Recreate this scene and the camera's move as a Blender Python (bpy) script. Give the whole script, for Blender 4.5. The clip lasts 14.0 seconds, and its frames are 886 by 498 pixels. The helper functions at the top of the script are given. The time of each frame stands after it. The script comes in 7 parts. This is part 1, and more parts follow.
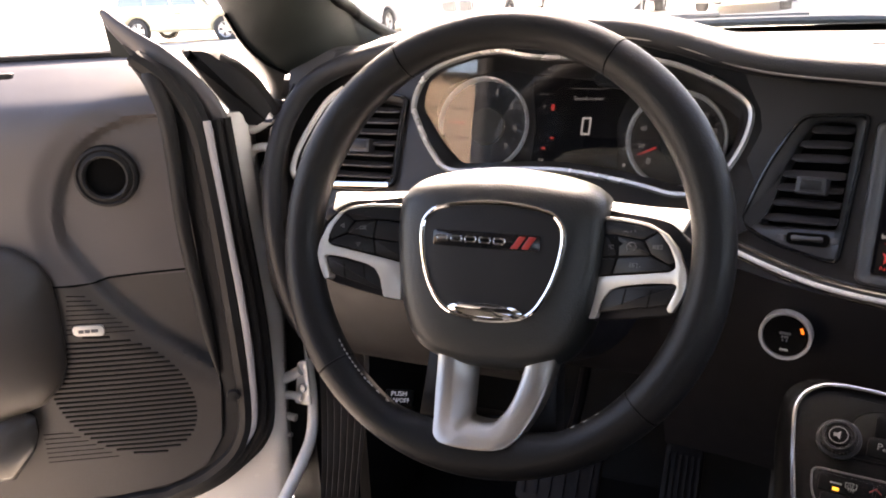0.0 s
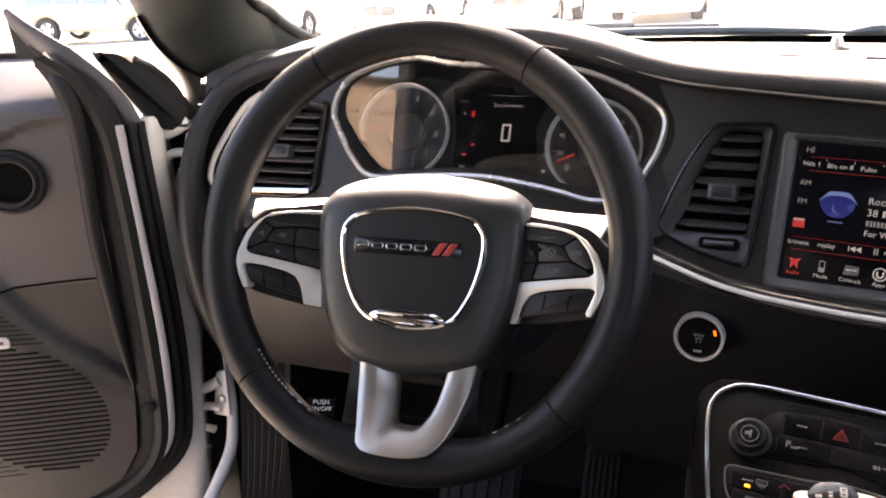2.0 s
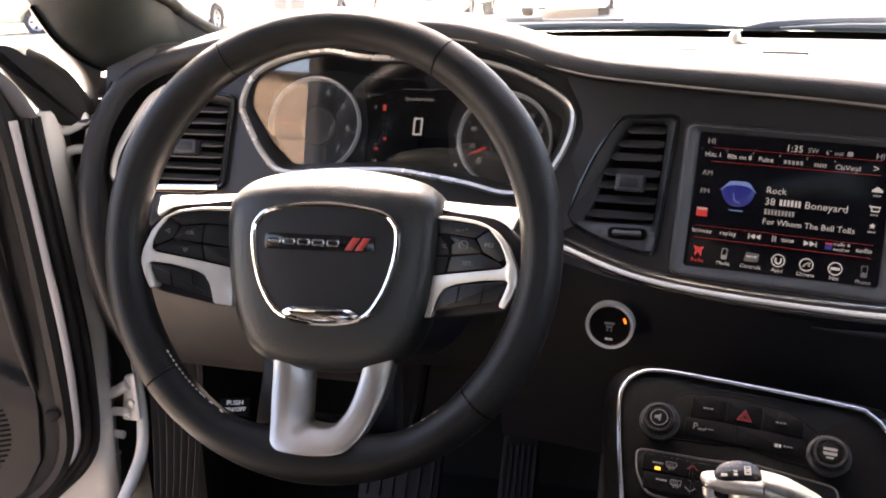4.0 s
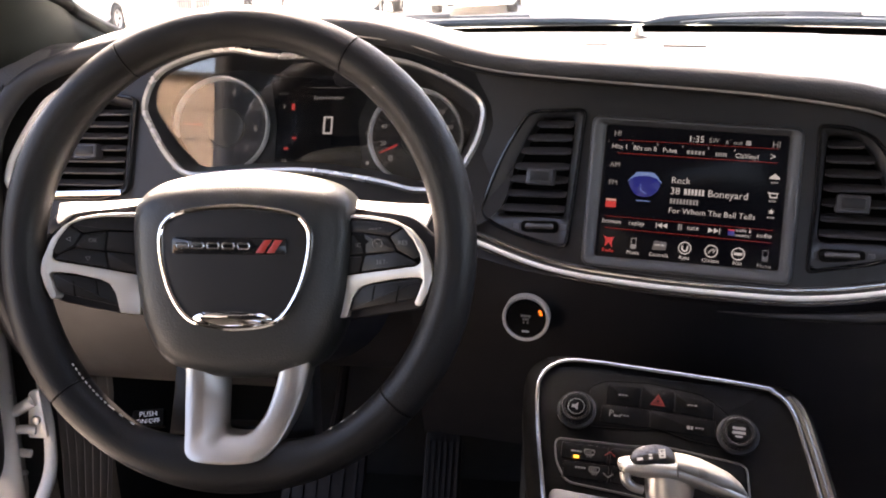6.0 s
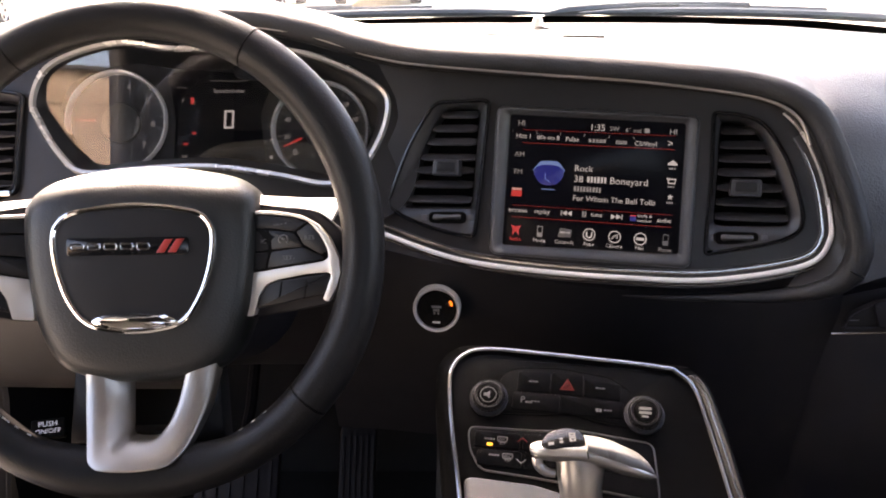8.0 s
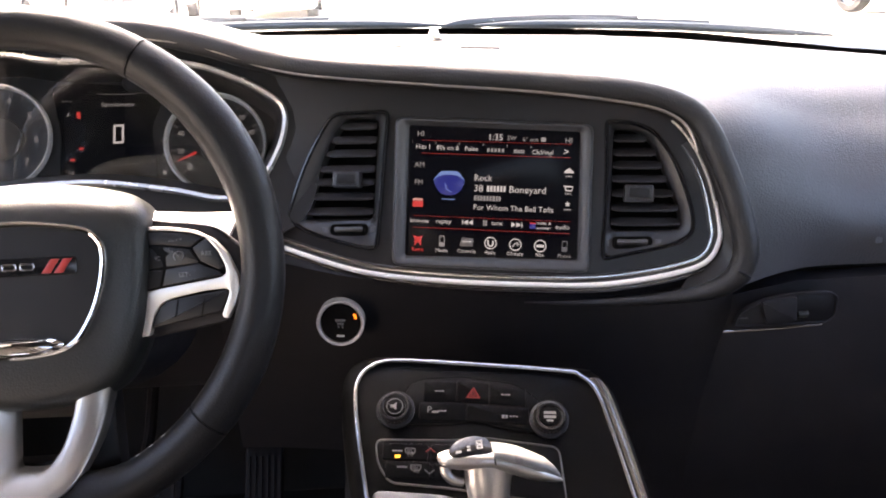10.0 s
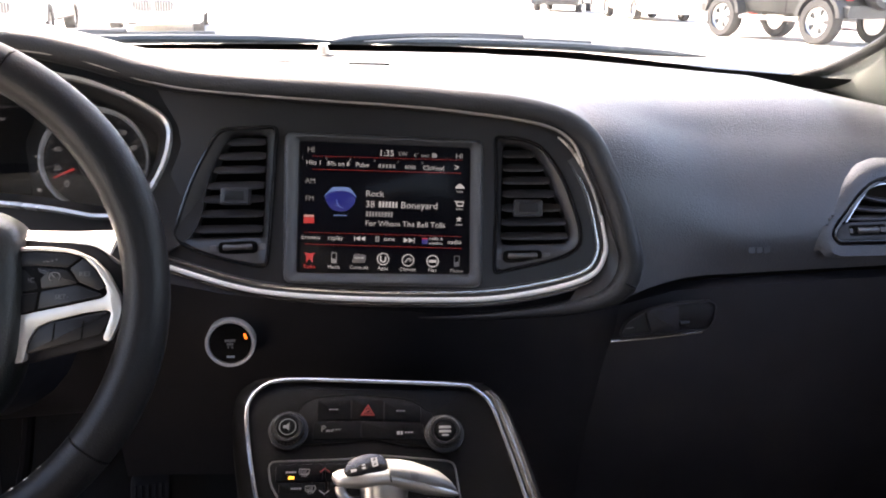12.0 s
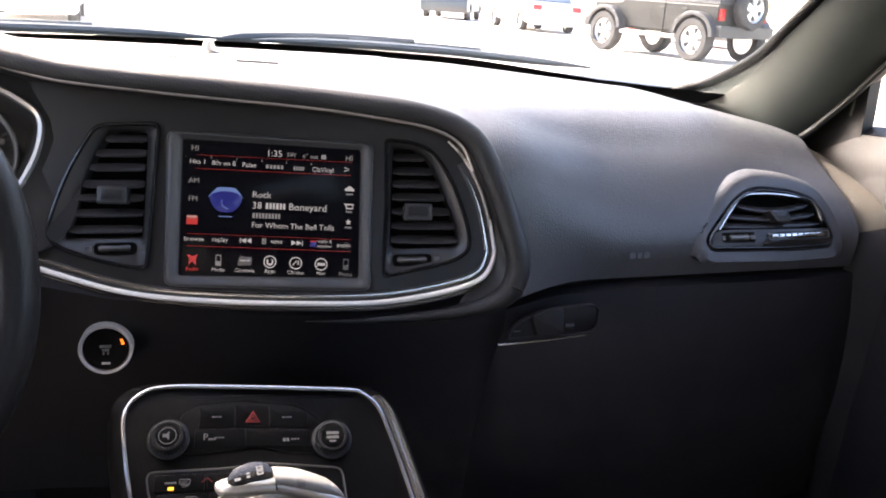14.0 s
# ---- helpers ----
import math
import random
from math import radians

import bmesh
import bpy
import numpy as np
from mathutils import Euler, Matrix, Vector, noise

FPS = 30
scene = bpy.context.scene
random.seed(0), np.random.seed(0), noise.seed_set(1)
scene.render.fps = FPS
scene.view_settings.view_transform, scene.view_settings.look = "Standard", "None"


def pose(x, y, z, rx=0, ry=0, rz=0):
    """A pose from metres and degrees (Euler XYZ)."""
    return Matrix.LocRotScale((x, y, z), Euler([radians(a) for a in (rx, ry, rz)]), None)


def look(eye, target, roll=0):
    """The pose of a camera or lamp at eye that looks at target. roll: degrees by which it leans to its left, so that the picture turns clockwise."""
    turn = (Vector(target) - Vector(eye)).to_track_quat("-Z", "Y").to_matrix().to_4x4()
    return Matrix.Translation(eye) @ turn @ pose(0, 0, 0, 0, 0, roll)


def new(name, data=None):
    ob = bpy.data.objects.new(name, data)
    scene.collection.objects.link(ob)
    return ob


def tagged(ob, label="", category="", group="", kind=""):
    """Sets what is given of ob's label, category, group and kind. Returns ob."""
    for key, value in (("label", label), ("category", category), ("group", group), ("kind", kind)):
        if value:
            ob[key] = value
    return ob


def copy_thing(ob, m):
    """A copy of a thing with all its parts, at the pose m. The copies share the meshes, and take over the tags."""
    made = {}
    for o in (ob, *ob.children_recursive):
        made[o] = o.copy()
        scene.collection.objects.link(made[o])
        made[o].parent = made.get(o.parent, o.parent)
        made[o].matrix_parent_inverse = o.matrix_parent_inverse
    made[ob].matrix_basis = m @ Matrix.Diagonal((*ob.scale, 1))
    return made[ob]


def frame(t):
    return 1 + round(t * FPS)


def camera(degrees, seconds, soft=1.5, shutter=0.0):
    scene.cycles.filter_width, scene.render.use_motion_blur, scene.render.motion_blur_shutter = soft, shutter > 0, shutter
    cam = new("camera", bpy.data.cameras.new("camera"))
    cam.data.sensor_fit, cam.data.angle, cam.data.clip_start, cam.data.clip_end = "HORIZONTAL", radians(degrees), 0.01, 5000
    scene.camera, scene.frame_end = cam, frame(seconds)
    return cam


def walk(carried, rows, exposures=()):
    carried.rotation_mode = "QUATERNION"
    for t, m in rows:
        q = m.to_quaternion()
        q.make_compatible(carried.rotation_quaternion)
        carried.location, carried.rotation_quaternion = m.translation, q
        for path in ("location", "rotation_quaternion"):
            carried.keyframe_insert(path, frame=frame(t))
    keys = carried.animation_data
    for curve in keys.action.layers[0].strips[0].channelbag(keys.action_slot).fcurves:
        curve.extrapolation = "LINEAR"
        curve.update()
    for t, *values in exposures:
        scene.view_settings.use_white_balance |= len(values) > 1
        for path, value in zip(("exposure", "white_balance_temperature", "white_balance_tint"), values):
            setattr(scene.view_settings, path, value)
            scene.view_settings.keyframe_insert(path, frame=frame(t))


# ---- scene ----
cam = camera(54.9, 14.0, soft=1.9)
EXPOSURES = [(0.0, 2.80, 8050, 25), (3.5, 2.92, 8000, 25), (6.0, 3.00, 8050, 26), (8.0, 2.95, 8150, 27), (10.5, 3.36, 7650, 24), (11.3, 3.36, 7500, 23), (12.0, 2.96, 7450, 23), (14.0, 2.95, 7300, 22)]
PATH = [
    (0.0, (0.2312, -0.6092, 1.0698), (-0.1559, 0.2586, 0.7581), -2.56),
    (0.5, (0.2317, -0.6088, 1.0696), (-0.1357, 0.2674, 0.7576), -2.26),
    (1.0, (0.2313, -0.6083, 1.0694), (-0.1168, 0.2767, 0.7601), -1.94),
    (1.5, (0.2321, -0.6075, 1.0704), (-0.0962, 0.2857, 0.7630), -1.63),
    (2.0, (0.2316, -0.6067, 1.0708), (-0.0716, 0.2946, 0.7615), -1.28),
    (2.5, (0.2316, -0.6060, 1.0708), (-0.0448, 0.3022, 0.7565), -0.99),
    (3.0, (0.2330, -0.6055, 1.0703), (-0.0229, 0.3085, 0.7553), -0.90),
    (3.5, (0.2332, -0.6048, 1.0697), (0.0006, 0.3151, 0.7539), -0.69),
    (6.0, (0.2359, -0.6012, 1.0682), (0.1224, 0.3395, 0.7484), -0.71),
    (6.5, (0.2364, -0.6003, 1.0682), (0.1469, 0.3413, 0.7436), -0.72),
    (7.0, (0.2364, -0.6002, 1.0678), (0.1741, 0.3435, 0.7429), -0.70),
    (7.5, (0.2373, -0.5994, 1.0679), (0.2017, 0.3456, 0.7427), -0.49),
    (8.0, (0.2383, -0.5987, 1.0679), (0.2284, 0.3453, 0.7380), -0.40),
    (10.5, (0.2411, -0.5969, 1.0650), (0.3716, 0.3447, 0.7547), 0.36),
    (11.0, (0.2417, -0.5971, 1.0646), (0.4023, 0.3416, 0.7596), 0.65),
    (11.5, (0.2412, -0.5969, 1.0635), (0.4368, 0.3370, 0.7641), 1.10),
    (12.0, (0.2413, -0.5961, 1.0639), (0.4668, 0.3324, 0.7689), 1.57),
    (12.5, (0.2413, -0.5951, 1.0635), (0.4970, 0.3264, 0.7711), 2.12),
    (13.0, (0.2412, -0.5935, 1.0630), (0.5309, 0.3191, 0.7743), 2.81),
    (13.5, (0.2411, -0.5926, 1.0625), (0.5619, 0.3109, 0.7783), 3.55),
    (14.0, (0.2406, -0.5920, 1.0619), (0.5922, 0.3001, 0.7782), 4.33),
]
walk(cam, [(t, look(eye, target, roll)) for t, eye, target, roll in PATH], EXPOSURES)

# ---- light ----
world = bpy.data.worlds.new("sky")
scene.world = world
world.use_nodes = True
wn = world.node_tree.nodes
sky = wn.new("ShaderNodeTexSky")
sky.sky_type, sky.sun_disc = "NISHITA", False
SUN_EL, SUN_AZ = 38.0, -28.0       # degrees; azimuth from straight ahead, to the right
sky.sun_elevation, sky.sun_rotation = radians(SUN_EL), radians(SUN_AZ)
wn["Background"].inputs["Strength"].default_value = 0.15
world.node_tree.links.new(sky.outputs[0], wn["Background"].inputs["Color"])
sun = new("sun", bpy.data.lights.new("sun", "SUN"))
sun.data.energy, sun.data.angle, sun.data.color = 5.0, radians(0.53), (1.0, 0.95, 0.87)
_d = Vector((math.sin(radians(SUN_AZ)) * math.cos(radians(SUN_EL)), math.cos(radians(SUN_AZ)) * math.cos(radians(SUN_EL)), math.sin(radians(SUN_EL))))
sun.matrix_world = look(_d * 30, (0, 0, 0))


# ---- materials ----
def material(name, color, rough=0.5, metal=0.0, grain=0.0, grain_scale=900.0, vary=0.12, vary_scale=6.0, coat=0.0, spec=0.5, emit=None, power=0.0, rough_vary=0.08):
    m = bpy.data.materials.new(name)
    m.use_nodes = True
    nt = m.node_tree
    b = nt.nodes["Principled BSDF"]
    b.inputs["Metallic"].default_value = metal
    b.inputs["Coat Weight"].default_value = coat
    b.inputs["Specular IOR Level"].default_value = spec
    co = nt.nodes.new("ShaderNodeTexCoord")
    big = nt.nodes.new("ShaderNodeTexNoise")
    big.inputs["Scale"].default_value, big.inputs["Detail"].default_value = vary_scale, 6.0
    nt.links.new(co.outputs["Object"], big.inputs["Vector"])
    mix = nt.nodes.new("ShaderNodeMix")
    mix.data_type = "RGBA"
    mix.inputs[6].default_value = (*[c * (1 - vary) for c in color], 1)
    mix.inputs[7].default_value = (*[min(1.0, c * (1 + vary)) for c in color], 1)
    nt.links.new(big.outputs["Fac"], mix.inputs[0])
    nt.links.new(mix.outputs[2], b.inputs["Base Color"])
    mr = nt.nodes.new("ShaderNodeMapRange")
    mr.inputs["To Min"].default_value, mr.inputs["To Max"].default_value = max(0.02, rough - rough_vary), min(1.0, rough + rough_vary)
    fine = nt.nodes.new("ShaderNodeTexNoise")
    fine.inputs["Scale"].default_value, fine.inputs["Detail"].default_value = vary_scale * 7, 5.0
    nt.links.new(co.outputs["Object"], fine.inputs["Vector"])
    nt.links.new(fine.outputs["Fac"], mr.inputs["Value"])
    nt.links.new(mr.outputs[0], b.inputs["Roughness"])
    if grain:
        v = nt.nodes.new("ShaderNodeTexVoronoi")
        v.inputs["Scale"].default_value = grain_scale
        nt.links.new(co.outputs["Object"], v.inputs["Vector"])
        bump = nt.nodes.new("ShaderNodeBump")
        bump.inputs["Strength"].default_value, bump.inputs["Distance"].default_value = grain * 0.7, 0.0005
        nt.links.new(v.outputs["Distance"], bump.inputs["Height"])
        nt.links.new(bump.outputs[0], b.inputs["Normal"])
    if emit:
        b.inputs["Emission Color"].default_value = (*emit, 1)
        b.inputs["Emission Strength"].default_value = power
    return m


def pane_material(name, tint, ior=1.5):
    """A thin clear pane: straight through, with a mirror gloss by the angle."""
    m = bpy.data.materials.new(name)
    m.use_nodes = True
    nt = m.node_tree
    nt.nodes.remove(nt.nodes["Principled BSDF"])
    clear, gloss, fres, mix = (nt.nodes.new("ShaderNode" + k) for k in ("BsdfTransparent", "BsdfGlossy", "Fresnel", "MixShader"))
    clear.inputs["Color"].default_value = (*tint, 1)
    gloss.inputs["Roughness"].default_value = 0.0
    fres.inputs["IOR"].default_value = ior
    nt.links.new(fres.outputs[0], mix.inputs[0])
    nt.links.new(clear.outputs[0], mix.inputs[1])
    nt.links.new(gloss.outputs[0], mix.inputs[2])
    nt.links.new(mix.outputs[0], nt.nodes["Material Output"].inputs["Surface"])
    return m


def glass_material(name, tint=(1, 1, 1), rough=0.0, ior=1.45):
    m = bpy.data.materials.new(name)
    m.use_nodes = True
    b = m.node_tree.nodes["Principled BSDF"]
    b.inputs["Base Color"].default_value = (*tint, 1)
    b.inputs["Transmission Weight"].default_value = 1.0
    b.inputs["Roughness"].default_value = rough
    b.inputs["IOR"].default_value = ior
    return m


SOFT = material("soft_dash_plastic", (0.033, 0.0352, 0.0412), 0.46, spec=0.6, grain=0.9, grain_scale=520, vary=0.16, vary_scale=24)
# Darker copy of the dash plastic; the front edge's shade is in the colour.
ROLL = material("shade_toned_roll", (0.0150, 0.0152, 0.0165), 0.50, grain=0.6, grain_scale=520, spec=0.35)
FASCIA = material("dark_satin_plastic", (0.0130, 0.0122, 0.0130), 0.40, grain=0.15, grain_scale=1100, spec=0.4)
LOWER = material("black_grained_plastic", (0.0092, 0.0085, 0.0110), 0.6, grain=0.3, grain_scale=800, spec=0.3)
GLOSS = material("gloss_black_plastic", (0.010, 0.010, 0.011), 0.14, rough_vary=0.04)
SLAT = material("vent_black_plastic", (0.029, 0.028, 0.031), 0.38)
# Near-black base stands in for the shade inside hollows, slots and gaps.
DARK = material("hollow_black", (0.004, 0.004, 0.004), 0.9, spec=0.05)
LEATHER = material("black_leather", (0.0100, 0.0096, 0.0100), 0.42, grain=0.30, grain_scale=620, spec=0.22)
# Console and key bases sit below real plastic: deep shade is in the colour.
CONSOLE = material("shade_dark_brushed_panel", (0.0020, 0.0020, 0.0022), 0.42, vary=0.25, vary_scale=30, spec=0.05)
KEY = material("black_key_plastic", (0.0020, 0.0020, 0.0023), 0.40, spec=0.06)
# Darker copy of the lower plastic, for panels that lie in shade.
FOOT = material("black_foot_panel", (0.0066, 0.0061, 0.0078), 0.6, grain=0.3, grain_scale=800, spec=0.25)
RINGWHITE = material("pale_ring_paint", (0.42, 0.41, 0.40), 0.35, metal=0.2)
# Near-white, hardly metallic base imitates bright reflections in chrome.
TRIM = material("bright_trim", (0.92, 0.90, 0.87), 0.18, metal=0.15, vary=0.03, coat=0.5)
PADSKIN = material("grained_airbag_skin", (0.0175, 0.0185, 0.0178), 0.38, grain=0.45, grain_scale=620)
BEZELGREY = material("dark_vent_bezel", (0.026, 0.026, 0.028), 0.36, grain=0.1, grain_scale=1100)
BEDGREY = material("satin_trim_bed", (0.055, 0.054, 0.056), 0.34)
PANEL = material("fine_black_panel", (0.012, 0.012, 0.013), 0.40, spec=0.35)
RINGSATIN = material("satin_ring_metal", (0.60, 0.59, 0.57), 0.26, metal=0.6, vary=0.04)
DIMTRIM = material("dim_chrome_trim", (0.42, 0.41, 0.40), 0.22, metal=1.0, vary=0.05)
SATIN = material("satin_silver_paint", (0.60, 0.575, 0.53), 0.34, metal=0.35, vary=0.04)
CHROME = material("bright_chrome", (0.86, 0.86, 0.85), 0.07, metal=1.0, vary=0.02, rough_vary=0.03)
# Upper door grey is raised so that sunlight sits in the colour.
DOORTOP = material("sun_lightened_door_plastic", (0.078, 0.069, 0.067), 0.42, grain=0.35, grain_scale=900)
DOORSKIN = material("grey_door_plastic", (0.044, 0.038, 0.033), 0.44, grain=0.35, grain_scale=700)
RUBBER = material("black_rubber_seal", (0.0105, 0.0100, 0.0100), 0.60, grain=0.2, grain_scale=500, spec=0.3)
WHITE = material("white_car_paint", (0.82, 0.79, 0.74), 0.25, coat=0.6, vary=0.03)
PILLAR = material("grey_pillar_plastic", (0.022, 0.026, 0.0235), 0.58, grain=0.35, grain_scale=800, spec=0.25)
CARPET = material("black_carpet", (0.012, 0.012, 0.012), 0.95, grain=1.0, grain_scale=600)
PALEGREY = material("pale_grey_lip", (0.36, 0.355, 0.36), 0.38, vary=0.06)
STITCH = material("pale_thread", (0.5, 0.48, 0.44), 0.8)
SPOKE = material("brushed_spoke_metal", (0.42, 0.39, 0.35), 0.36, metal=0.9, vary=0.03, rough_vary=0.02)
LEVER = material("satin_lever_metal", (0.40, 0.385, 0.36), 0.30, metal=0.85, vary=0.03, rough_vary=0.03)
BLACKGAP = material("black_gap", (0.004, 0.004, 0.004), 0.7, spec=0.1)
BEZELMAT = material("satin_bezel_metal", (0.13, 0.127, 0.125), 0.40, metal=0.9, vary=0.05)
STEEL = material("bare_steel", (0.5, 0.5, 0.5), 0.35, metal=1.0)
INK = material("white_print", (0.55, 0.55, 0.54), 0.5)
KEYINK = material("pale_key_print", (0.14, 0.14, 0.14), 0.6, spec=0.2)
GREYINK = material("grey_print", (0.095, 0.095, 0.10), 0.6, spec=0.2)
FAINT = material("faint_emboss", (0.036, 0.038, 0.044), 0.55)
# Beige lightened so that the light on the door edge is in its colour.
BEIGE = material("light_paled_beige_plastic", (0.062, 0.056, 0.047), 0.5, grain=0.3, grain_scale=700)
DIMRED = material("dim_red_print", (0.13, 0.014, 0.014), 0.5, spec=0.2)
RED = material("red_enamel", (0.36, 0.025, 0.018), 0.4)
HEAD = material("grey_headliner", (0.16, 0.155, 0.15), 0.9, grain=0.5, grain_scale=500)
SEAT = material("black_seat_leather", (0.035, 0.037, 0.040), 0.42, grain=0.4, grain_scale=420)
CONCRETE = material("sunlit_concrete", (0.52, 0.47, 0.40), 0.9, grain=0.3, grain_scale=60, vary=0.10, vary_scale=0.8)


def lit(name, color, power):
    return material(name, (0.01, 0.01, 0.01), 0.3, emit=color, power=power)


LIT_WHITE = lit("lit_white", (0.9, 0.92, 0.95), 0.060)
LIT_FAINT = lit("lit_faint_grey", (0.8, 0.82, 0.85), 0.010)
LIT_ROSE = lit("lit_rose", (1.0, 0.55, 0.50), 0.06)
LIT_DIM = lit("lit_grey", (0.8, 0.82, 0.85), 0.032)
LIT_RED = lit("lit_red", (1.0, 0.07, 0.06), 0.058)
LIT_BLUE = lit("lit_blue", (0.015, 0.03, 0.75), 0.026)
LIT_PALE = lit("lit_pale_blue", (0.22, 0.40, 0.9), 0.060)
LIT_AMBER = lit("lit_amber", (1.0, 0.45, 0.05), 0.35)
LIT_ORANGE = lit("lit_orange", (1.0, 0.20, 0.02), 0.30)
SCREEN = material("dark_display_glass", (0.005, 0.005, 0.0065), 0.14, spec=0.04, vary=0.02, rough_vary=0.02)


# ---- shapes ----
def thing(name, m, label, category, group="", kind=""):
    ob = new(name)
    ob.matrix_world = m
    ob.empty_display_size = 0.05
    return tagged(ob, label, category, group, kind)


def part(name, bm, mat, parent=None, label="", smooth=True):
    bmesh.ops.recalc_face_normals(bm, faces=bm.faces)
    me = bpy.data.meshes.new(name)
    bm.to_mesh(me)
    bm.free()
    me.materials.append(mat)
    if smooth:
        me.shade_smooth()
        me.set_sharp_from_angle(angle=radians(38))
    ob = new(name, me)
    ob.parent = parent
    return tagged(ob, label)


def plane_m(p0, cant, tilt):
    """A frame: x to the right (canted), y up (leaning ahead by tilt), z towards the seats."""
    c, s, st, ct = math.cos(radians(cant)), math.sin(radians(cant)), math.sin(radians(tilt)), math.cos(radians(tilt))
    u, v, n = (c, -s, 0), (s * st, c * st, ct), (-s * ct, -c * ct, st)
    m = Matrix.Identity(4)
    for i in range(3):
        m[i][0], m[i][1], m[i][2], m[i][3] = u[i], v[i], n[i], p0[i]
    return m


def ease(t):
    t = max(0.0, min(1.0, t))
    return t * t * (3 - 2 * t)


def spline(ctrl, n=6, closed=False):
    """Catmull-Rom through the control points."""
    p = [Vector(c) for c in ctrl]
    k = len(p)
    out = []
    for i in range(k if closed else k - 1):
        a, b, c, d = (p[(i + j) % k] for j in (-1, 0, 1, 2)) if closed else (p[max(i - 1, 0)], p[i], p[i + 1], p[min(i + 2, k - 1)])
        for j in range(n):
            t = j / n
            out.append(0.5 * (2 * b + (c - a) * t + (2 * a - 5 * b + 4 * c - d) * t * t + (3 * b - a - 3 * c + d) * t ** 3))
    if not closed:
        out.append(p[-1])
    return out


def rounded(ctrl, r, n=4):
    """A polygon with rounded corners."""
    p = [Vector(c) for c in ctrl]
    out = []
    for i, b in enumerate(p):
        a, c = p[i - 1], p[(i + 1) % len(p)]
        rr = min(r[i] if isinstance(r, (list, tuple)) else r, (a - b).length * 0.49, (c - b).length * 0.49)
        s, e = b + (a - b).normalized() * rr, b + (c - b).normalized() * rr
        for j in range(n + 1):
            t = j / n
            out.append(s * (1 - t) ** 2 + b * 2 * t * (1 - t) + e * t * t)
    return out


def area2(p):
    return sum(p[i - 1].x * p[i].y - p[i].x * p[i - 1].y for i in range(len(p))) / 2


def inset(p, d):
    """A closed outline moved inwards by d."""
    p = [Vector(q[:2]) for q in p]
    s = 1 if area2(p) > 0 else -1
    out = []
    for i, b in enumerate(p):
        t = (p[(i + 1) % len(p)] - p[i - 1])
        t = t.normalized() if t.length > 1e-9 else Vector((1, 0))
        out.append(b + Vector((-t.y, t.x)) * d * s)
    return out


def loft(rings, closed=True, cap0=False, cap1=False, bm=None):
    bm = bm or bmesh.new()
    vs = [[bm.verts.new(Vector((*q, 0)) if len(q) == 2 else q) for q in r] for r in rings]
    for a, b in zip(vs, vs[1:]):
        k = len(a)
        for i in range(k if closed else k - 1):
            j = (i + 1) % k
            bm.faces.new((a[i], a[j], b[j], b[i]))
    if cap0:
        bm.faces.new(vs[0])
    if cap1:
        bm.faces.new(vs[-1])
    return bm


def holed(outline, holes, d0, d1):
    """A flat plate with openings, and walls round every edge."""
    bm = bmesh.new()
    edges = []
    for loop in [outline] + list(holes):
        a = [bm.verts.new((q[0], q[1], d1)) for q in loop]
        b = [bm.verts.new((q[0], q[1], d0)) for q in loop]
        for i in range(len(a)):
            j = (i + 1) % len(a)
            edges.append(bm.edges.new((a[i], a[j])))
            bm.faces.new((a[i], a[j], b[j], b[i]))
    bmesh.ops.triangle_fill(bm, edges=edges, use_beauty=True)
    return bm


def at_d(p, d):
    return [Vector((q[0], q[1], d)) for q in p]


def slab(outline, d0, d1, bevel=0.001, bm=None):
    """A plate between two depths with a rounded front edge."""
    o = [Vector(q[:2]) for q in outline]
    b = bevel
    rings = [at_d(o, d0), at_d(o, d1 - b), at_d(inset(o, b * 0.3), d1 - b * 0.3), at_d(inset(o, b), d1)]
    return loft(rings, True, True, True, bm)


def dome(outline, steps, bm=None):
    """Rings of the outline: (scale about its middle, depth)."""
    o = [Vector(q[:2]) for q in outline]
    c = sum(o, Vector((0, 0))) / len(o)
    return loft([at_d([c + (q - c) * s for q in o], d) for s, d in steps], True, True, True, bm)


def frame_ring(outer, inner, d0, d1, bevel=0.0008, bm=None):
    """A flat ring between two outlines of as many points."""
    o, i = [Vector(q[:2]) for q in outer], [Vector(q[:2]) for q in inner]
    rings = [at_d(o, d0), at_d(o, d1 - bevel), at_d(inset(o, bevel), d1), at_d(inset(i, -bevel), d1), at_d(i, d1 - bevel), at_d(i, d0)]
    return loft(rings + [rings[0]], True, bm=bm)


def tube(path, radius, closed=False, n=8, flat=1.0, normal=None, bm=None):
    """A round or flattened bar along a path; radius: a number or a function of 0..1."""
    p = [Vector(q) if len(q) == 3 else Vector((*q, 0)) for q in path]
    k = len(p)
    rings = []
    up = Vector(normal) if normal else None
    last = None
    for i, q in enumerate(p):
        t = (p[(i + 1) % k] - p[i - 1]) if closed else (p[min(i + 1, k - 1)] - p[max(i - 1, 0)])
        t.normalize()
        w = up or last or (Vector((0, 0, 1)) if abs(t.z) < 0.9 else Vector((1, 0, 0)))
        side = t.cross(w).normalized()
        w = side.cross(t).normalized()
        last = w
        r = radius(i / max(1, k - 1)) if callable(radius) else radius
        rings.append([q + side * math.cos(a) * r + w * math.sin(a) * r * flat for a in (2 * math.pi * j / n for j in range(n))])
    if closed:
        return loft(rings + [rings[0]], True, bm=bm)
    return loft(rings, True, True, True, bm)


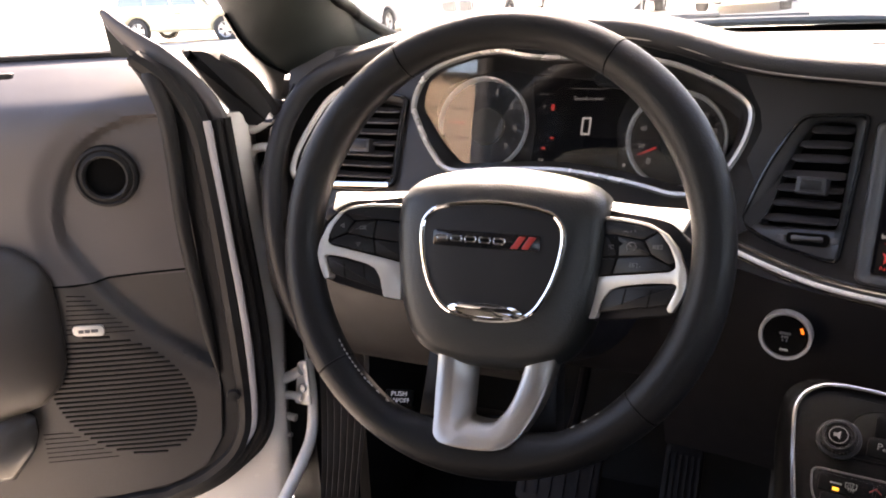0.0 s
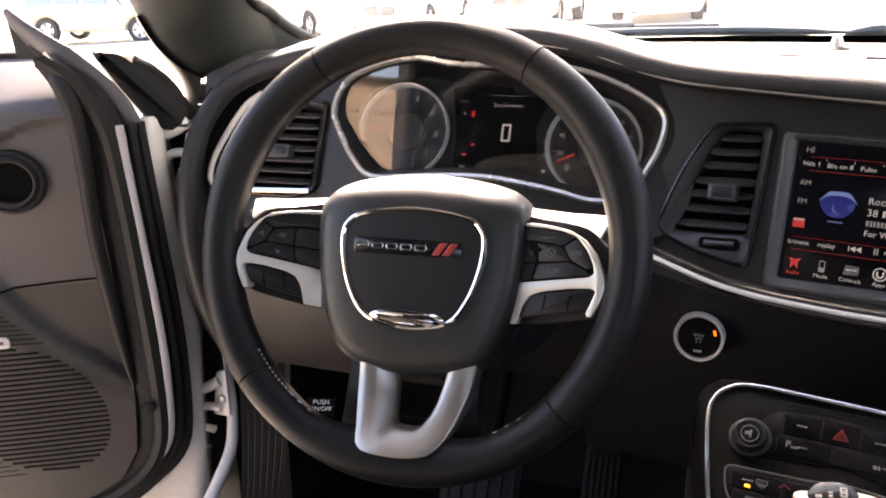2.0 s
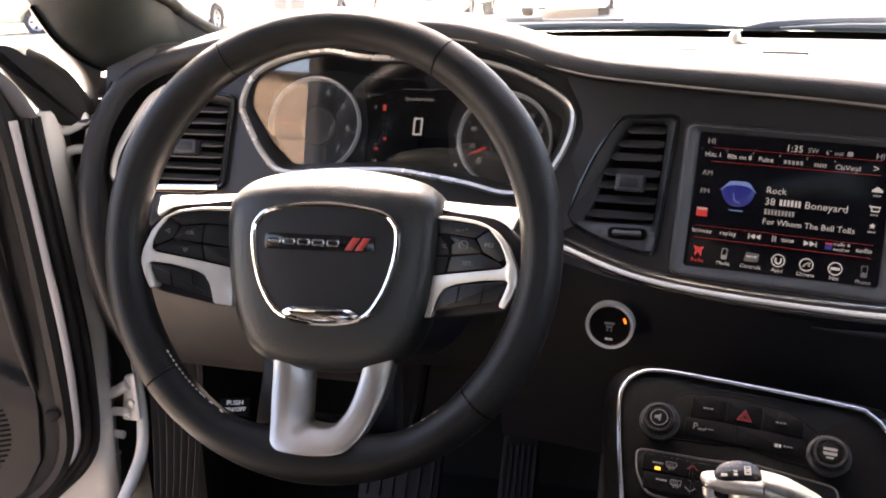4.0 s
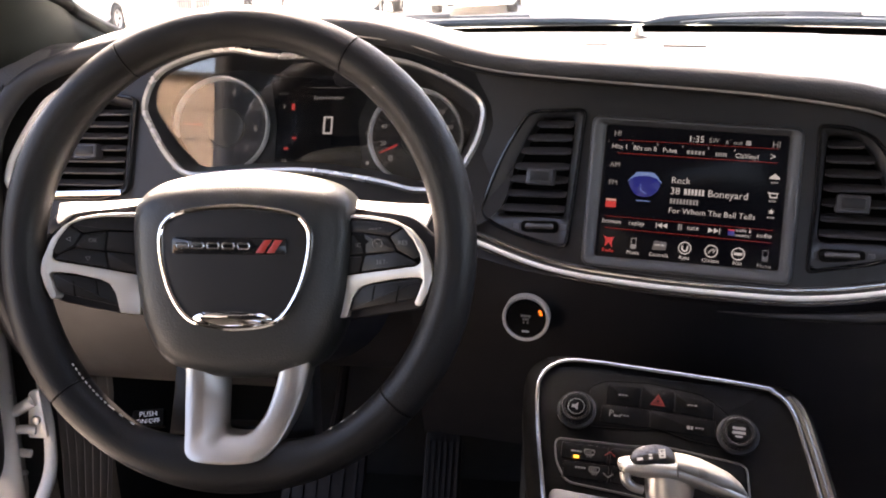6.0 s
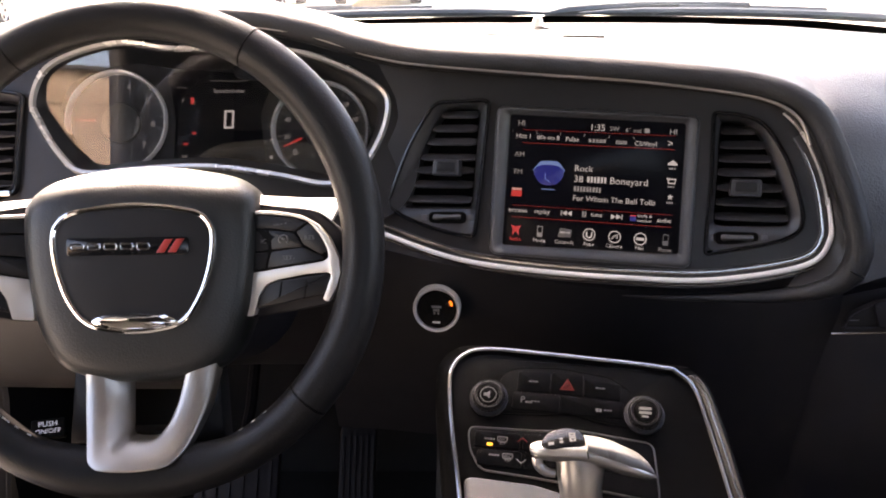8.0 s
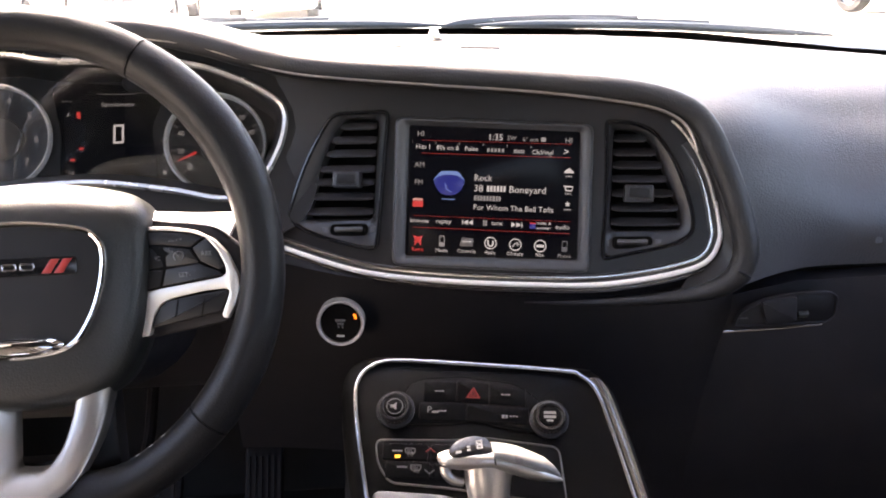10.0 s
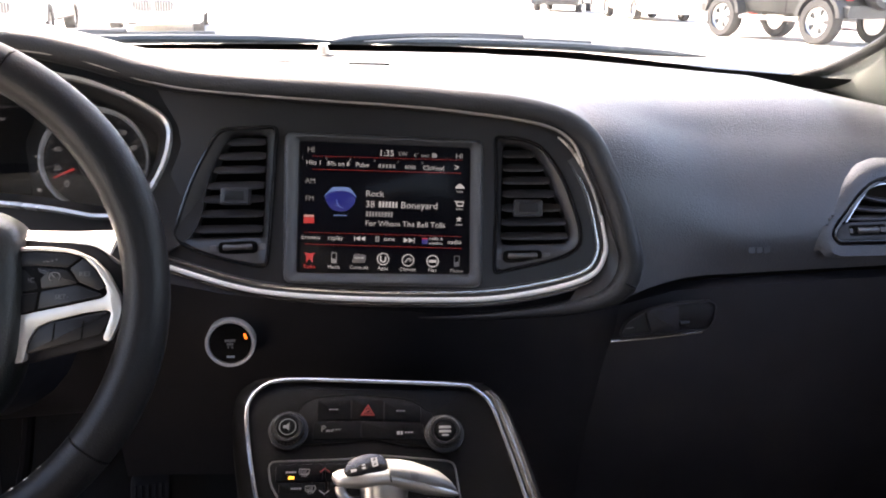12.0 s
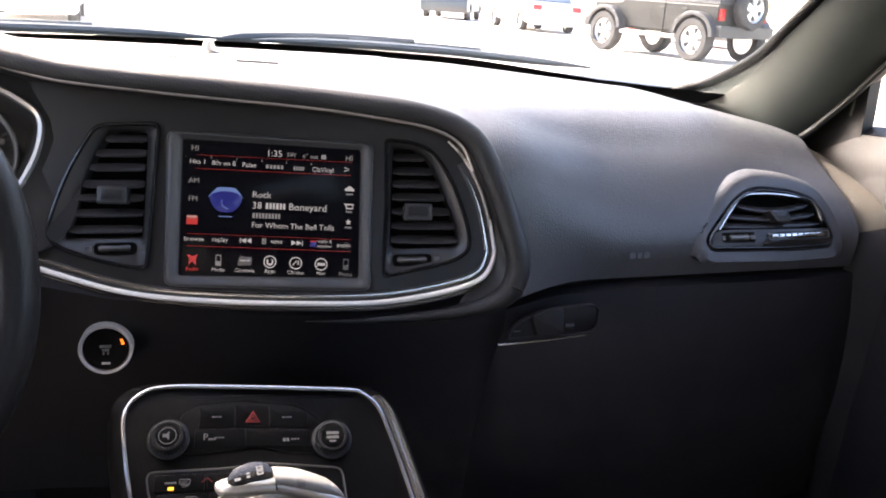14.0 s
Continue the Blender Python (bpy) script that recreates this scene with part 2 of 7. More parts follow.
def lathe(profile, n=32, solid=True, bm=None):
    """A turned body about z: profile of (radius, z); not solid: a closed ring."""
    if not solid:
        profile = list(profile) + [profile[0]]
    return loft([[Vector((r * math.cos(a), r * math.sin(a), z)) for a in (2 * math.pi * j / n for j in range(n))] for r, z in profile], True, solid and profile[0][0] < 0.002, solid and profile[-1][0] < 0.002, bm)


def moved(bm, m):
    bmesh.ops.transform(bm, matrix=m, verts=bm.verts)
    return bm


def circle(cx, cy, r, n=32, ry=None):
    return [Vector((cx + r * math.cos(2 * math.pi * j / n), cy + (ry or r) * math.sin(2 * math.pi * j / n))) for j in range(n)]


def box(x0, x1, y0, y1, z0, z1, b=0.0):
    if b <= 0:
        bm = bmesh.new()
        bmesh.ops.create_cube(bm, size=1, matrix=Matrix.LocRotScale(((x0 + x1) / 2, (y0 + y1) / 2, (z0 + z1) / 2), None, (x1 - x0, y1 - y0, z1 - z0)))
        return bm
    return slab(rounded([(x0, y0), (x1, y0), (x1, y1), (x0, y1)], b * 2, 3), z0, z1, b)


def letters(text, size, x, y, d, mat, parent, name="lettering", align="CENTER", slant=0.0):
    """Words in the built-in font, laid on the parent's x-y plane."""
    cu = bpy.data.curves.new(name, "FONT")
    cu.body, cu.size, cu.align_x, cu.align_y, cu.shear, cu.extrude, cu.resolution_u = text, size, align, "CENTER", slant, 0.00005, 2
    tmp = bpy.data.objects.new(name, cu)
    scene.collection.objects.link(tmp)
    me = bpy.data.meshes.new_from_object(tmp.evaluated_get(bpy.context.evaluated_depsgraph_get()))
    bpy.data.objects.remove(tmp)
    bpy.data.curves.remove(cu)
    me.materials.clear()
    me.materials.append(mat)
    me.transform(Matrix.Translation((x, y, d)))
    ob = new(name, me)
    ob.parent = parent
    return ob


def bars(widths, h, x, y, d, mat, parent, name="print_mark", gap=0.001):
    """Plain bars in place of words that cannot be read."""
    bm = bmesh.new()
    total = sum(widths) + gap * (len(widths) - 1)
    cx = x - total / 2
    for w in widths:
        slab([(cx, y - h / 2), (cx + w, y - h / 2), (cx + w, y + h / 2), (cx, y + h / 2)], d - 0.0002, d, 0.00005, bm)
        cx += w + gap
    return part(name, bm, mat, parent, smooth=False)


# ---- dashboard ----
dash = thing("dashboard", pose(0.36, 0.35, 0.6), "dark grey soft-grained car dashboard with a hooded instrument side", "dashboard")
DINV = pose(0.36, 0.35, 0.6).inverted()


def dpart(name, bm, mat, label="", smooth=True):
    """A part of the dashboard, given in the car's own measures."""
    return part(name, moved(bm, DINV), mat, dash, label, smooth)


POD = plane_m((0.385, 0.18, 0.855), 14, 14)
CLU = plane_m((0.0, 0.25, 0.915), 0, 20)
LIP = spline([(-0.310, 0.190, 0.66), (-0.318, 0.172, 0.72), (-0.324, 0.165, 0.80), (-0.328, 0.185, 0.87), (-0.318, 0.215, 0.925), (-0.285, 0.24, 0.962), (-0.20, 0.252, 0.988), (-0.09, 0.255, 1.006), (0.03, 0.252, 1.007),
              (0.097, 0.248, 0.996), (0.150, 0.240, 0.982), (0.208, 0.228, 0.973), (0.32, 0.200, 0.968), (0.42, 0.176, 0.963), (0.50, 0.155, 0.956), (0.548, 0.140, 0.938),
              (0.570, 0.122, 0.898), (0.586, 0.104, 0.847), (0.590, 0.098, 0.815), (0.574, 0.098, 0.788), (0.53, 0.110, 0.770), (0.44, 0.134, 0.756), (0.34, 0.160, 0.752), (0.24, 0.185, 0.758), (0.16, 0.205, 0.774)], 5)
dpart("rolled_edge", tube(LIP[:93], 0.0115, n=12), ROLL, "rolled edge of the dash hood, darkened to stand in for shade")
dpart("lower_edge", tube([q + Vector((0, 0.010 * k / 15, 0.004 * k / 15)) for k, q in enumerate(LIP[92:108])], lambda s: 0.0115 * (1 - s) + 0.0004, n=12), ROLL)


def lip_at(x):
    best = [p for p in LIP[18:-42]]
    for a, b in zip(best, best[1:]):
        if a.x <= x <= b.x:
            t = (x - a.x) / max(1e-6, b.x - a.x)
            return a.lerp(b, t)
    return best[0] if x < best[0].x else best[-1]


def base_y(x):
    """The line where the top meets the windscreen, bowed towards the front."""
    return 0.62 - 0.42 * abs((x - 0.36) / 0.72) ** 2.2 * 0.62


# the passenger vent sits in a hollow of the pad
PV = plane_m((0.8055, 0.1215, 0.8005), 0, 27) @ Matrix.Scale(0.987, 4)
VP = rounded([(0.0330, 0.0222), (0.0275, 0.0306), (0.0343, 0.0406), (0.0692, 0.0743), (0.0869, 0.0858), (0.1076, 0.0909), (0.1513, 0.0865), (0.1828, 0.0774), (0.1970, 0.0563), (0.2060, 0.0318), (0.1995, 0.0210), (0.1382, 0.0194)], 0.008, 4)
PV_INV = PV.inverted()
HOLLOW = inset(VP, -0.009)


def in_hollow(p):
    """0 outside the vent's hollow, 1 well inside it."""
    q = PV_INV @ p
    if abs(q.z) > 0.05:
        return 0.0
    best, inside = 9.0, False
    for a, b in zip(HOLLOW, HOLLOW[1:] + HOLLOW[:1]):
        e = b - a
        t = max(0.0, min(1.0, ((q.x - a.x) * e.x + (q.y - a.y) * e.y) / max(1e-12, e.length_squared)))
        best = min(best, math.hypot(q.x - a.x - e.x * t, q.y - a.y - e.y * t))
        if (a.y > q.y) != (b.y > q.y) and q.x < a.x + (q.y - a.y) / (b.y - a.y) * e.x:
            inside = not inside
    return min(1.0, best / 0.005) if inside else 0.0


def section(x):
    yb = base_y(x)
    if x < 0.55:
        p = lip_at(x)
        yl, zl = p.y, p.z + 0.0115
        ctrl = [(yb, 0.972), (yb * 0.66 + yl * 0.34, 0.984), (yb * 0.4 + yl * 0.6, 0.984 + max(0, zl - 0.985) * 0.7), (yl + 0.045, zl + 0.006), (yl + 0.018, zl + 0.003), (yl, zl), (yl - 0.006, zl - 0.004)]
    else:
        w = min(1.0, max(0.0, (x - 0.575) / 0.17))
        w = w * w * (3 - 2 * w)
        k = max(0.0, (x - 0.90) / 0.14)
        near = [(yb, 0.972), (yb * 0.66 + 0.05, 0.978), (0.275, 0.964), (0.200, 0.950), (0.152, 0.925), (0.128, 0.88), (0.112, 0.800)]
        far = [(yb, 0.970 - 0.026 * k), (max(0.34, yb * 0.6 + 0.14), 0.970 - 0.026 * k), (0.285 - 0.015 * k, 0.952 - 0.026 * k), (0.210, 0.915 - 0.018 * k), (0.160, 0.870 - 0.008 * k), (0.137, 0.830), (0.140, 0.790)]
        ctrl = [(a[0] * (1 - w) + b[0] * w, a[1] * (1 - w) + b[1] * w) for a, b in zip(near, far)]
        g = max(0.0, min(1.0, (x - 0.66) / 0.34))
        g = g * g * (3 - 2 * g)
        ctrl[0] = (ctrl[0][0], ctrl[0][1] - 0.026 * g)
        ctrl[1] = (ctrl[1][0], ctrl[1][1] - 0.012 * g)
        ctrl[-1] = (ctrl[-1][0], ctrl[-1][1] - 0.030 * max(0.0, (0.69 - x) / 0.12) ** 2)
    pts = [Vector((x, q[0], q[1])) for q in spline(ctrl, 14)]
    if 0.549 < x < 0.592:
        low = 0.938 - (x - 0.548) * 2.2
        for i, q in enumerate(pts):
            if q.z < low and i:
                pts[i] = pts[i - 1].copy()
    if 0.81 < x < 1.045:
        for q in pts:
            q.y += 0.036 * in_hollow(q)
    if x > 0.97:
        for q in pts:
            t = max(0.0, min(1.0, (0.32 - q.y) / 0.10))
            q.x -= 0.026 * (x - 0.97) / 0.105 * t * t * (3 - 2 * t)
    return pts


XS = [-0.345, -0.335, -0.32, -0.30, -0.27, -0.23, -0.18, -0.12, -0.06, 0.0, 0.06, 0.10, 0.14, 0.18, 0.22, 0.27, 0.33, 0.39, 0.44, 0.48, 0.51, 0.535, 0.549, 0.565, 0.575, 0.585, 0.60, 0.62, 0.64, 0.665, 0.69, 0.72, 0.76, 0.80, 0.815] + [0.822 + 0.004 * k for k in range(57)] + [1.052, 1.060, 1.068, 1.075]
dpart("top_pad", loft([section(x) for x in XS], False), SOFT, "sunlit soft-grained top pad")

dpart("backing", box(0.57, 1.075, 0.150, 0.165, 0.74, 0.84), DARK, smooth=False)

# passenger side below the seam: glove box door and the dark lower panels
glove = thing("glove_box", pose(0.80, 0.12, 0.70), "black glove box door with a recessed latch, closed", "glove box")
rows = []
for k in range(13):
    t = k / 12
    z = 0.786 - 0.32 * t
    y = 0.130 - 0.012 * math.sin(t * 2.2) + 0.030 * t * t
    rows.append([Vector((x - 0.80, y - 0.12 + 0.012 * max(0, (x - 0.95) / 0.12) ** 2 + 0.022 * max(0.0, (0.64 - x) / 0.08) ** 2, z - 0.70 - 0.030 * max(0.0, (0.69 - x) / 0.12) ** 2)) for x in (0.560, 0.566, 0.58, 0.60, 0.62, 0.66, 0.75, 0.85, 0.95, 1.02, 1.072, 1.080)])
rows[0] = [v + Vector((0, 0.02, 0.0)) for v in rows[1]]
for i, v in enumerate(rows[0]):
    v.z = rows[1][i].z + 0.024
rows[1] = [v + Vector((0, 0.003, 0.021)) for v in rows[1]]
part("door", loft(rows, False), LOWER, glove)
LATCH = plane_m((0.80, 0.116, 0.80), 0, 4)


def gpart(name, bm, mat, parent=None, label=""):
    return part(name, moved(bm, pose(0.80, 0.12, 0.70).inverted() @ LATCH), mat, glove, label)


recess = rounded([(-0.2100, -0.0567), (-0.1169, -0.0559), (-0.1092, -0.0487), (-0.1086, -0.0300), (-0.1157, -0.0253), (-0.1508, -0.0251), (-0.1852, -0.0312), (-0.2060, -0.0430)], [0.004, 0.006, 0.006, 0.006, 0.006, 0.02, 0.02, 0.01], 4)
gpart("latch_recess", frame_ring(recess, inset(recess, 0.0018), 0.002, 0.0078, 0.0007), LOWER)
gpart("latch_well", slab(inset(recess, 0.001), 0.001, 0.0058, 0.0004), FOOT)
gpart("latch_lever", slab(rounded([(-0.1783, -0.0545), (-0.1481, -0.0535), (-0.1506, -0.0281), (-0.1825, -0.0305), (-0.1850, -0.0342)], [0.003, 0.003, 0.003, 0.003, 0.004], 3), 0.002, 0.0095, 0.0015), LOWER)
gpart("latch_pivot", moved(lathe([(0.0001, -0.006), (0.0032, -0.005), (0.0032, 0.005), (0.0001, 0.006)], 12), pose(-0.1425, -0.0467, 0.006, 0, 90, 0)), PANEL)
gpart("lock_mark", slab(rounded([(-0.2038, -0.0490), (-0.1959, -0.0488), (-0.1959, -0.0478), (-0.2038, -0.0480)], 0.0004), 0.0055, 0.0064, 0.0002), GREYINK)
gpart("latch_lip", tube([(-0.2206, -0.0603, 0.008), (-0.1742, -0.0594, 0.0085), (-0.1231, -0.0570, 0.008)], 0.0011, n=6), DIMTRIM)

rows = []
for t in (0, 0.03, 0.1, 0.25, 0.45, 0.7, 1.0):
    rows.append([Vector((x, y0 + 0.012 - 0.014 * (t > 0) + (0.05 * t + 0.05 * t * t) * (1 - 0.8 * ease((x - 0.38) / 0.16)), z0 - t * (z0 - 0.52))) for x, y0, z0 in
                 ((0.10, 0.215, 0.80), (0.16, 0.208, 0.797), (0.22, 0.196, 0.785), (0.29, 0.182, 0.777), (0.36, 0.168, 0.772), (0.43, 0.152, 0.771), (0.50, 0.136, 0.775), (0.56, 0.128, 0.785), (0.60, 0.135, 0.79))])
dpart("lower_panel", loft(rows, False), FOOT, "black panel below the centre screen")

# start button on the lower panel
BTN = plane_m((0.2235, 0.193, 0.728), 6, 4)
btn = thing("start_button", BTN, "round push start button with a pale ring and an orange light", "button")
part("ring", lathe([(0.0200, -0.012), (0.0236, -0.012), (0.0239, 0.004), (0.0233, 0.0056), (0.0212, 0.0052), (0.0200, 0.0030)], 48, False), RINGWHITE, btn, "pale satin metal ring")
part("cap", lathe([(0.0001, -0.01), (0.0199, -0.01), (0.0199, 0.0035), (0.0188, 0.0048), (0.010, 0.0040), (0.0001, 0.0038)], 36), KEY, btn)
part("indicator", moved(slab(rounded([(-0.0012, -0.0028), (0.0012, -0.0028), (0.0012, 0.0028), (-0.0012, 0.0028)], 0.0005), 0.0035, 0.0056, 0.0003), pose(0.0146, 0.0072, 0, 0, 0, 20)), LIT_ORANGE, btn, "lit orange indicator")
bars([0.0018, 0.0016, 0.0018, 0.0016, 0.0014], 0.0026, 0.0, 0.0030, 0.0050, KEYINK, btn, gap=0.0004)
bars([0.0016, 0.0018, 0.0016], 0.0024, 0.0, -0.0005, 0.0050, KEYINK, btn, gap=0.0005)
bars([0.0012, 0.0012], 0.0024, 0.0, -0.0038, 0.0050, KEYINK, btn, gap=0.0026)
bars([0.0016, 0.0014, 0.0016, 0.0014], 0.0020, 0.0, -0.0132, 0.0052, INK, btn, gap=0.0004)

# ---- centre pod: screen, vents and chrome ----
pod = thing("centre_pod", POD, "dark satin centre fascia panel with a chrome outline", "fascia")
CH = [(-0.300, -0.030), (-0.255, -0.0455), (-0.214, -0.0588), (-0.140, -0.0772), (-0.056, -0.0826), (0.040, -0.0816), (0.098, -0.0778), (0.155, -0.0658), (0.1872, -0.0528), (0.1980, -0.0330),
      (0.1965, -0.0135), (0.187, 0.023), (0.170, 0.056), (0.153, 0.075), (0.131, 0.087), (0.084, 0.095), (-0.017, 0.102), (-0.125, 0.109), (-0.193, 0.116), (-0.241, 0.128)]
chs = spline(CH, 6)
sq = [Vector((q.x, q.y)) for q in chs]
closed_pod = sq + [Vector((-0.26, 0.10)), Vector((-0.275, 0.03))]


def pod_line(offset, i0, i1, d, radius, mat, label, name="chrome_trim", flat=1.0):
    """A strip that follows the pod's outline at an offset inwards."""
    path = inset(closed_pod, offset)[:len(sq)]
    return part(name, tube([(q.x, q.y, d) for q in path[i0:i1]], radius, n=8, flat=flat), mat, pod, label)


pod_line(0.0, 0, 64, 0.0030, lambda s: 0.0025 - 0.0008 * max(0.0, (s - 0.86) / 0.14), TRIM, "bright chrome trim strip")
pod_line(-0.0052, 0, 66, 0.0004, lambda s: 0.0011 * min(1.0, (1.0 - s) * 4), DIMTRIM, "thin second chrome line")
pod_line(0.0070, 0, 72, 0.0014, lambda s: 0.0021 * min(1.0, (1.02 - s) * 5), DIMTRIM, "thin inner satin line", flat=0.5)
# Same strip in a duller metal, so darker reflections are in the material.
pod_line(0.0008, 62, 80, 0.0026, lambda s: 0.0020 - 0.0006 * s, RINGSATIN, "chrome side strip, duller metal standing in for dark reflections")
dpart("upper_trim", tube(spline([(0.030, 0.2425, 1.002), (0.066, 0.2403, 0.9981), (0.0945, 0.2386, 0.9936), (0.1228, 0.2346, 0.9862), (0.1507, 0.2304, 0.9768), (0.178, 0.2247, 0.9705), (0.2044, 0.2192, 0.9670), (0.2549, 0.2068, 0.9638), (0.320, 0.1905, 0.9605),
                                 (0.370, 0.1785, 0.9585), (0.418, 0.1670, 0.9558), (0.4645, 0.1548, 0.9514), (0.4873, 0.1488, 0.9487), (0.5096, 0.1425, 0.9448), (0.5276, 0.1369, 0.9380), (0.5400, 0.1325, 0.9270), (0.5475, 0.1265, 0.9080)], 4), lambda s: 0.0007 + 0.0007 * min(1.0, s * 3), n=8), SPOKE, "thin satin trim line under the pad")
trim_bed = [[Vector((*q, d)) for q in inset(closed_pod, o)[:74]] for o, d in ((-0.0080, -0.004), (-0.0070, -0.0006), (-0.003, -0.0008), (0.002, -0.0002), (0.0068, 0.0016), (0.0095, 0.0012), (0.0105, -0.002))]
part("trim_bed", loft(trim_bed, False), BEDGREY, pod, "dark satin bed of the chrome strips")
# The pod's underside takes the shade-dark foot material.
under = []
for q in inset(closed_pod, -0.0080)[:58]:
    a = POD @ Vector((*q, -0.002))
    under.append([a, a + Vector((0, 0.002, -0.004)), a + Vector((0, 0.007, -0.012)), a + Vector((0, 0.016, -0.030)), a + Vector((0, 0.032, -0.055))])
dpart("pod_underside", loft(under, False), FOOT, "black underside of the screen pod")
cheek = []
for i in range(31):
    a = POD @ Vector((*sq[int(90 - 42 * i / 30)], 0.001))
    b = LIP[min(len(LIP) - 1, int(73 + 27 * i / 30))]
    cheek.append([a, a.lerp(b, 0.5) + Vector((0.0, 0.006, 0.0)), b])
dpart("pod_cheek", loft(cheek, False), FASCIA)
sf = rounded([(-0.1100, 0.0740), (0.0790, 0.0715), (0.0815, -0.0690), (-0.1090, -0.0700)], [0.009] * 4, 6)
si = rounded([(-0.0955, 0.0660), (0.0665, 0.0640), (0.0690, -0.0560), (-0.0960, -0.0595)], [0.003] * 4, 6)
part("screen_surround", loft([at_d([a.lerp(b, k) for a, b in zip(sf, si)], d) for k, d in ((0.0, -0.003), (0.0, 0.001), (0.10, 0.0042), (0.24, 0.0056), (0.40, 0.0056), (0.70, 0.0030), (0.93, 0.0004), (1.0, -0.003))]), material("grey_satin_frame", (0.060, 0.060, 0.063), 0.36, grain=0.6, grain_scale=900), pod, "grey satin frame round the screen")


def polar(poly, c, n=96):
    """A closed outline as n points at even angles round c."""
    out = []
    for k in range(n):
        w = Vector((math.cos(2 * math.pi * k / n), math.sin(2 * math.pi * k / n)))
        far = 0.0
        for a, b in zip(poly, poly[1:] + poly[:1]):
            e, g = b - a, a - c
            det = w.x * -e.y + e.x * w.y
            if abs(det) < 1e-12:
                continue
            r, u = (g.x * -e.y + e.x * g.y) / det, (w.x * g.y - w.y * g.x) / det
            if -1e-6 <= u <= 1.000001 and r > far:
                far = r
        out.append(c + w * far)
    return out


def vent(outline, opening, slat_ys, tab, wheel, m):
    """A framed vent: gloss rim, sloping bezel, tilted slats, a centre tab and a thumb wheel in a slot."""
    v = thing("air_vent", m, "black dashboard air vent with slanted slats and a centre tab", "air vent", "dashboard air vents")
    part("frame", loft([at_d(inset(outline, i), d) for i, d in ((0.0, -0.006), (0.0, 0.0016), (0.0010, 0.0031), (0.0026, 0.0033), (0.0038, 0.0018), (0.0044, -0.004))]), GLOSS, v, "gloss black frame")
    c = sum((Vector(q) for q in opening), Vector((0, 0))) / len(opening)
    o, i = polar([Vector(q[:2]) for q in inset(outline, 0.0040)], c), polar([Vector(q) for q in opening], c)
    part("bezel", loft([at_d([a.lerp(b, k) for a, b in zip(o, i)], d) for k, d in ((0.0, 0.0010), (0.06, 0.0008), (0.55, -0.0030), (0.92, -0.0062), (1.0, -0.0085), (1.0, -0.030))]), BEZELGREY, v, "dark satin sloping bezel")
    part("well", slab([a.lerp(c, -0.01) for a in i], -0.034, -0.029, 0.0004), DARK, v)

    def span(y):
        xs = []
        for a, b in zip(i, i[1:] + i[:1]):
            if (a.y - y) * (b.y - y) < 0:
                xs.append(a.x + (b.x - a.x) * (y - a.y) / (b.y - a.y))
        return (min(xs), max(xs)) if len(xs) > 1 else None
    tx, ty, lean = tab
    for y in slat_ys:
        e0 = span(y)
        if not e0:
            continue
        x0, x1 = e0[0] + 0.0010, e0[1] - 0.0010
        secs = []
        for k in range(9):
            x = x0 + (x1 - x0) * k / 8
            e = 0.75 if k in (0, 8) else 1.0
            yy = y + lean * (x - tx)
            secs.append([Vector((x, yy + dy * e, d)) for dy, d in ((-0.0040, -0.0062), (-0.0035, -0.0048), (-0.0024, -0.0046), (0.0034, -0.0100), (0.0038, -0.0118), (0.0020, -0.0130), (-0.0034, -0.0080))])
        part("slat", loft(secs, True, True, True), SLAT, v)
    part("tab", slab(rounded([(tx - 0.0138, ty - 0.0085), (tx + 0.0138, ty - 0.0078), (tx + 0.0132, ty + 0.0085), (tx - 0.0132, ty + 0.0080)], 0.003), -0.010, 0.0040, 0.0022), SLAT, v)
    part("tab_inset", slab(rounded([(tx - 0.0098, ty - 0.0040), (tx + 0.0098, ty - 0.0036), (tx + 0.0094, ty + 0.0058), (tx - 0.0094, ty + 0.0055)], 0.002), 0.0034, 0.0046, 0.0006), PANEL, v)
    part("tab_lip", tube([(tx - 0.0105, ty - 0.0068, 0.0040), (tx + 0.0105, ty - 0.0062, 0.0040)], 0.0011, n=6), BEZELGREY, v)
    wx, wy, turn = wheel
    at = pose(wx, wy, -0.0015, 0, 0, turn)
    part("wheel_slot", moved(slab(rounded([(-0.0185, -0.0058), (0.0185, -0.0058), (0.0185, 0.0058), (-0.0185, 0.0058)], 0.0045, 5), -0.001, 0.0016, 0.0006), at), DARK, v, "thumb wheel slot with its shade painted black")
    part("thumb_wheel", moved(lathe([(0.0003, -0.0140), (0.0020, -0.0140), (0.0030, -0.0120), (0.0024, -0.0040), (0.0024, 0.0040), (0.0030, 0.0120), (0.0020, 0.0140), (0.0003, 0.0140)], 20), at @ pose(0, 0.0006, 0.0012, 0, 90, 0)), BEZELMAT, v, "dim chrome thumb wheel")
    for side in (-1, 1):
        part("wheel_mark", moved(slab(rounded([(side * 0.0235 - 0.0028, -0.003), (side * 0.0235 + 0.0028, -0.003), (side * 0.0235 + 0.0028, 0.003), (side * 0.0235 - 0.0028, 0.003)], 0.0008, 3), 0.0, 0.0016, 0.0002), at), GREYINK, v)
    return v


VL = rounded([(-0.1150, 0.0808), (-0.1190, 0.0), (-0.1225, -0.0565), (-0.140, -0.0553), (-0.1712, -0.0497), (-0.2005, -0.0405), (-0.2165, -0.0290), (-0.2069, 0.0055), (-0.1968, 0.0331), (-0.1837, 0.0582), (-0.1725, 0.0765)], [0.009, 0.03, 0.009, 0.02, 0.03, 0.02, 0.012, 0.03, 0.03, 0.03, 0.014], 5)
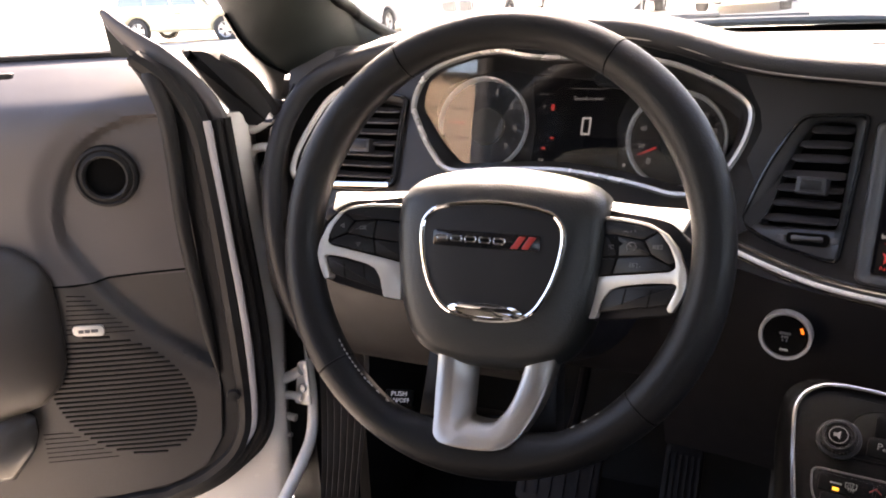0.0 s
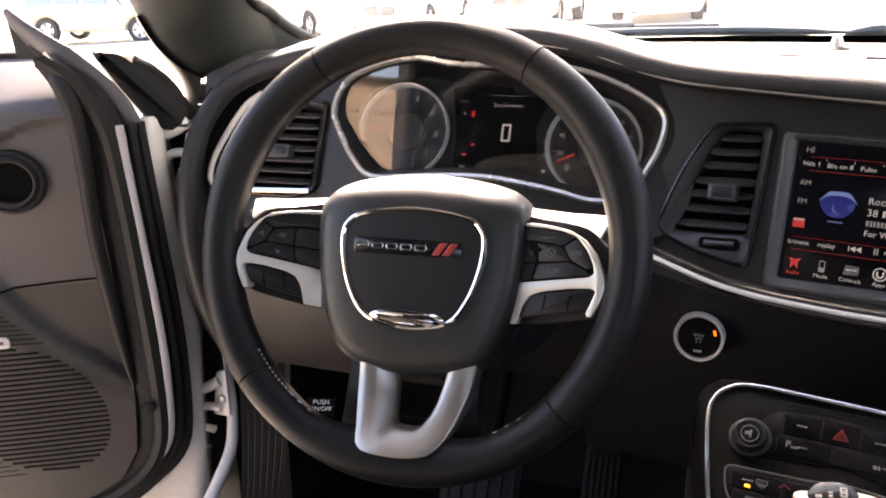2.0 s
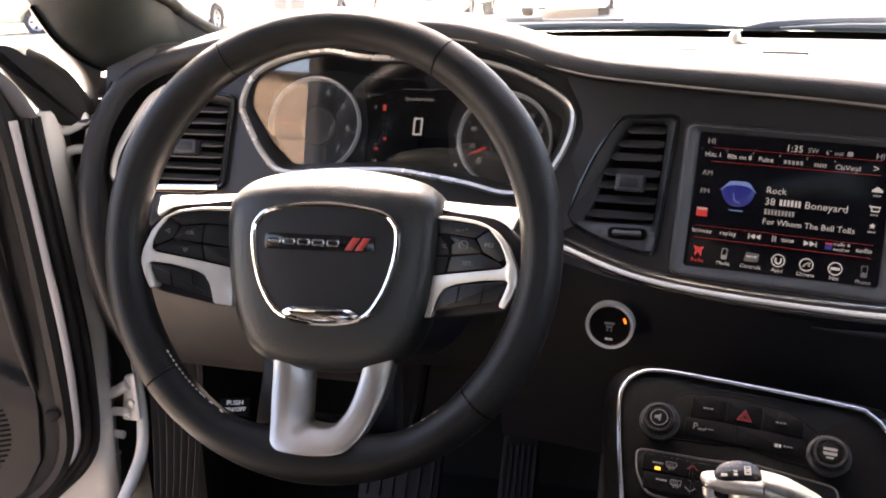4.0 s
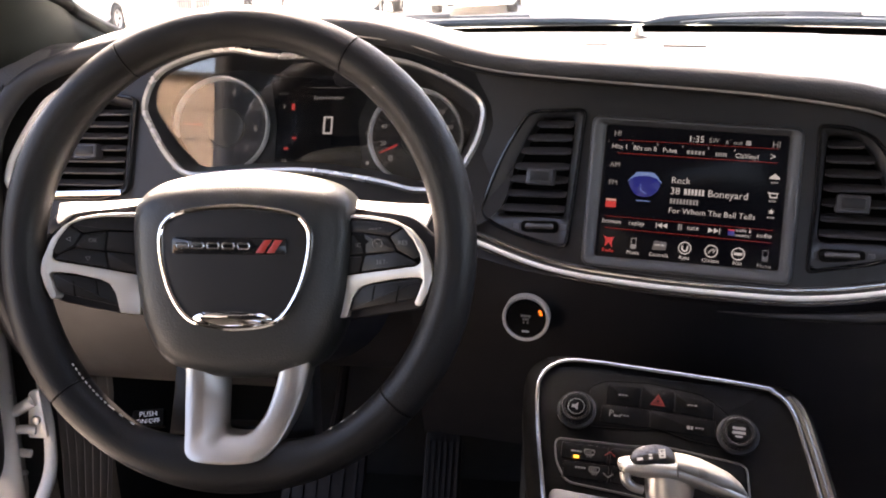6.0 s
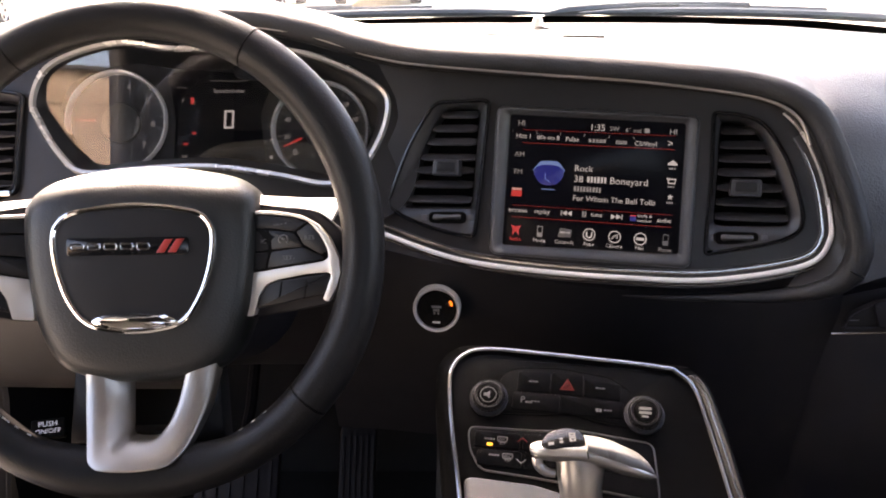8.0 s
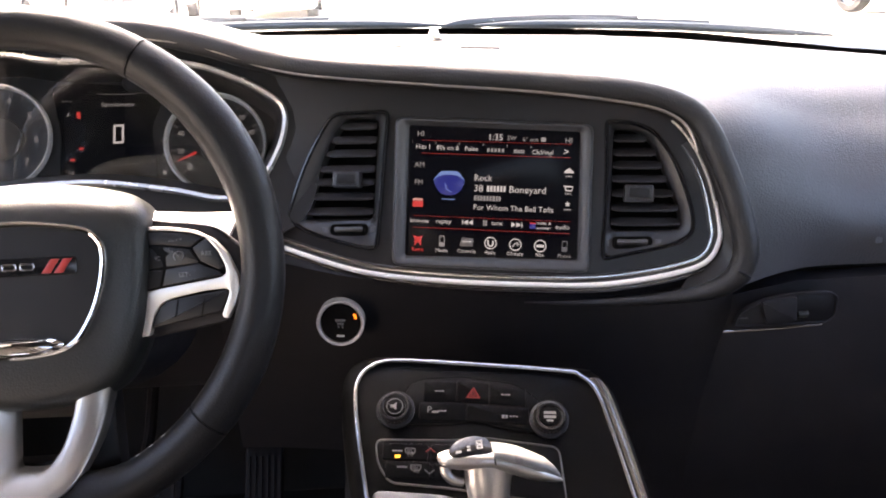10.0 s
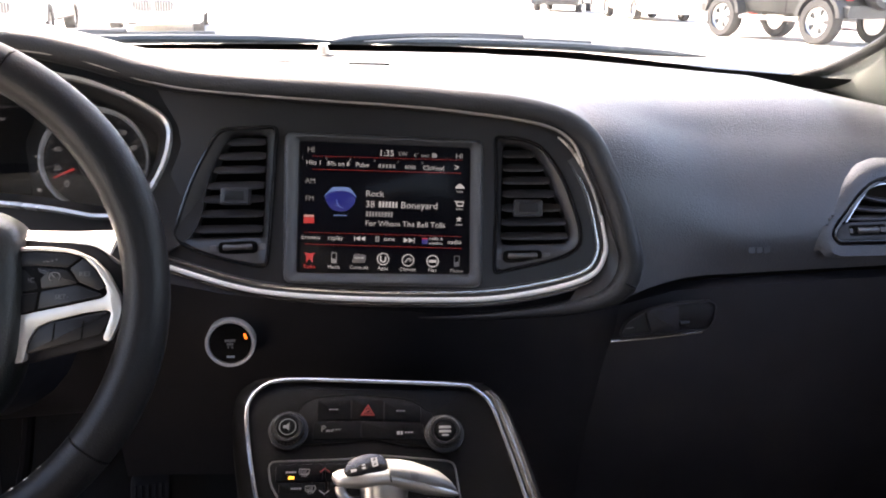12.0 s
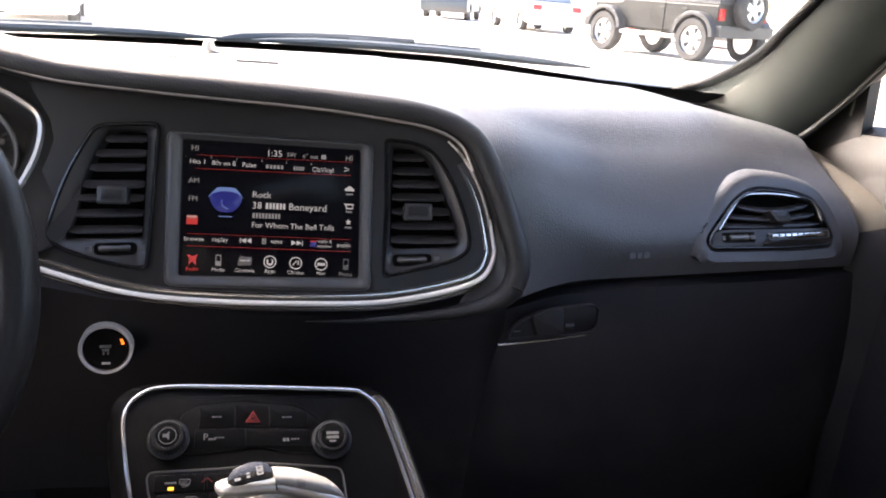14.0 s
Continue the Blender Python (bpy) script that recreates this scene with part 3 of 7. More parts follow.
VL_OPEN = rounded([(-0.1275, 0.0715), (-0.1300, -0.0262), (-0.2000, -0.0300), (-0.1900, 0.0085), (-0.1795, 0.0370), (-0.1715, 0.0560), (-0.1610, 0.0705)], 0.006, 4)
VR = rounded([(0.0882, 0.0768), (0.1148, 0.0760), (0.1335, 0.0695), (0.1447, 0.0574), (0.1582, 0.0372), (0.1684, 0.0128), (0.1758, -0.0100), (0.1762, -0.0270), (0.1640, -0.0370), (0.1446, -0.0436), (0.0915, -0.0568), (0.0908, -0.0335), (0.0912, 0.013)], [0.007, 0.02, 0.02, 0.02, 0.03, 0.03, 0.02, 0.012, 0.02, 0.03, 0.007, 0.02, 0.02], 5)
VR_OPEN = rounded([(0.0975, 0.0690), (0.1200, 0.0675), (0.1325, 0.0580), (0.1420, 0.0420), (0.1500, 0.0220), (0.1575, 0.0060), (0.1630, -0.0080), (0.1645, -0.0235), (0.0985, -0.0275)], 0.006, 4)
pod_plate = sq[4:] + [Vector(q) for q in ((-0.2270, 0.1020), (-0.2125, 0.0780), (-0.2085, 0.0600), (-0.2130, 0.0450), (-0.2240, 0.0190), (-0.2380, -0.0040), (-0.2560, -0.0160))]
part("panel", holed(pod_plate, [inset(VL, 0.003), inset(VR, 0.003)], -0.02, 0.0), FASCIA, pod)
FACE = POD @ Matrix.Translation((0, 0, 0.002))
vent(VL, VL_OPEN, (0.0640, 0.0505, 0.0375, 0.0222, 0.0095, -0.0045, -0.0195), (-0.1560, 0.0118, 0.045), (-0.1528, -0.0372, 4.0), FACE)
vent(VR, VR_OPEN, (0.0605, 0.0475, 0.0352, 0.0225, 0.0090, -0.0045, -0.0180), (0.1235, 0.0085, 0.03), (0.1198, -0.0376, 3.0), FACE)

# the touch screen and what it shows
scr = thing("touch_screen", POD @ Matrix.Translation((0, 0, 0.001)), "lit touch screen showing a radio menu in white text", "screen")
part("display", slab(si, -0.006, -0.0005, 0.0003), SCREEN, scr)


RULE = lit("lit_dark_red", (0.7, 0.03, 0.02), 0.045)


def T(text, size, x, y, mat=None, align="CENTER"):
    return letters(text, size, x, y, 0.0002, mat or LIT_WHITE, scr, "screen_text", align)


def word_bars(count, width, h, x, y, mat=None):
    """Plain letter-sized bars for a name that is not spelled out, from x to the right."""
    step = width / count
    ws = [step * (0.62 if k % 3 else 0.72) for k in range(count)]
    return bars(ws, h, x + width / 2, y, 0.0003, mat or LIT_DIM, scr, "screen_text", step * 0.34)


T("HI", 0.0075, -0.0845, 0.0581, LIT_DIM)
T("HI", 0.0075, 0.0565, 0.0556, LIT_DIM)
T("1:35", 0.0086, -0.0126, 0.0566)
T("SW", 0.0060, 0.0030, 0.0563, LIT_DIM)
T("6\u00b0 out", 0.0058, 0.0205, 0.0556, LIT_DIM)
part("signal_icon", slab(rounded([(0.0305, 0.0538), (0.0350, 0.0538), (0.0350, 0.0580), (0.0305, 0.0580)], 0.0008), -0.0003, 0.0002, 0.0001), LIT_DIM, scr)
for x, y, txt in ((-0.0815, 0.0459, "Hits 1"), (-0.0582, 0.0454, "80s on 8"), (-0.0353, 0.0450, "Pulse"), (0.0325, 0.0437, "ClsVinyl")):
    T(txt, 0.0062, x, y, LIT_WHITE)
word_bars(5, 0.0170, 0.0034, -0.0206, 0.0445)
word_bars(5, 0.0105, 0.0034, 0.0050, 0.0441)
for i in range(6):
    T(str(i + 1), 0.0034, -0.0925 + 0.0228 * i, 0.0505 - 0.0004 * i, LIT_DIM)
bars([0.142], 0.0004, -0.012, 0.0398, 0.0003, RULE, scr, "red_rule")
bars([0.142], 0.0003, -0.012, 0.0522, 0.0003, RULE, scr, "red_rule")
T(">", 0.0095, 0.0545, 0.0448)
T("AM", 0.0068, -0.0846, 0.0285, LIT_DIM)
T("FM", 0.0068, -0.0850, 0.0117, LIT_DIM)
bars([0.0100], 0.0058, -0.0853, -0.0090, 0.0003, LIT_RED, scr, "source_icon")
bars([0.0096], 0.0022, -0.0853, -0.0048, 0.0003, LIT_ROSE, scr, "source_icon")
T("browse", 0.0060, -0.0830, -0.0253)
T("replay", 0.0060, -0.0595, -0.0252)


def triangle(x0, x1, y, h, name):
    """A small pointed arrow from its foot x0 to its tip x1."""
    part(name, loft([[(x1, y, d), (x0, y + h, d), (x0, y - h, d)] for d in (0.0002, 0.0003)], True, True, True), LIT_WHITE, scr, smooth=False)


triangle(-0.0358, -0.0405, -0.0251, 0.0025, "previous_icon")
triangle(-0.0310, -0.0357, -0.0251, 0.0025, "previous_icon")
bars([0.0008], 0.0050, -0.0411, -0.0251, 0.0003, LIT_WHITE, scr, "previous_icon")
triangle(0.0058, 0.0105, -0.0255, 0.0025, "next_icon")
triangle(0.0106, 0.0153, -0.0255, 0.0025, "next_icon")
bars([0.0008], 0.0050, 0.0159, -0.0255, 0.0003, LIT_WHITE, scr, "next_icon")
bars([0.0014, 0.0014], 0.0056, -0.0194, -0.0250, 0.0003, LIT_DIM, scr, "pause_icon", 0.0008)
T("tune", 0.0060, -0.0078, -0.0249)
part("traffic_icon", slab(rounded([(0.0232, -0.0285), (0.0288, -0.0285), (0.0288, -0.0240), (0.0232, -0.0240)], 0.001), -0.0002, 0.0003, 0.00005), LIT_BLUE, scr)
bars([0.0056], 0.0012, 0.0260, -0.0234, 0.0003, LIT_RED, scr, "traffic_icon")
T("traffic &", 0.0042, 0.0366, -0.0232)
T("weather", 0.0042, 0.0366, -0.0276)
T("audio", 0.0060, 0.0544, -0.0260)
bars([0.150], 0.0004, -0.014, -0.0318, 0.0003, RULE, scr, "red_rule")
bars([0.150], 0.0003, -0.014, -0.0205, 0.0003, RULE, scr, "red_rule")
T("Rock", 0.0084, -0.0316, 0.0178, align="LEFT")
T("38", 0.0092, -0.0316, 0.0077, align="LEFT")
word_bars(6, 0.0190, 0.0056, -0.0195, 0.0080, LIT_WHITE)
T("Boneyard", 0.0092, 0.0020, 0.0077, align="LEFT")
word_bars(9, 0.0265, 0.0048, -0.0314, -0.0014)
T("For Whom The Bell Tolls", 0.00735, -0.0314, -0.0104, align="LEFT")
blob = spline([(-0.0700, 0.0150), (-0.0645, 0.0200), (-0.0555, 0.0210), (-0.0470, 0.0200), (-0.0415, 0.0150), (-0.0430, 0.0070), (-0.0490, 0.0015), (-0.0560, 0.0003), (-0.0630, 0.0020), (-0.0680, 0.0075)], 5, True)
part("album_picture", slab([Vector(q) for q in blob], -0.0002, 0.0002, 0.00005), LIT_BLUE, scr, "lit blue album picture")
part("album_edge", slab([Vector(q) for q in spline([(-0.0715, 0.0138), (-0.0650, 0.0215), (-0.0620, 0.0232), (-0.0500, 0.0235), (-0.0455, 0.0215), (-0.0398, 0.0138), (-0.0460, 0.0185), (-0.0555, 0.0200), (-0.0650, 0.0185)], 4, True)], 0.0002, 0.0004, 0.00005), LIT_PALE, scr, "pale blue upper edge of the picture")
for q0, q1 in (((-0.0590, 0.0120), (-0.0585, 0.0060)), ((-0.0585, 0.0060), (-0.0530, 0.0035))):
    part("album_stroke", tube([(*q0, 0.0003), (*q1, 0.0003)], 0.0004, n=5), LIT_PALE, scr)
bars([0.0125], 0.0009, -0.0555, -0.0035, 0.0003, LIT_PALE, scr, "screen_text")
for i, (txt, x, yt, yi) in enumerate((("Radio", -0.0840, -0.0532, -0.0447), ("Media", -0.0605, -0.0532, -0.0443), ("Controls", -0.0365, -0.0530, -0.0441), ("Apps", -0.0134, -0.0530, -0.0441), ("Climate", 0.0104, -0.0534, -0.0446), ("Nav", 0.0340, -0.0534, -0.0448), ("Phone", 0.0571, -0.0535, -0.0440))):
    T(txt, 0.0050, x, yt, LIT_RED if i == 0 else (LIT_WHITE if i < 6 else LIT_DIM))
    y = yi
    if i == 0:
        part("radio_icon", slab([Vector(q) for q in ((x - 0.005, y + 0.005), (x - 0.0030, y + 0.001), (x - 0.0032, y - 0.005), (x, y - 0.001), (x + 0.0032, y - 0.005), (x + 0.0030, y + 0.001), (x + 0.005, y + 0.005), (x, y + 0.0035))], -0.0002, 0.0003, 0.00005), LIT_RED, scr)
    elif i in (1, 6):
        m3 = LIT_DIM if i == 1 else LIT_FAINT
        part("player_icon", frame_ring(rounded([(x - 0.0026, y - 0.0052), (x + 0.0026, y - 0.0052), (x + 0.0026, y + 0.0052), (x - 0.0026, y + 0.0052)], 0.001), rounded([(x - 0.0019, y - 0.001), (x + 0.0019, y - 0.001), (x + 0.0019, y + 0.0043), (x - 0.0019, y + 0.0043)], 0.0005), -0.0002, 0.0003, 0.00005), m3, scr)
    elif i == 2:
        part("controls_icon", slab(rounded([(x - 0.0066, y - 0.0045), (x + 0.0060, y - 0.0040), (x + 0.0066, y + 0.0035), (x - 0.0050, y + 0.0045)], 0.0015), -0.0002, 0.0002, 0.00005), LIT_FAINT, scr)
        bars([0.0050, 0.0030], 0.0014, x, y + 0.0004, 0.0004, LIT_WHITE, scr, "controls_icon")
    else:
        part("round_icon", frame_ring(circle(x, y, 0.0060, 28), circle(x, y, 0.0049, 28), -0.0002, 0.0003, 0.00005), LIT_WHITE, scr)
        if i == 3:
            part("round_icon", tube(spline([(x - 0.0022, y + 0.0024, 0.0003), (x - 0.0022, y - 0.0012, 0.0003), (x, y - 0.0028, 0.0003), (x + 0.0022, y - 0.0012, 0.0003), (x + 0.0022, y + 0.0024, 0.0003)], 4), 0.0008, n=5), LIT_WHITE, scr)
        elif i == 4:
            part("round_icon", tube(spline([(x - 0.0028, y - 0.0020, 0.0003), (x - 0.0004, y + 0.0010, 0.0003), (x + 0.0026, y + 0.0016, 0.0003), (x + 0.0020, y - 0.0014, 0.0003)], 4), 0.0009, n=5), LIT_DIM, scr)
        else:
            bars([0.0074], 0.0026, x, y, 0.0004, LIT_WHITE, scr, "round_icon")
x = 0.0580
part("side_icon", slab([Vector(q) for q in ((x - 0.0044, 0.0252), (x + 0.0044, 0.0252), (x + 0.0044, 0.0268), (x, 0.0302), (x - 0.0044, 0.0268))], -0.0002, 0.0003, 0.00005), LIT_WHITE, scr)
part("side_icon", tube([(x - 0.0046, 0.0132, 0.0003), (x - 0.0030, 0.0128, 0.0003), (x - 0.0020, 0.0088, 0.0003), (x + 0.0030, 0.0088, 0.0003), (x + 0.0040, 0.0124, 0.0003), (x - 0.0026, 0.0124, 0.0003)], 0.0008, n=5), LIT_WHITE, scr)
part("side_icon", slab([Vector((x + r * math.sin(a), -0.0040 + r * math.cos(a))) for r, a in ((0.0030 if k % 2 == 0 else 0.0013, math.pi * k / 5) for k in range(10))], -0.0002, 0.0003, 0.00005), LIT_WHITE, scr)
for y in (0.0222, 0.0056, -0.0092):
    bars([0.0016, 0.0018, 0.0014], 0.0015, x, y, 0.0003, LIT_DIM, scr, "screen_text", 0.0006)

# ---- instrument cluster ----
clu = thing("instrument_cluster", CLU, "instrument cluster with two round gauges and a satin ring", "gauges")
ring = spline([(-0.181, 0.014), (-0.167, 0.047), (-0.130, 0.065), (-0.089, 0.0725), (-0.050, 0.067), (-0.013, 0.0655), (0.045, 0.066), (0.091, 0.061), (0.126, 0.049), (0.155, 0.034), (0.174, 0.016),
               (0.172, -0.012), (0.158, -0.042), (0.140, -0.064), (0.110, -0.070), (0.069, -0.0615), (-0.002, -0.052), (-0.070, -0.054), (-0.128, -0.058), (-0.153, -0.040), (-0.172, -0.010)], 4, True)
ring = [Vector(q) for q in ring]
part("satin_ring", loft([at_d(inset(ring, -0.0030), -0.006), at_d(inset(ring, -0.0034), 0.003), at_d(inset(ring, -0.0012), 0.0062), at_d(inset(ring, 0.0018), 0.0050), at_d(inset(ring, 0.0030), 0.0), at_d(inset(ring, 0.0032), -0.008)]), RINGSATIN, clu, "satin metal ring round the gauges")
part("tunnel", loft([at_d(inset(ring, 0.0026), 0.001), at_d(inset(ring, 0.010), -0.020), at_d(inset(ring, 0.013), -0.034)]), PANEL, clu)
part("dial_plate", slab(inset(ring, 0.011), -0.037, -0.034, 0.0003), material("dial_black", (0.008, 0.008, 0.009), 0.45), clu)
outer_panel = [Vector(q) for q in spline([(-0.352, -0.06), (-0.342, -0.005), (-0.305, 0.037), (-0.25, 0.058), (-0.18, 0.078), (-0.09, 0.094), (0.0, 0.094), (0.07, 0.088), (0.13, 0.066), (0.18, 0.042), (0.205, 0.0),
                                          (0.205, -0.06), (0.18, -0.10), (0.10, -0.125), (-0.02, -0.13), (-0.14, -0.13), (-0.24, -0.13), (-0.30, -0.125), (-0.340, -0.115), (-0.352, -0.10), (-0.354, -0.08)], 4, True)]


def gauge(cx, cy, r, numerals, needle, name):
    part(name + "_rim", moved(lathe([(r - 0.0046, 0.0), (r, 0.0), (r, 0.0055), (r - 0.0010, 0.0072), (r - 0.0026, 0.0066), (r - 0.0042, 0.0030)], 56, False), Matrix.Translation((cx, cy, -0.0318))), TRIM, clu, "bright gauge rim")
    face = part(name + "_face", moved(lathe([(0.0002, 0), (r - 0.003, 0), (r - 0.004, 0.0022), (r * 0.62, 0.0010), (r * 0.55, 0.0016), (0.0002, 0.0016)], 48), Matrix.Translation((cx, cy, -0.0337))), material(name + "_black", (0.012, 0.012, 0.012), 0.35), clu)
    bm = bmesh.new()
    for i in range(41):
        a = radians(222 - 264 * i / 40)
        w, l = (0.0007, 0.0055) if i % 5 == 0 else (0.0004, 0.003)
        loft([[Matrix.Translation((cx, cy, 0)) @ pose(0, 0, 0, 0, 0, math.degrees(a)) @ Vector((r - 0.005 - q[0], q[1], -0.0312 + q[2])) for q in ((0, -w, d), (l, -w, d), (l, w, d), (0, w, d))] for d in (0, 0.0003)], True, True, True, bm)
    part("tick_marks", bm, LIT_FAINT, face, smooth=False)
    for k, txt in enumerate(numerals):
        a = radians(222 - 264 * k / (len(numerals) - 1))
        letters(txt, 0.0100 if len(txt) < 2 else 0.0070, cx + (r - 0.0155) * math.cos(a), cy + (r - 0.0155) * math.sin(a), -0.0308, LIT_DIM, face, "numeral")
    bm = loft([[Vector((r * 0.42, -0.0011, d)), Vector((r - 0.009, -0.0004, d)), Vector((r - 0.009, 0.0004, d)), Vector((r * 0.42, 0.0011, d))] for d in (-0.0305, -0.0295)], True, True, True)
    part("needle", moved(bm, Matrix.Translation((cx, cy, 0)) @ pose(0, 0, 0, 0, 0, needle)), LIT_RED, face, "lit red needle")
    part("hub", moved(lathe([(0.0002, 0), (r * 0.40, 0), (r * 0.38, 0.003), (0.0002, 0.0036)], 36), Matrix.Translation((cx + 0.004, cy - 0.002, -0.0325))), HUB, face, "grey-brown centre disc")


HUB = material("grey_brown_disc", (0.050, 0.046, 0.040), 0.5)
gauge(-0.1085, -0.0015, 0.0532, ["0", "1", "2", "3", "4", "5", "6", "7"], 178, "tachometer")
gauge(0.1030, -0.0110, 0.0510, ["0", "20", "40", "60", "80", "100", "120", "140", "160", "180"], 205, "speedometer")
disp = part("display", slab(rounded([(-0.050, -0.046), (0.046, -0.046), (0.040, 0.006), (0.056, 0.046), (-0.028, 0.052), (-0.056, 0.048), (-0.048, 0.0)], 0.006), -0.0338, -0.0325, 0.0003), SCREEN, clu, "dark driver display")
letters("Speedometer", 0.0060, 0.008, 0.0298, -0.0322, LIT_DIM, disp, "display_text")
o = rounded([(0.0022, -0.0095), (0.0125, -0.0092), (0.0132, 0.0098), (0.0030, 0.0096)], 0.001)
part("digit", frame_ring(o, inset(o, 0.0021), -0.0326, -0.0321, 0.0001), LIT_WHITE, disp, "lit white zero")
bars([0.016], 0.0016, 0.008, -0.0425, -0.0322, LIT_DIM, disp, "display_text")
for x, y, w, h, m2 in ((-0.0305, 0.0196, 0.0036, 0.0066, LIT_RED), (-0.0285, -0.0140, 0.0040, 0.0024, LIT_RED), (-0.0372, -0.0252, 0.0046, 0.0022, LIT_RED), (0.0500, -0.0072, 0.0022, 0.0022, LIT_DIM), (0.0518, -0.0143, 0.0020, 0.0020, LIT_DIM), (0.0515, -0.0215, 0.0018, 0.0030, LIT_DIM), (0.0518, -0.0395, 0.0036, 0.0034, LIT_DIM)):
    bars([w], h, x, y, -0.0319, m2, disp, "warning_light")
bars([0.0030, 0.0020, 0.0030], 0.0012, -0.0415, 0.0335, -0.0319, LIT_FAINT, disp, "display_text")
letters("F", 0.0056, -0.0400, 0.0196, -0.0319, LIT_DIM, disp, "display_text")
letters("24", 0.0062, -0.0390, -0.0390, -0.0319, LIT_DIM, disp, "display_text")
part("display_line", tube([(-0.012, 0.0405, -0.0320), (0.020, 0.0400, -0.0320), (0.042, 0.0430, -0.0320)], 0.0004, n=5), LIT_FAINT, disp)
LENS_LEAN = 11.0
part("lens_shade", slab(rounded([(0.012, 0.056), (0.082, 0.050), (0.076, 0.036), (0.016, 0.042)], 0.006), -0.030, -0.026, 0.001), PANEL, clu)

lens = part("lens", moved(slab(inset(ring, 0.0044), -0.0008, 0.0008, 0.0003), pose(0, 0, -0.0130, LENS_LEAN, 0, 0)), pane_material("cluster_lens_glass", (0.95, 0.95, 0.95), 1.65), clu, "clear leaning lens over the gauges", smooth=False)
lens.visible_shadow = False

# outer driver's vent, behind the wheel
LV = CLU @ Matrix.Translation((0, 0, 0.003))
VO = rounded([(-0.188, 0.022), (-0.194, -0.078), (-0.222, -0.088), (-0.300, -0.088), (-0.318, -0.075), (-0.322, -0.055), (-0.272, 0.022), (-0.250, 0.032)], [0.008, 0.008, 0.01, 0.02, 0.02, 0.01, 0.02, 0.015], 5)
part("surround", holed(outer_panel, [inset(ring, -0.002), inset(VO, 0.003)], -0.02, -0.001), FASCIA, clu)
lv = vent(VO, inset(VO, 0.0100), [-0.068 + 0.0125 * k for k in range(7)], (-0.243, -0.036, 0.0), (-0.245, -0.0805, 0.0), LV)
part("chrome_trim", tube(spline([(-0.268, 0.028, 0.006), (-0.290, 0.010, 0.007), (-0.318, -0.038, 0.007), (-0.326, -0.066, 0.006), (-0.322, -0.078, 0.004)], 6), 0.0036, n=8), TRIM, lv, "bright chrome side trim")
for k in range(4):
    part("rib", tube(spline([(-0.262 + 0.004 * k, 0.020, 0.004), (-0.285 + 0.004 * k, 0.004, 0.005), (-0.311 + 0.004 * k, -0.040, 0.005), (-0.318 + 0.004 * k, -0.068, 0.004)], 5), 0.0016, n=6), TRIM, lv)
part("lower_strip", tube([(-0.30, -0.083, 0.005), (-0.25, -0.081, 0.006), (-0.20, -0.079, 0.005)], 0.0035, n=8, flat=0.6), CHROME, lv, "chrome strip below the slats")

# passenger's outer vent
pv = thing("air_vent", PV, "black passenger air vent with curved slats and a chrome strip", "air vent", "dashboard air vents")
part("soft_ring", loft([[Vector((q.x, max(q.y, 0.004 - d), d)) for q in inset(VP, -g)] for g, d in ((0.034, -0.030), (0.026, -0.012), (0.020, -0.0040), (0.014, 0.0008), (0.003, 0.0010), (0.0, -0.002))]), SOFT, pv, "soft-grained ring round the vent")
part("frame", frame_ring(VP, inset(VP, 0.0034), -0.006, 0.0030, 0.0014), GLOSS, pv, "gloss black frame")
part("inner_line", tube([(q.x, q.y, 0.0006) for q in spline([(0.0459, 0.0440), (0.0799, 0.0785), (0.1103, 0.0845), (0.1544, 0.0812), (0.1820, 0.0735), (0.1935, 0.0505)], 6)], 0.0014, n=6), DIMTRIM, pv, "thin satin line inside the frame")
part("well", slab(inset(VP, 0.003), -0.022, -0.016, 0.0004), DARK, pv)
for y, x0, x1, bow in ((0.0690, 0.078, 0.180, 0.006), (0.0575, 0.064, 0.186, 0.004), (0.0465, 0.053, 0.191, 0.001)):
    secs = []
    for k in range(13):
        x = x0 + (x1 - x0) * k / 12
        c = y - bow * math.sin(math.pi * k / 12) + 0.003
        e = 1.0 if 0 < k < 12 else 0.5
        secs.append([Vector((x, c + dy * e, d)) for dy, d in ((-0.0040, -0.003), (-0.0028, -0.0018), (-0.0012, -0.0022), (0.0040, -0.0085), (0.0034, -0.0110), (-0.0020, -0.0100))])
    part("slat", loft(secs, True, True, True), SLAT, pv)
part("tab", slab(rounded([(0.1131, 0.0640), (0.1240, 0.0500), (0.1420, 0.0494), (0.1452, 0.0546), (0.1390, 0.0646)], 0.002, 3), -0.008, 0.0065, 0.0016), FASCIA, pv)
part("tab_inset", slab(rounded([(0.1200, 0.0615), (0.1255, 0.0540), (0.1395, 0.0545), (0.1365, 0.0620)], 0.0015, 3), 0.006, 0.0072, 0.0005), PANEL, pv)
part("sill", slab(rounded([(0.0330, 0.0235), (0.2010, 0.0225), (0.2010, 0.0425), (0.0470, 0.0440), (0.0350, 0.0380)], 0.004, 3), -0.012, 0.0012, 0.0015), FASCIA, pv)
part("wheel_slot", slab(rounded([(0.0480, 0.0290), (0.0930, 0.0285), (0.0930, 0.0405), (0.0480, 0.0405)], 0.003, 3), 0.0005, 0.0016, 0.0003), DARK, pv)
part("thumb_wheel", moved(lathe([(0.0005, -0.013), (0.003, -0.013), (0.004, -0.011), (0.0034, -0.004), (0.0034, 0.004), (0.004, 0.011), (0.003, 0.013), (0.0005, 0.013)], 20), pose(0.0710, 0.0345, 0.0, 0, 90, 0)), BEZELMAT, pv, "satin thumb wheel")
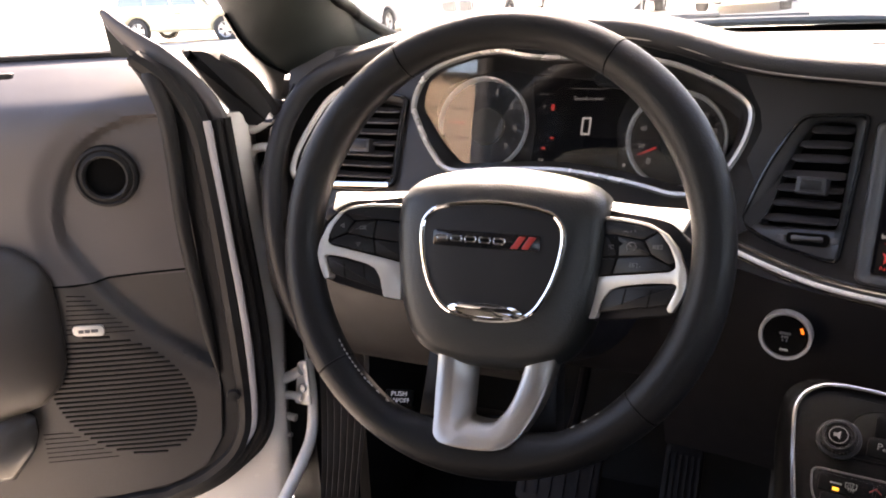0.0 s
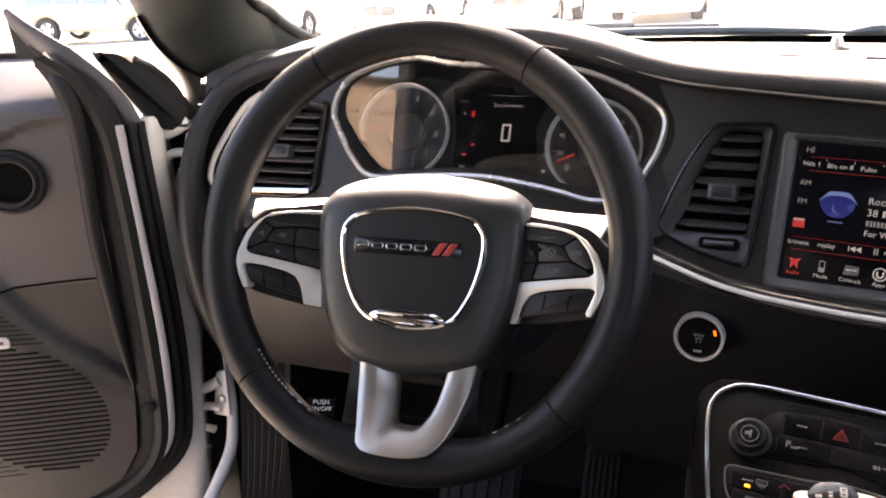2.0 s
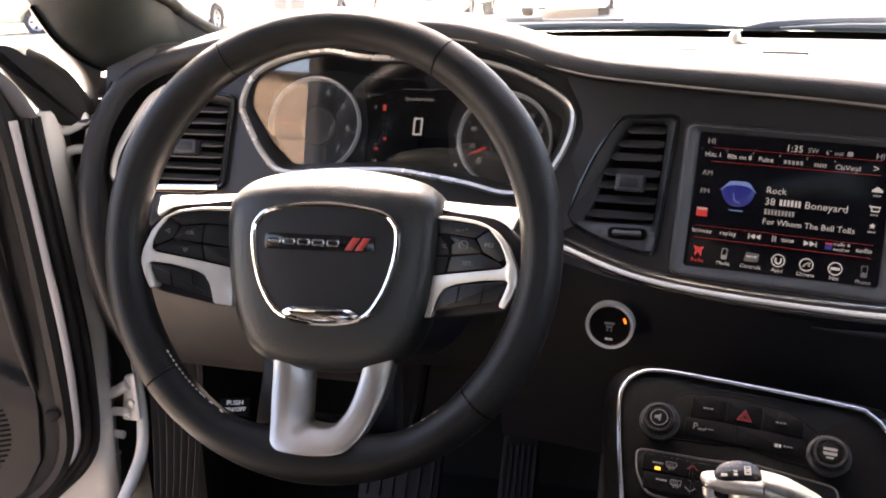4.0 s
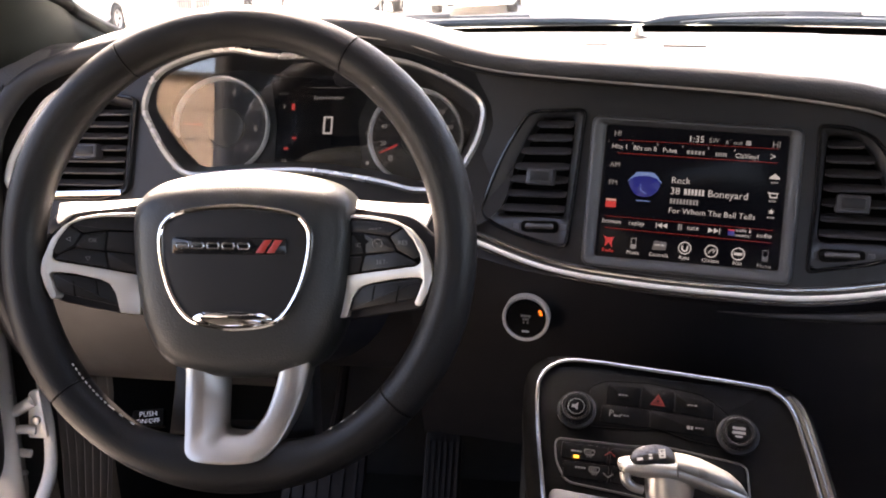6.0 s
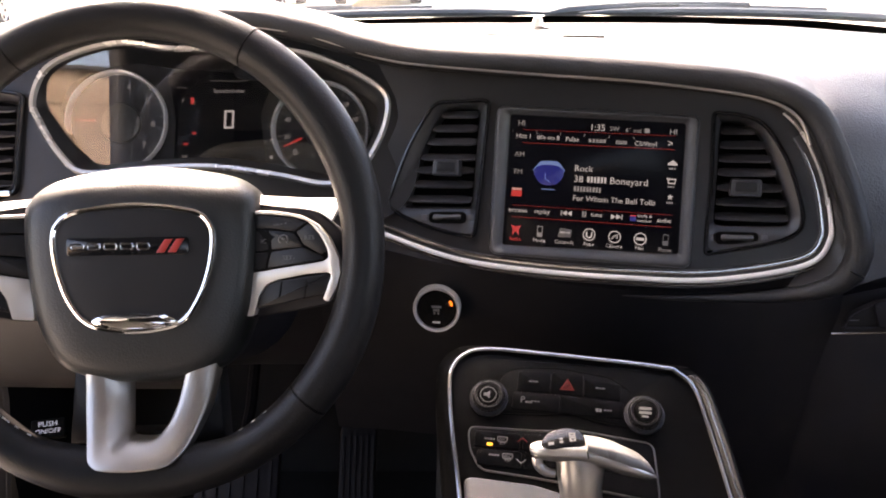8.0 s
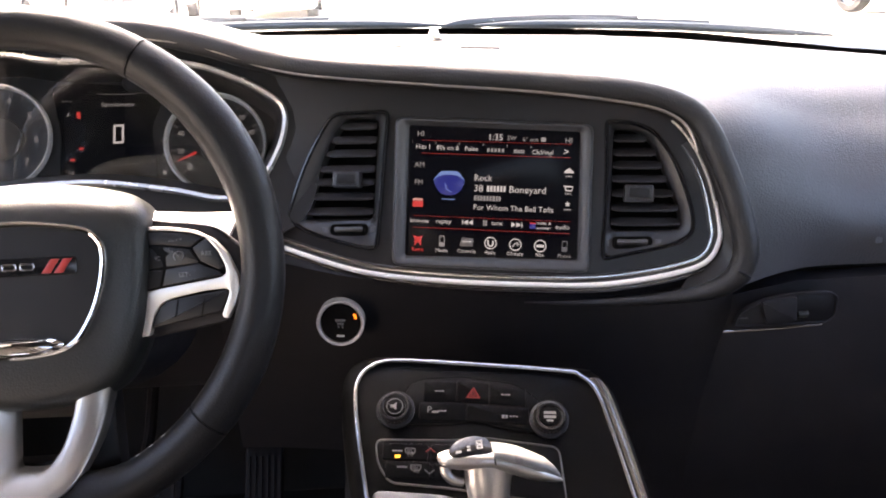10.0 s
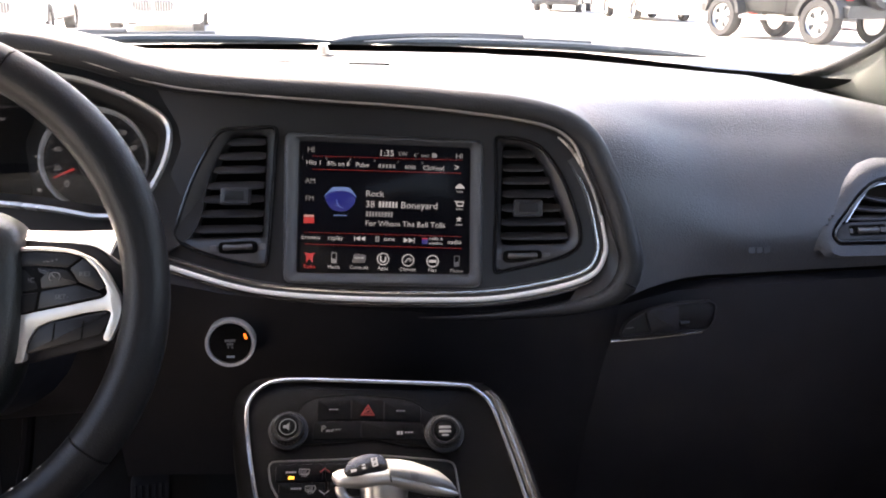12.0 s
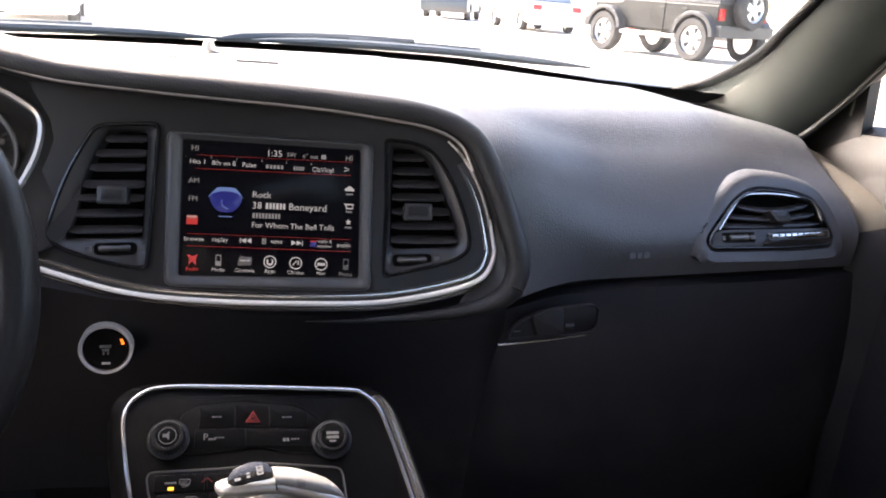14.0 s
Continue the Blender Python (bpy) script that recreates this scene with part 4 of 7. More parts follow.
bars([0.004], 0.005, 0.0500, 0.0345, 0.0020, GREYINK, pv)
bars([0.007], 0.005, 0.0895, 0.0345, 0.0020, GREYINK, pv)
part("gloss_plate", slab(rounded([(0.1000, 0.0245), (0.1190, 0.0420), (0.2010, 0.0410), (0.2015, 0.0235)], 0.003, 3), 0.0005, 0.0024, 0.0006), GLOSS, pv, "gloss black plate")
part("chrome_strip", slab(rounded([(0.1140, 0.0325), (0.1150, 0.0365), (0.1900, 0.0372), (0.1890, 0.0336)], 0.0022, 3), 0.0022, 0.0048, 0.0010), CHROME, pv, "chrome strip below the slats")
part("strip_capsule", frame_ring(rounded([(0.1105, 0.0292), (0.1985, 0.0302), (0.1990, 0.0400), (0.1110, 0.0394)], 0.004, 4), rounded([(0.1118, 0.0304), (0.1973, 0.0314), (0.1978, 0.0388), (0.1123, 0.0382)], 0.003, 4), 0.0020, 0.0036, 0.0005), BEZELGREY, pv)
for k in range(7):
    x = 0.1235 + 0.0088 * k
    part("strip_notch", slab(rounded([(x, 0.0326), (x + 0.0018, 0.0326), (x + 0.0018, 0.0366), (x, 0.0366)], 0.0004, 2), 0.0046, 0.0052, 0.0001), PANEL, pv)
# small mark on the passenger pad
bars([0.007, 0.006, 0.007], 0.006, 0, 0, 0, FAINT, thing("airbag_mark", plane_m((0.745, 0.128, 0.818), 0, 14), "faint embossed mark on the dash pad", "mark"), "mark", 0.002)

# ---- steering wheel ----
WM = plane_m((0.002, 0.0, 0.86), 0, 19.9) @ pose(0, 0, 0, 0, 0, 0.8)
wheel = thing("steering_wheel", WM, "black leather steering wheel with satin silver spokes", "steering wheel")
R_MID, A_TOP, A_BOT = 0.1715, 58.8, 41.4


def rim_section(a, grow=1.0):
    """The rim's cross-section at an angle: thicker at the grips, flat-sided inside."""
    g = 1 + 0.10 * math.exp(-((abs(math.degrees(math.atan2(math.sin(a), math.cos(a)) if math.cos(a) > 0 else math.atan2(math.sin(a), -math.cos(a)))) - 30) / 22) ** 2)
    low = max(0.0, -math.sin(a) - 0.90) * 0.045
    out = []
    for j in range(16):
        b = 2 * math.pi * j / 16
        r, d = 0.0155 * g * grow * math.cos(b), 0.0175 * g * grow * math.sin(b)
        if r < 0:
            r -= low * -math.cos(b) * 2
        out.append(Vector(((R_MID + r) * math.cos(a), (R_MID + r) * math.sin(a), d + 0.004)))
    return out


def arc(a0, a1, n):
    return [rim_section(radians(a0 + (a1 - a0) * i / n)) for i in range(n + 1)]


for a0, a1, n in ((A_TOP + 0.25, 180 - A_TOP - 0.25, 30), (180 - A_TOP + 0.25, 180 + A_BOT - 0.25, 44), (180 + A_BOT + 0.25, 360 - A_BOT - 0.25, 40), (-A_BOT + 0.25, A_TOP - 0.25, 44)):
    part("rim", loft(arc(a0, a1, n), True, True, True), LEATHER, wheel)
part("rim_core", loft([rim_section(radians(k * 5), 0.955) for k in range(73)]), DARK, wheel)
for a in (232, 236, 240, 300, 304, 308):
    part("stitch", tube([((R_MID - 0.0155) * math.cos(radians(a + k)), (R_MID - 0.0155) * math.sin(radians(a + k)), 0.008) for k in (0, 1.2)], 0.0006, n=5), STITCH, wheel)
for i in range(12):
    a = 216 + i * 1.6
    part("stitch", tube([((R_MID - 0.0165) * math.cos(radians(a + k)), (R_MID - 0.0165) * math.sin(radians(a + k)), 0.010) for k in (0, 0.8)], 0.0006, n=5), STITCH, wheel)
# airbag pad, set back from the rim
PD = Matrix.Translation((0.0005, 0.0, -0.0210))
pad = [Vector(q) for q in spline([(-0.091, 0.018), (-0.086, 0.040), (-0.062, 0.057), (0.0, 0.0655), (0.062, 0.057), (0.086, 0.042), (0.091, 0.018), (0.088, -0.020), (0.081, -0.056), (0.066, -0.086), (0.042, -0.0985), (0.0, -0.1030), (-0.042, -0.0985), (-0.066, -0.086), (-0.081, -0.056), (-0.088, -0.020)], 5, True)]
bm = dome(pad, [(0.90, -0.040), (0.99, -0.030), (1.0, -0.010), (0.99, 0.004), (0.97, 0.0105), (0.94, 0.0150), (0.90, 0.0185), (0.85, 0.0205), (0.79, 0.0218), (0.70, 0.0225), (0.55, 0.0230), (0.40, 0.0230), (0.05, 0.0230)])
for v in bm.verts:
    v.co.z -= 16 * max(0.0, v.co.y - 0.030) ** 2
padm = part("airbag_pad", moved(bm, PD), PADSKIN, wheel)
badge = [Vector(q) for q in spline([(-0.0600, 0.006), (-0.0565, 0.019), (-0.042, 0.0275), (0.0, 0.0320), (0.042, 0.0275), (0.0555, 0.019), (0.0590, 0.006), (0.0560, -0.016), (0.0480, -0.038), (0.035, -0.055), (0.012, -0.0610), (-0.012, -0.0610), (-0.035, -0.055), (-0.0490, -0.038), (-0.0570, -0.016)], 5, True)]
part("badge_plate", moved(dome(badge, [(1.0, 0.015), (1.0, 0.0225), (0.985, 0.0242), (0.6, 0.0252), (0.05, 0.0254)]), PD), PANEL, padm)
part("chrome_outline", moved(tube([(q.x, q.y, 0.0240) for q in badge], 0.0023, True, n=8), PD), CHROME, padm, "chrome outline of the badge plate")
part("chrome_cup", moved(dome([Vector(q) for q in spline([(-0.031, -0.0545), (-0.022, -0.0495), (0.0, -0.0475), (0.022, -0.0495), (0.031, -0.0545), (0.014, -0.0600), (-0.014, -0.0600)], 5, True)], [(1.0, 0.020), (1.0, 0.0265), (0.8, 0.0285), (0.4, 0.0262), (0.05, 0.0258)]), PD), CHROME, padm, "chrome cup at the foot of the badge")
part("emblem_well", moved(slab(rounded([(-0.0455, 0.0065), (0.0455, 0.0065), (0.0455, 0.0195), (-0.0455, 0.0195)], 0.003), 0.022, 0.0262, 0.0004), PD @ Matrix.Translation((-0.004, -0.0115, 0))), GLOSS, padm)
for i in range(5):
    x0 = -0.0425 + i * 0.0122
    o = rounded([(x0, 0.0104), (x0 + 0.0106, 0.0104), (x0 + 0.0106, 0.0156), (x0, 0.0156)], 0.0022, 4)
    part("emblem_shape", moved(frame_ring(o, inset(o, 0.0013), 0.025, 0.0270, 0.0003), PD @ Matrix.Translation((-0.004, -0.0115, 0))), CHROME, padm, "plain open chrome emblem shape")
for i in range(2):
    x0 = 0.0215 + i * 0.0085
    part("emblem_stripe", moved(slab([Vector(q) for q in ((x0, 0.0080), (x0 + 0.0060, 0.0080), (x0 + 0.0125, 0.0180), (x0 + 0.0065, 0.0180))], 0.025, 0.0271, 0.0003), PD @ Matrix.Translation((-0.004, -0.0115, 0))), RED, padm, "red slanted emblem stripe")

# side spokes: satin hook-shaped frames, button panels, sloping upper plates
HOOK = [(0.070, 0.0278), (0.090, 0.0276), (0.1097, 0.0262), (0.1261, 0.0230), (0.1383, 0.0161), (0.1466, 0.0058), (0.1536, -0.0101), (0.1551, -0.0202), (0.1516, -0.0307), (0.1459, -0.0420), (0.1416, -0.0401), (0.1454, -0.0293), (0.1478, -0.0221),
        (0.1455, -0.0202), (0.1294, -0.0214), (0.1096, -0.0255), (0.1015, -0.0289), (0.0963, -0.0368), (0.0933, -0.0481), (0.0922, -0.0525), (0.0760, -0.0540), (0.0770, -0.0339), (0.0800, -0.0215), (0.1170, -0.0158), (0.1425, -0.0119),
        (0.1462, -0.0090), (0.1450, -0.0030), (0.1404, 0.0075), (0.1323, 0.0178), (0.1222, 0.0216), (0.1058, 0.0240), (0.070, 0.0252)]
BTNS = [(0.070, 0.0254), (0.090, 0.0254), (0.1058, 0.0243), (0.1221, 0.0220), (0.1326, 0.0183), (0.1411, 0.0075), (0.1465, -0.0049), (0.1458, -0.0116), (0.0740, -0.0232)]
LOWB = [(0.0953, -0.0387), (0.1020, -0.0288), (0.1110, -0.0258), (0.1453, -0.0207), (0.1470, -0.0238), (0.1431, -0.0325), (0.1411, -0.0364), (0.0930, -0.0475)]
CELLS = (("SET+", 0, (0.1125, 0.0170), [(0.072, 0.0240), (0.0980, 0.0236), (0.1216, 0.0206), (0.1318, 0.0173), (0.1227, 0.0110), (0.1035, 0.0137), (0.072, 0.0128)]),
         ("RES", 90, (0.1330, 0.0056), [(0.1240, 0.0102), (0.1333, 0.0166), (0.1414, 0.0054), (0.1456, -0.0042), (0.1411, -0.0064), (0.1290, 0.0004)]),
         ("SET-", 180, (0.1180, -0.0091), [(0.1053, -0.0043), (0.1276, -0.0014), (0.1408, -0.0074), (0.1437, -0.0106), (0.1025, -0.0168)]),
         ("CANC", -90, (0.0954, 0.0036), [(0.072, 0.0118), (0.1024, 0.0122), (0.1040, -0.0027), (0.072, -0.0058)]),
         ("", 0, (0.1145, 0.0048), [(0.1040, 0.0122), (0.1221, 0.0094), (0.1283, 0.0003), (0.1264, -0.0009), (0.1056, -0.0028)]),
         (None, 0, (0.094, -0.012), [(0.072, -0.0068), (0.1036, -0.0044), (0.1008, -0.0170), (0.072, -0.0218)]))
SHOULDER_FOOT = [(0.066, 0.0350), (0.0837, 0.0340), (0.1075, 0.0303), (0.1241, 0.0283), (0.1382, 0.0247), (0.1475, 0.0180)]
SHOULDER_TOP = [(0.066, 0.0425), (0.0837, 0.0408), (0.1091, 0.0382), (0.1257, 0.0366), (0.1397, 0.0360), (0.1530, 0.0350)]
BTNMAT = material("black_button_plastic", (0.009, 0.009, 0.010), 0.42, spec=0.25)
for sx in (1, -1):
    def mir(p):
        q = [Vector((sx * a, b)) for a, b in p]
        return q if sx > 0 else q[::-1]
    spoke = part("spoke_frame", slab(rounded(mir(HOOK), 0.0018, 3), -0.008, 0.0085, 0.0010), SATIN, wheel, "satin silver spoke frame")
    part("spoke_back", slab(rounded(mir([(0.05, 0.040), (0.10, 0.036), (0.135, 0.028), (0.160, 0.006), (0.160, -0.030), (0.148, -0.044), (0.088, -0.056), (0.05, -0.050)]), 0.008, 3), -0.026, -0.003, 0.004), LOWER, wheel)
    foot, top = spline(SHOULDER_FOOT, 6), spline(SHOULDER_TOP, 6)
    rings = [[Vector((sx * q.x, q.y, d)) for q, d in ((a, -0.008), (a, -0.0024), (a.lerp(b, 0.12), -0.0016), (a.lerp(b, 0.5), -0.0070), (b, -0.0140), (b + Vector((0, 0.001)), -0.020), (a.lerp(b, 0.5), -0.020))] for a, b in zip(foot, top)]
    # Whiter than the satin frame: sunlight on the plate is put into its colour.
    part("spoke_shoulder", loft(rings, True, True, True), TRIM, wheel, "sloping upper spoke plate, whitened to stand in for sunlight")
    part("button_panel", slab(rounded(mir(BTNS), 0.003, 3), -0.004, 0.0074, 0.0006), KEY, spoke)
    part("lower_panel", slab(rounded(mir(LOWB), 0.003, 3), -0.006, 0.0068, 0.0012), BTNMAT, spoke)
    for txt, turn, (cx, cy), ctrl in CELLS:
        cx *= sx
        b = part("button", slab(rounded(mir(ctrl), 0.0012, 3), 0.002, 0.0088, 0.0007), BTNMAT, spoke)
        if txt is None:
            continue
        if sx > 0 and txt:
            letters(txt, 0.0046, cx, cy, 0.0091, KEYINK, b, "button_text")
        elif sx > 0:
            part("cruise_icon", tube([(cx + 0.0034 * math.cos(radians(a)), cy + 0.0034 * math.sin(radians(a)), 0.0090) for a in range(-50, 231, 20)], 0.0004, n=5), KEYINK, b)
            part("cruise_icon", tube([(cx, cy, 0.0090), (cx - 0.0024, cy + 0.0024, 0.0090)], 0.0004, n=5), KEYINK, b)
        elif not txt:
            letters("OK", 0.0046, cx, cy, 0.0091, KEYINK, b, "button_text")
        else:
            tri = [Vector((cx + 0.0028 * math.cos(radians(a + turn)), cy + 0.0024 * math.sin(radians(a + turn)))) for a in (90, 210, 330)]
            mid = sum(tri, Vector((0, 0))) / 3
            part("arrow_icon", frame_ring(tri, [mid + (q - mid) * 0.55 for q in tri], 0.0086, 0.0091, 0.0001), KEYINK, b)
    for x in (0.1098, 0.1277):
        part("groove", slab(mir([(x, -0.0395), (x + 0.0010, -0.0395), (x + 0.0032, -0.0265), (x + 0.0022, -0.0265)]), 0.005, 0.0071, 0.0001), DARK, spoke)
# the spokes sink towards the hub, and shift sideways to fit the camera's view
for ob in [o for o in wheel.children_recursive if o.name.split(".")[0] in ("spoke_frame", "spoke_back", "spoke_shoulder", "button_panel", "lower_panel", "button", "button_text", "cruise_icon", "arrow_icon", "groove")]:
    for v in ob.data.vertices:
        k = max(0.0, min(1.0, (0.150 - abs(v.co.x)) / 0.070))
        v.co.z -= 0.024 * k
        v.co.x -= 0.0075 * k
# lower spoke
V_OUT = [(-0.0490, -0.086), (-0.0450, -0.120), (-0.0370, -0.148), (-0.0330, -0.1555), (-0.0240, -0.1595), (0.0, -0.1605), (0.0220, -0.1580), (0.0315, -0.152), (0.0385, -0.141), (0.0470, -0.118), (0.0530, -0.086)]
V_IN = [(0.0290, -0.086), (0.0225, -0.120), (0.0165, -0.1340), (0.0095, -0.1400), (-0.0060, -0.1400), (-0.0105, -0.1365), (-0.0145, -0.118), (-0.0180, -0.086)]
def resample(path, n):
    p = [Vector(q) for q in path]
    acc = [0.0]
    for a, b in zip(p, p[1:]):
        acc.append(acc[-1] + (b - a).length)
    out = []
    for i in range(n):
        s = acc[-1] * i / (n - 1)
        k = max(j for j in range(len(p)) if acc[j] <= s + 1e-9)
        out.append(p[-1].copy() if k >= len(p) - 1 else p[k].lerp(p[k + 1], (s - acc[k]) / max(1e-9, acc[k + 1] - acc[k])))
    return out


so_, si_ = resample(spline(V_OUT, 6), 49), resample(spline(V_IN[::-1], 6), 49)
bm = loft([[Vector((*a.lerp(b, t), d - (0.004 * t + 0.026 * max(0.0, t - 0.5)) * ease((21 - i) / 4) * (d > -0.01))) for t, d in ((0.0, -0.020), (0.0, -0.0045), (0.03, -0.0018), (0.09, -0.0004), (0.25, 0.0006), (0.48, 0.0010), (0.52, 0.0010), (0.75, 0.0006), (0.91, -0.0004), (0.97, -0.0018), (1.0, -0.0045), (1.0, -0.020))] for i, (a, b) in enumerate(zip(so_, si_))], True, True, True)
for v in bm.verts:
    k = max(0.0, min(1.0, (-0.09 - v.co.y) / 0.075))
    v.co.z += -0.006 + 0.040 * k * k
    v.co.x += 0.006 - 0.001 * k
part("lower_spoke", bm, SPOKE, wheel, "satin silver lower spoke")
part("lower_spoke_back", slab([Vector(q) for q in [(-0.056, -0.085), (-0.058, -0.120), (-0.060, -0.150), (0.060, -0.150), (0.058, -0.120), (0.056, -0.085), (0.030, -0.085), (0.026, -0.120), (0.018, -0.140), (-0.018, -0.140), (-0.026, -0.120), (-0.030, -0.085)]], -0.045, -0.022, 0.003), LEATHER, wheel)

# column behind the wheel, with its stalk
col = thing("steering_column", plane_m((0.0, 0.0, 0.86), 0, 19.9), "black steering column cover with a stalk", "steering column")
part("shroud", loft([[Vector((w * math.cos(a), c + h * math.sin(a), d)) for a in (2 * math.pi * k / 24 for k in range(24))] for w, h, c, d in ((0.055, 0.050, -0.01, -0.028), (0.068, 0.060, -0.02, -0.05), (0.080, 0.070, -0.03, -0.12), (0.085, 0.075, -0.04, -0.24))], True, True, True), LOWER, col)
part("stalk", tube([(-0.06, -0.01, -0.06), (-0.12, 0.005, -0.055), (-0.175, 0.016, -0.05)], lambda s: 0.007 + 0.004 * s, n=10), LOWER, col)

# knee panel under the cluster
rows = []
for x in (-0.345, -0.30, -0.22, -0.12, -0.05):
    k = ((x + 0.07) / 0.27) ** 2 + 12 * max(0.0, x - 0.07)
    rows.append([Vector((x, y + 0.01 * k, z)) for y, z in spline([(0.225, 0.800), (0.185, 0.795), (0.165, 0.77), (0.168, 0.72), (0.195, 0.66), (0.235, 0.615), (0.27, 0.60)], 3)])
dpart("knee_panel", loft(rows, False), material("knee_plastic", (0.017, 0.014, 0.0125), 0.55, grain=0.3, grain_scale=700), "dark knee bolster below the column")
# Right-hand run of the knee panel, painted black for the shade there.
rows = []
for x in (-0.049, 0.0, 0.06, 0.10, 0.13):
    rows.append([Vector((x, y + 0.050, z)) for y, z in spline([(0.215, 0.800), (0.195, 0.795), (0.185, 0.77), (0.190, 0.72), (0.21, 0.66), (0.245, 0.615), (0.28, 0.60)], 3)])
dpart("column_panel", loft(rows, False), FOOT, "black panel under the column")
LABEL = material("bright_white_print", (0.8, 0.8, 0.8), 0.6)
brake = thing("parking_brake_label", plane_m((-0.186, 0.181, 0.598), -14, 40), "small white-lettered parking brake release pad", "label")
part("pad", slab(rounded([(-0.017, -0.010), (0.017, -0.010), (0.017, 0.010), (-0.017, 0.010)], 0.003), -0.012, 0.0, 0.002), DARK, brake)
letters("PUSH", 0.0080, 0, 0.0040, 0.0003, LABEL, brake, "lettering")
letters("ON/OFF", 0.0070, 0, -0.0036, 0.0003, LABEL, brake, "lettering")

# ---- console ----
CON = plane_m((0.345, 0.02, 0.735), 9, 50)
con = thing("centre_console", CON, "dark satin centre console panel with a chrome outline", "console")
oc = spline([(-0.072, -0.240), (-0.089, -0.120), (-0.1035, -0.0531), (-0.1110, -0.012), (-0.1105, 0.006), (-0.1015, 0.0195), (-0.083, 0.0268), (-0.035, 0.0262), (0.060, 0.0215), (0.076, 0.0170), (0.089, 0.0040), (0.0985, -0.024), (0.112, -0.075), (0.130, -0.150), (0.140, -0.240)], 6)
oc = inset(oc, 0.0028)
plate_o = [Vector(q) for q in oc]
part("panel", slab(plate_o, -0.03, 0.0, 0.001), CONSOLE, con)
part("chrome_trim", tube([(q.x, q.y, 0.0012) for q in oc], 0.0021, n=8), DIMTRIM, con, "chrome outline")
skirt = []
for grow, d in ((0.001, -0.001), (0.006, -0.003), (0.013, -0.010), (0.018, -0.05), (0.018, -0.16)):
    skirt.append([Vector((q.x + (-grow if q.x < -0.05 else grow if q.x > 0.04 else 0), q.y + (grow * 0.6 if q.y > 0 else 0), d)) for q in oc])
part("side", loft(skirt, False), CONSOLE, con, "black console side")
band = [[Vector((q.x + dx, q.y + dy, d)) for dx, dy, d in ((0.0030, 0.001, 0.0006), (0.0055, 0.002, 0.0012), (0.0075, 0.003, -0.0006), (0.0095, 0.003, 0.0002), (0.0125, 0.004, -0.0030), (0.0135, 0.004, -0.0080))] for q in oc[56:]]
part("side_trim", loft(band, False), DIMTRIM, con, "satin side band")


BEZEL = [(-0.089, -0.084), (-0.034, -0.086), (-0.004, -0.093), (0.020, -0.120), (0.030, -0.200), (-0.070, -0.200)]


def knob(x, y, icon):
    k = thing("round_knob", CON @ Matrix.Translation((x, y, 0.0)) @ Matrix.Scale(0.86, 4), "black rotary control knob with a ribbed rim", "knob", "console knobs")
    part("collar", lathe([(0.0002, 0), (0.0182, 0), (0.0182, 0.003), (0.0165, 0.004), (0.0002, 0.004)], 36), BTNMAT, k)
    part("rim", lathe([(0.0002, 0.003), (0.0146, 0.003), (0.0142, 0.0095), (0.0130, 0.0112), (0.0112, 0.0112), (0.0106, 0.0100), (0.0002, 0.0100)], 40), BTNMAT, k)
    for j in range(28):
        a = 2 * math.pi * j / 28
        part("rib", moved(box(0.0139, 0.0150, -0.0005, 0.0005, 0.0040, 0.0092), pose(0, 0, 0, 0, 0, math.degrees(a))), BTNMAT, k, smooth=False)
    part("cap", lathe([(0.0002, 0.008), (0.0103, 0.008), (0.0100, 0.0108), (0.006, 0.0113), (0.0002, 0.0114)], 32), KEY, k)
    if icon:
        part("icon", slab([Vector(q) for q in ((-0.004, -0.0015), (-0.001, -0.0015), (0.0015, -0.004), (0.0015, 0.004), (-0.001, 0.0015), (-0.004, 0.0015))], 0.0109, 0.0117, 0.0001), KEYINK, k)
        part("icon_ring", frame_ring(circle(0, 0, 0.0078, 24), circle(0, 0, 0.0071, 24), 0.0109, 0.0116, 0.0001), KEYINK, k)
    else:
        bars([0.011], 0.0026, 0, 0.0028, 0.0117, KEYINK, k)
        bars([0.011], 0.0026, 0, -0.0012, 0.0117, KEYINK, k)
        bars([0.006], 0.0018, 0, -0.0048, 0.0117, KEYINK, k)


knob(-0.0752, -0.0186, True)
knob(0.0484, -0.0230, False)
sw = thing("switch_bank", CON, "black bank of console buttons with small white marks", "switches")
so = rounded([(-0.0660, -0.0300), (-0.0690, -0.0100), (-0.0660, 0.0030), (-0.0543, 0.0091), (-0.0199, 0.0111), (0.0209, 0.0062), (0.0344, -0.0026), (0.0450, -0.0120), (0.0400, -0.0330), (0.0132, -0.0308), (-0.0045, -0.0262), (-0.0134, -0.0250), (-0.0243, -0.0276)], 0.005, 4)
part("groove", frame_ring(inset(so, -0.0016), inset(so, 0.0003), -0.002, 0.0009, 0.0003), DARK, sw, "dark groove round the bank")
part("plate", slab(so, -0.003, 0.0014, 0.0008), KEY, sw)
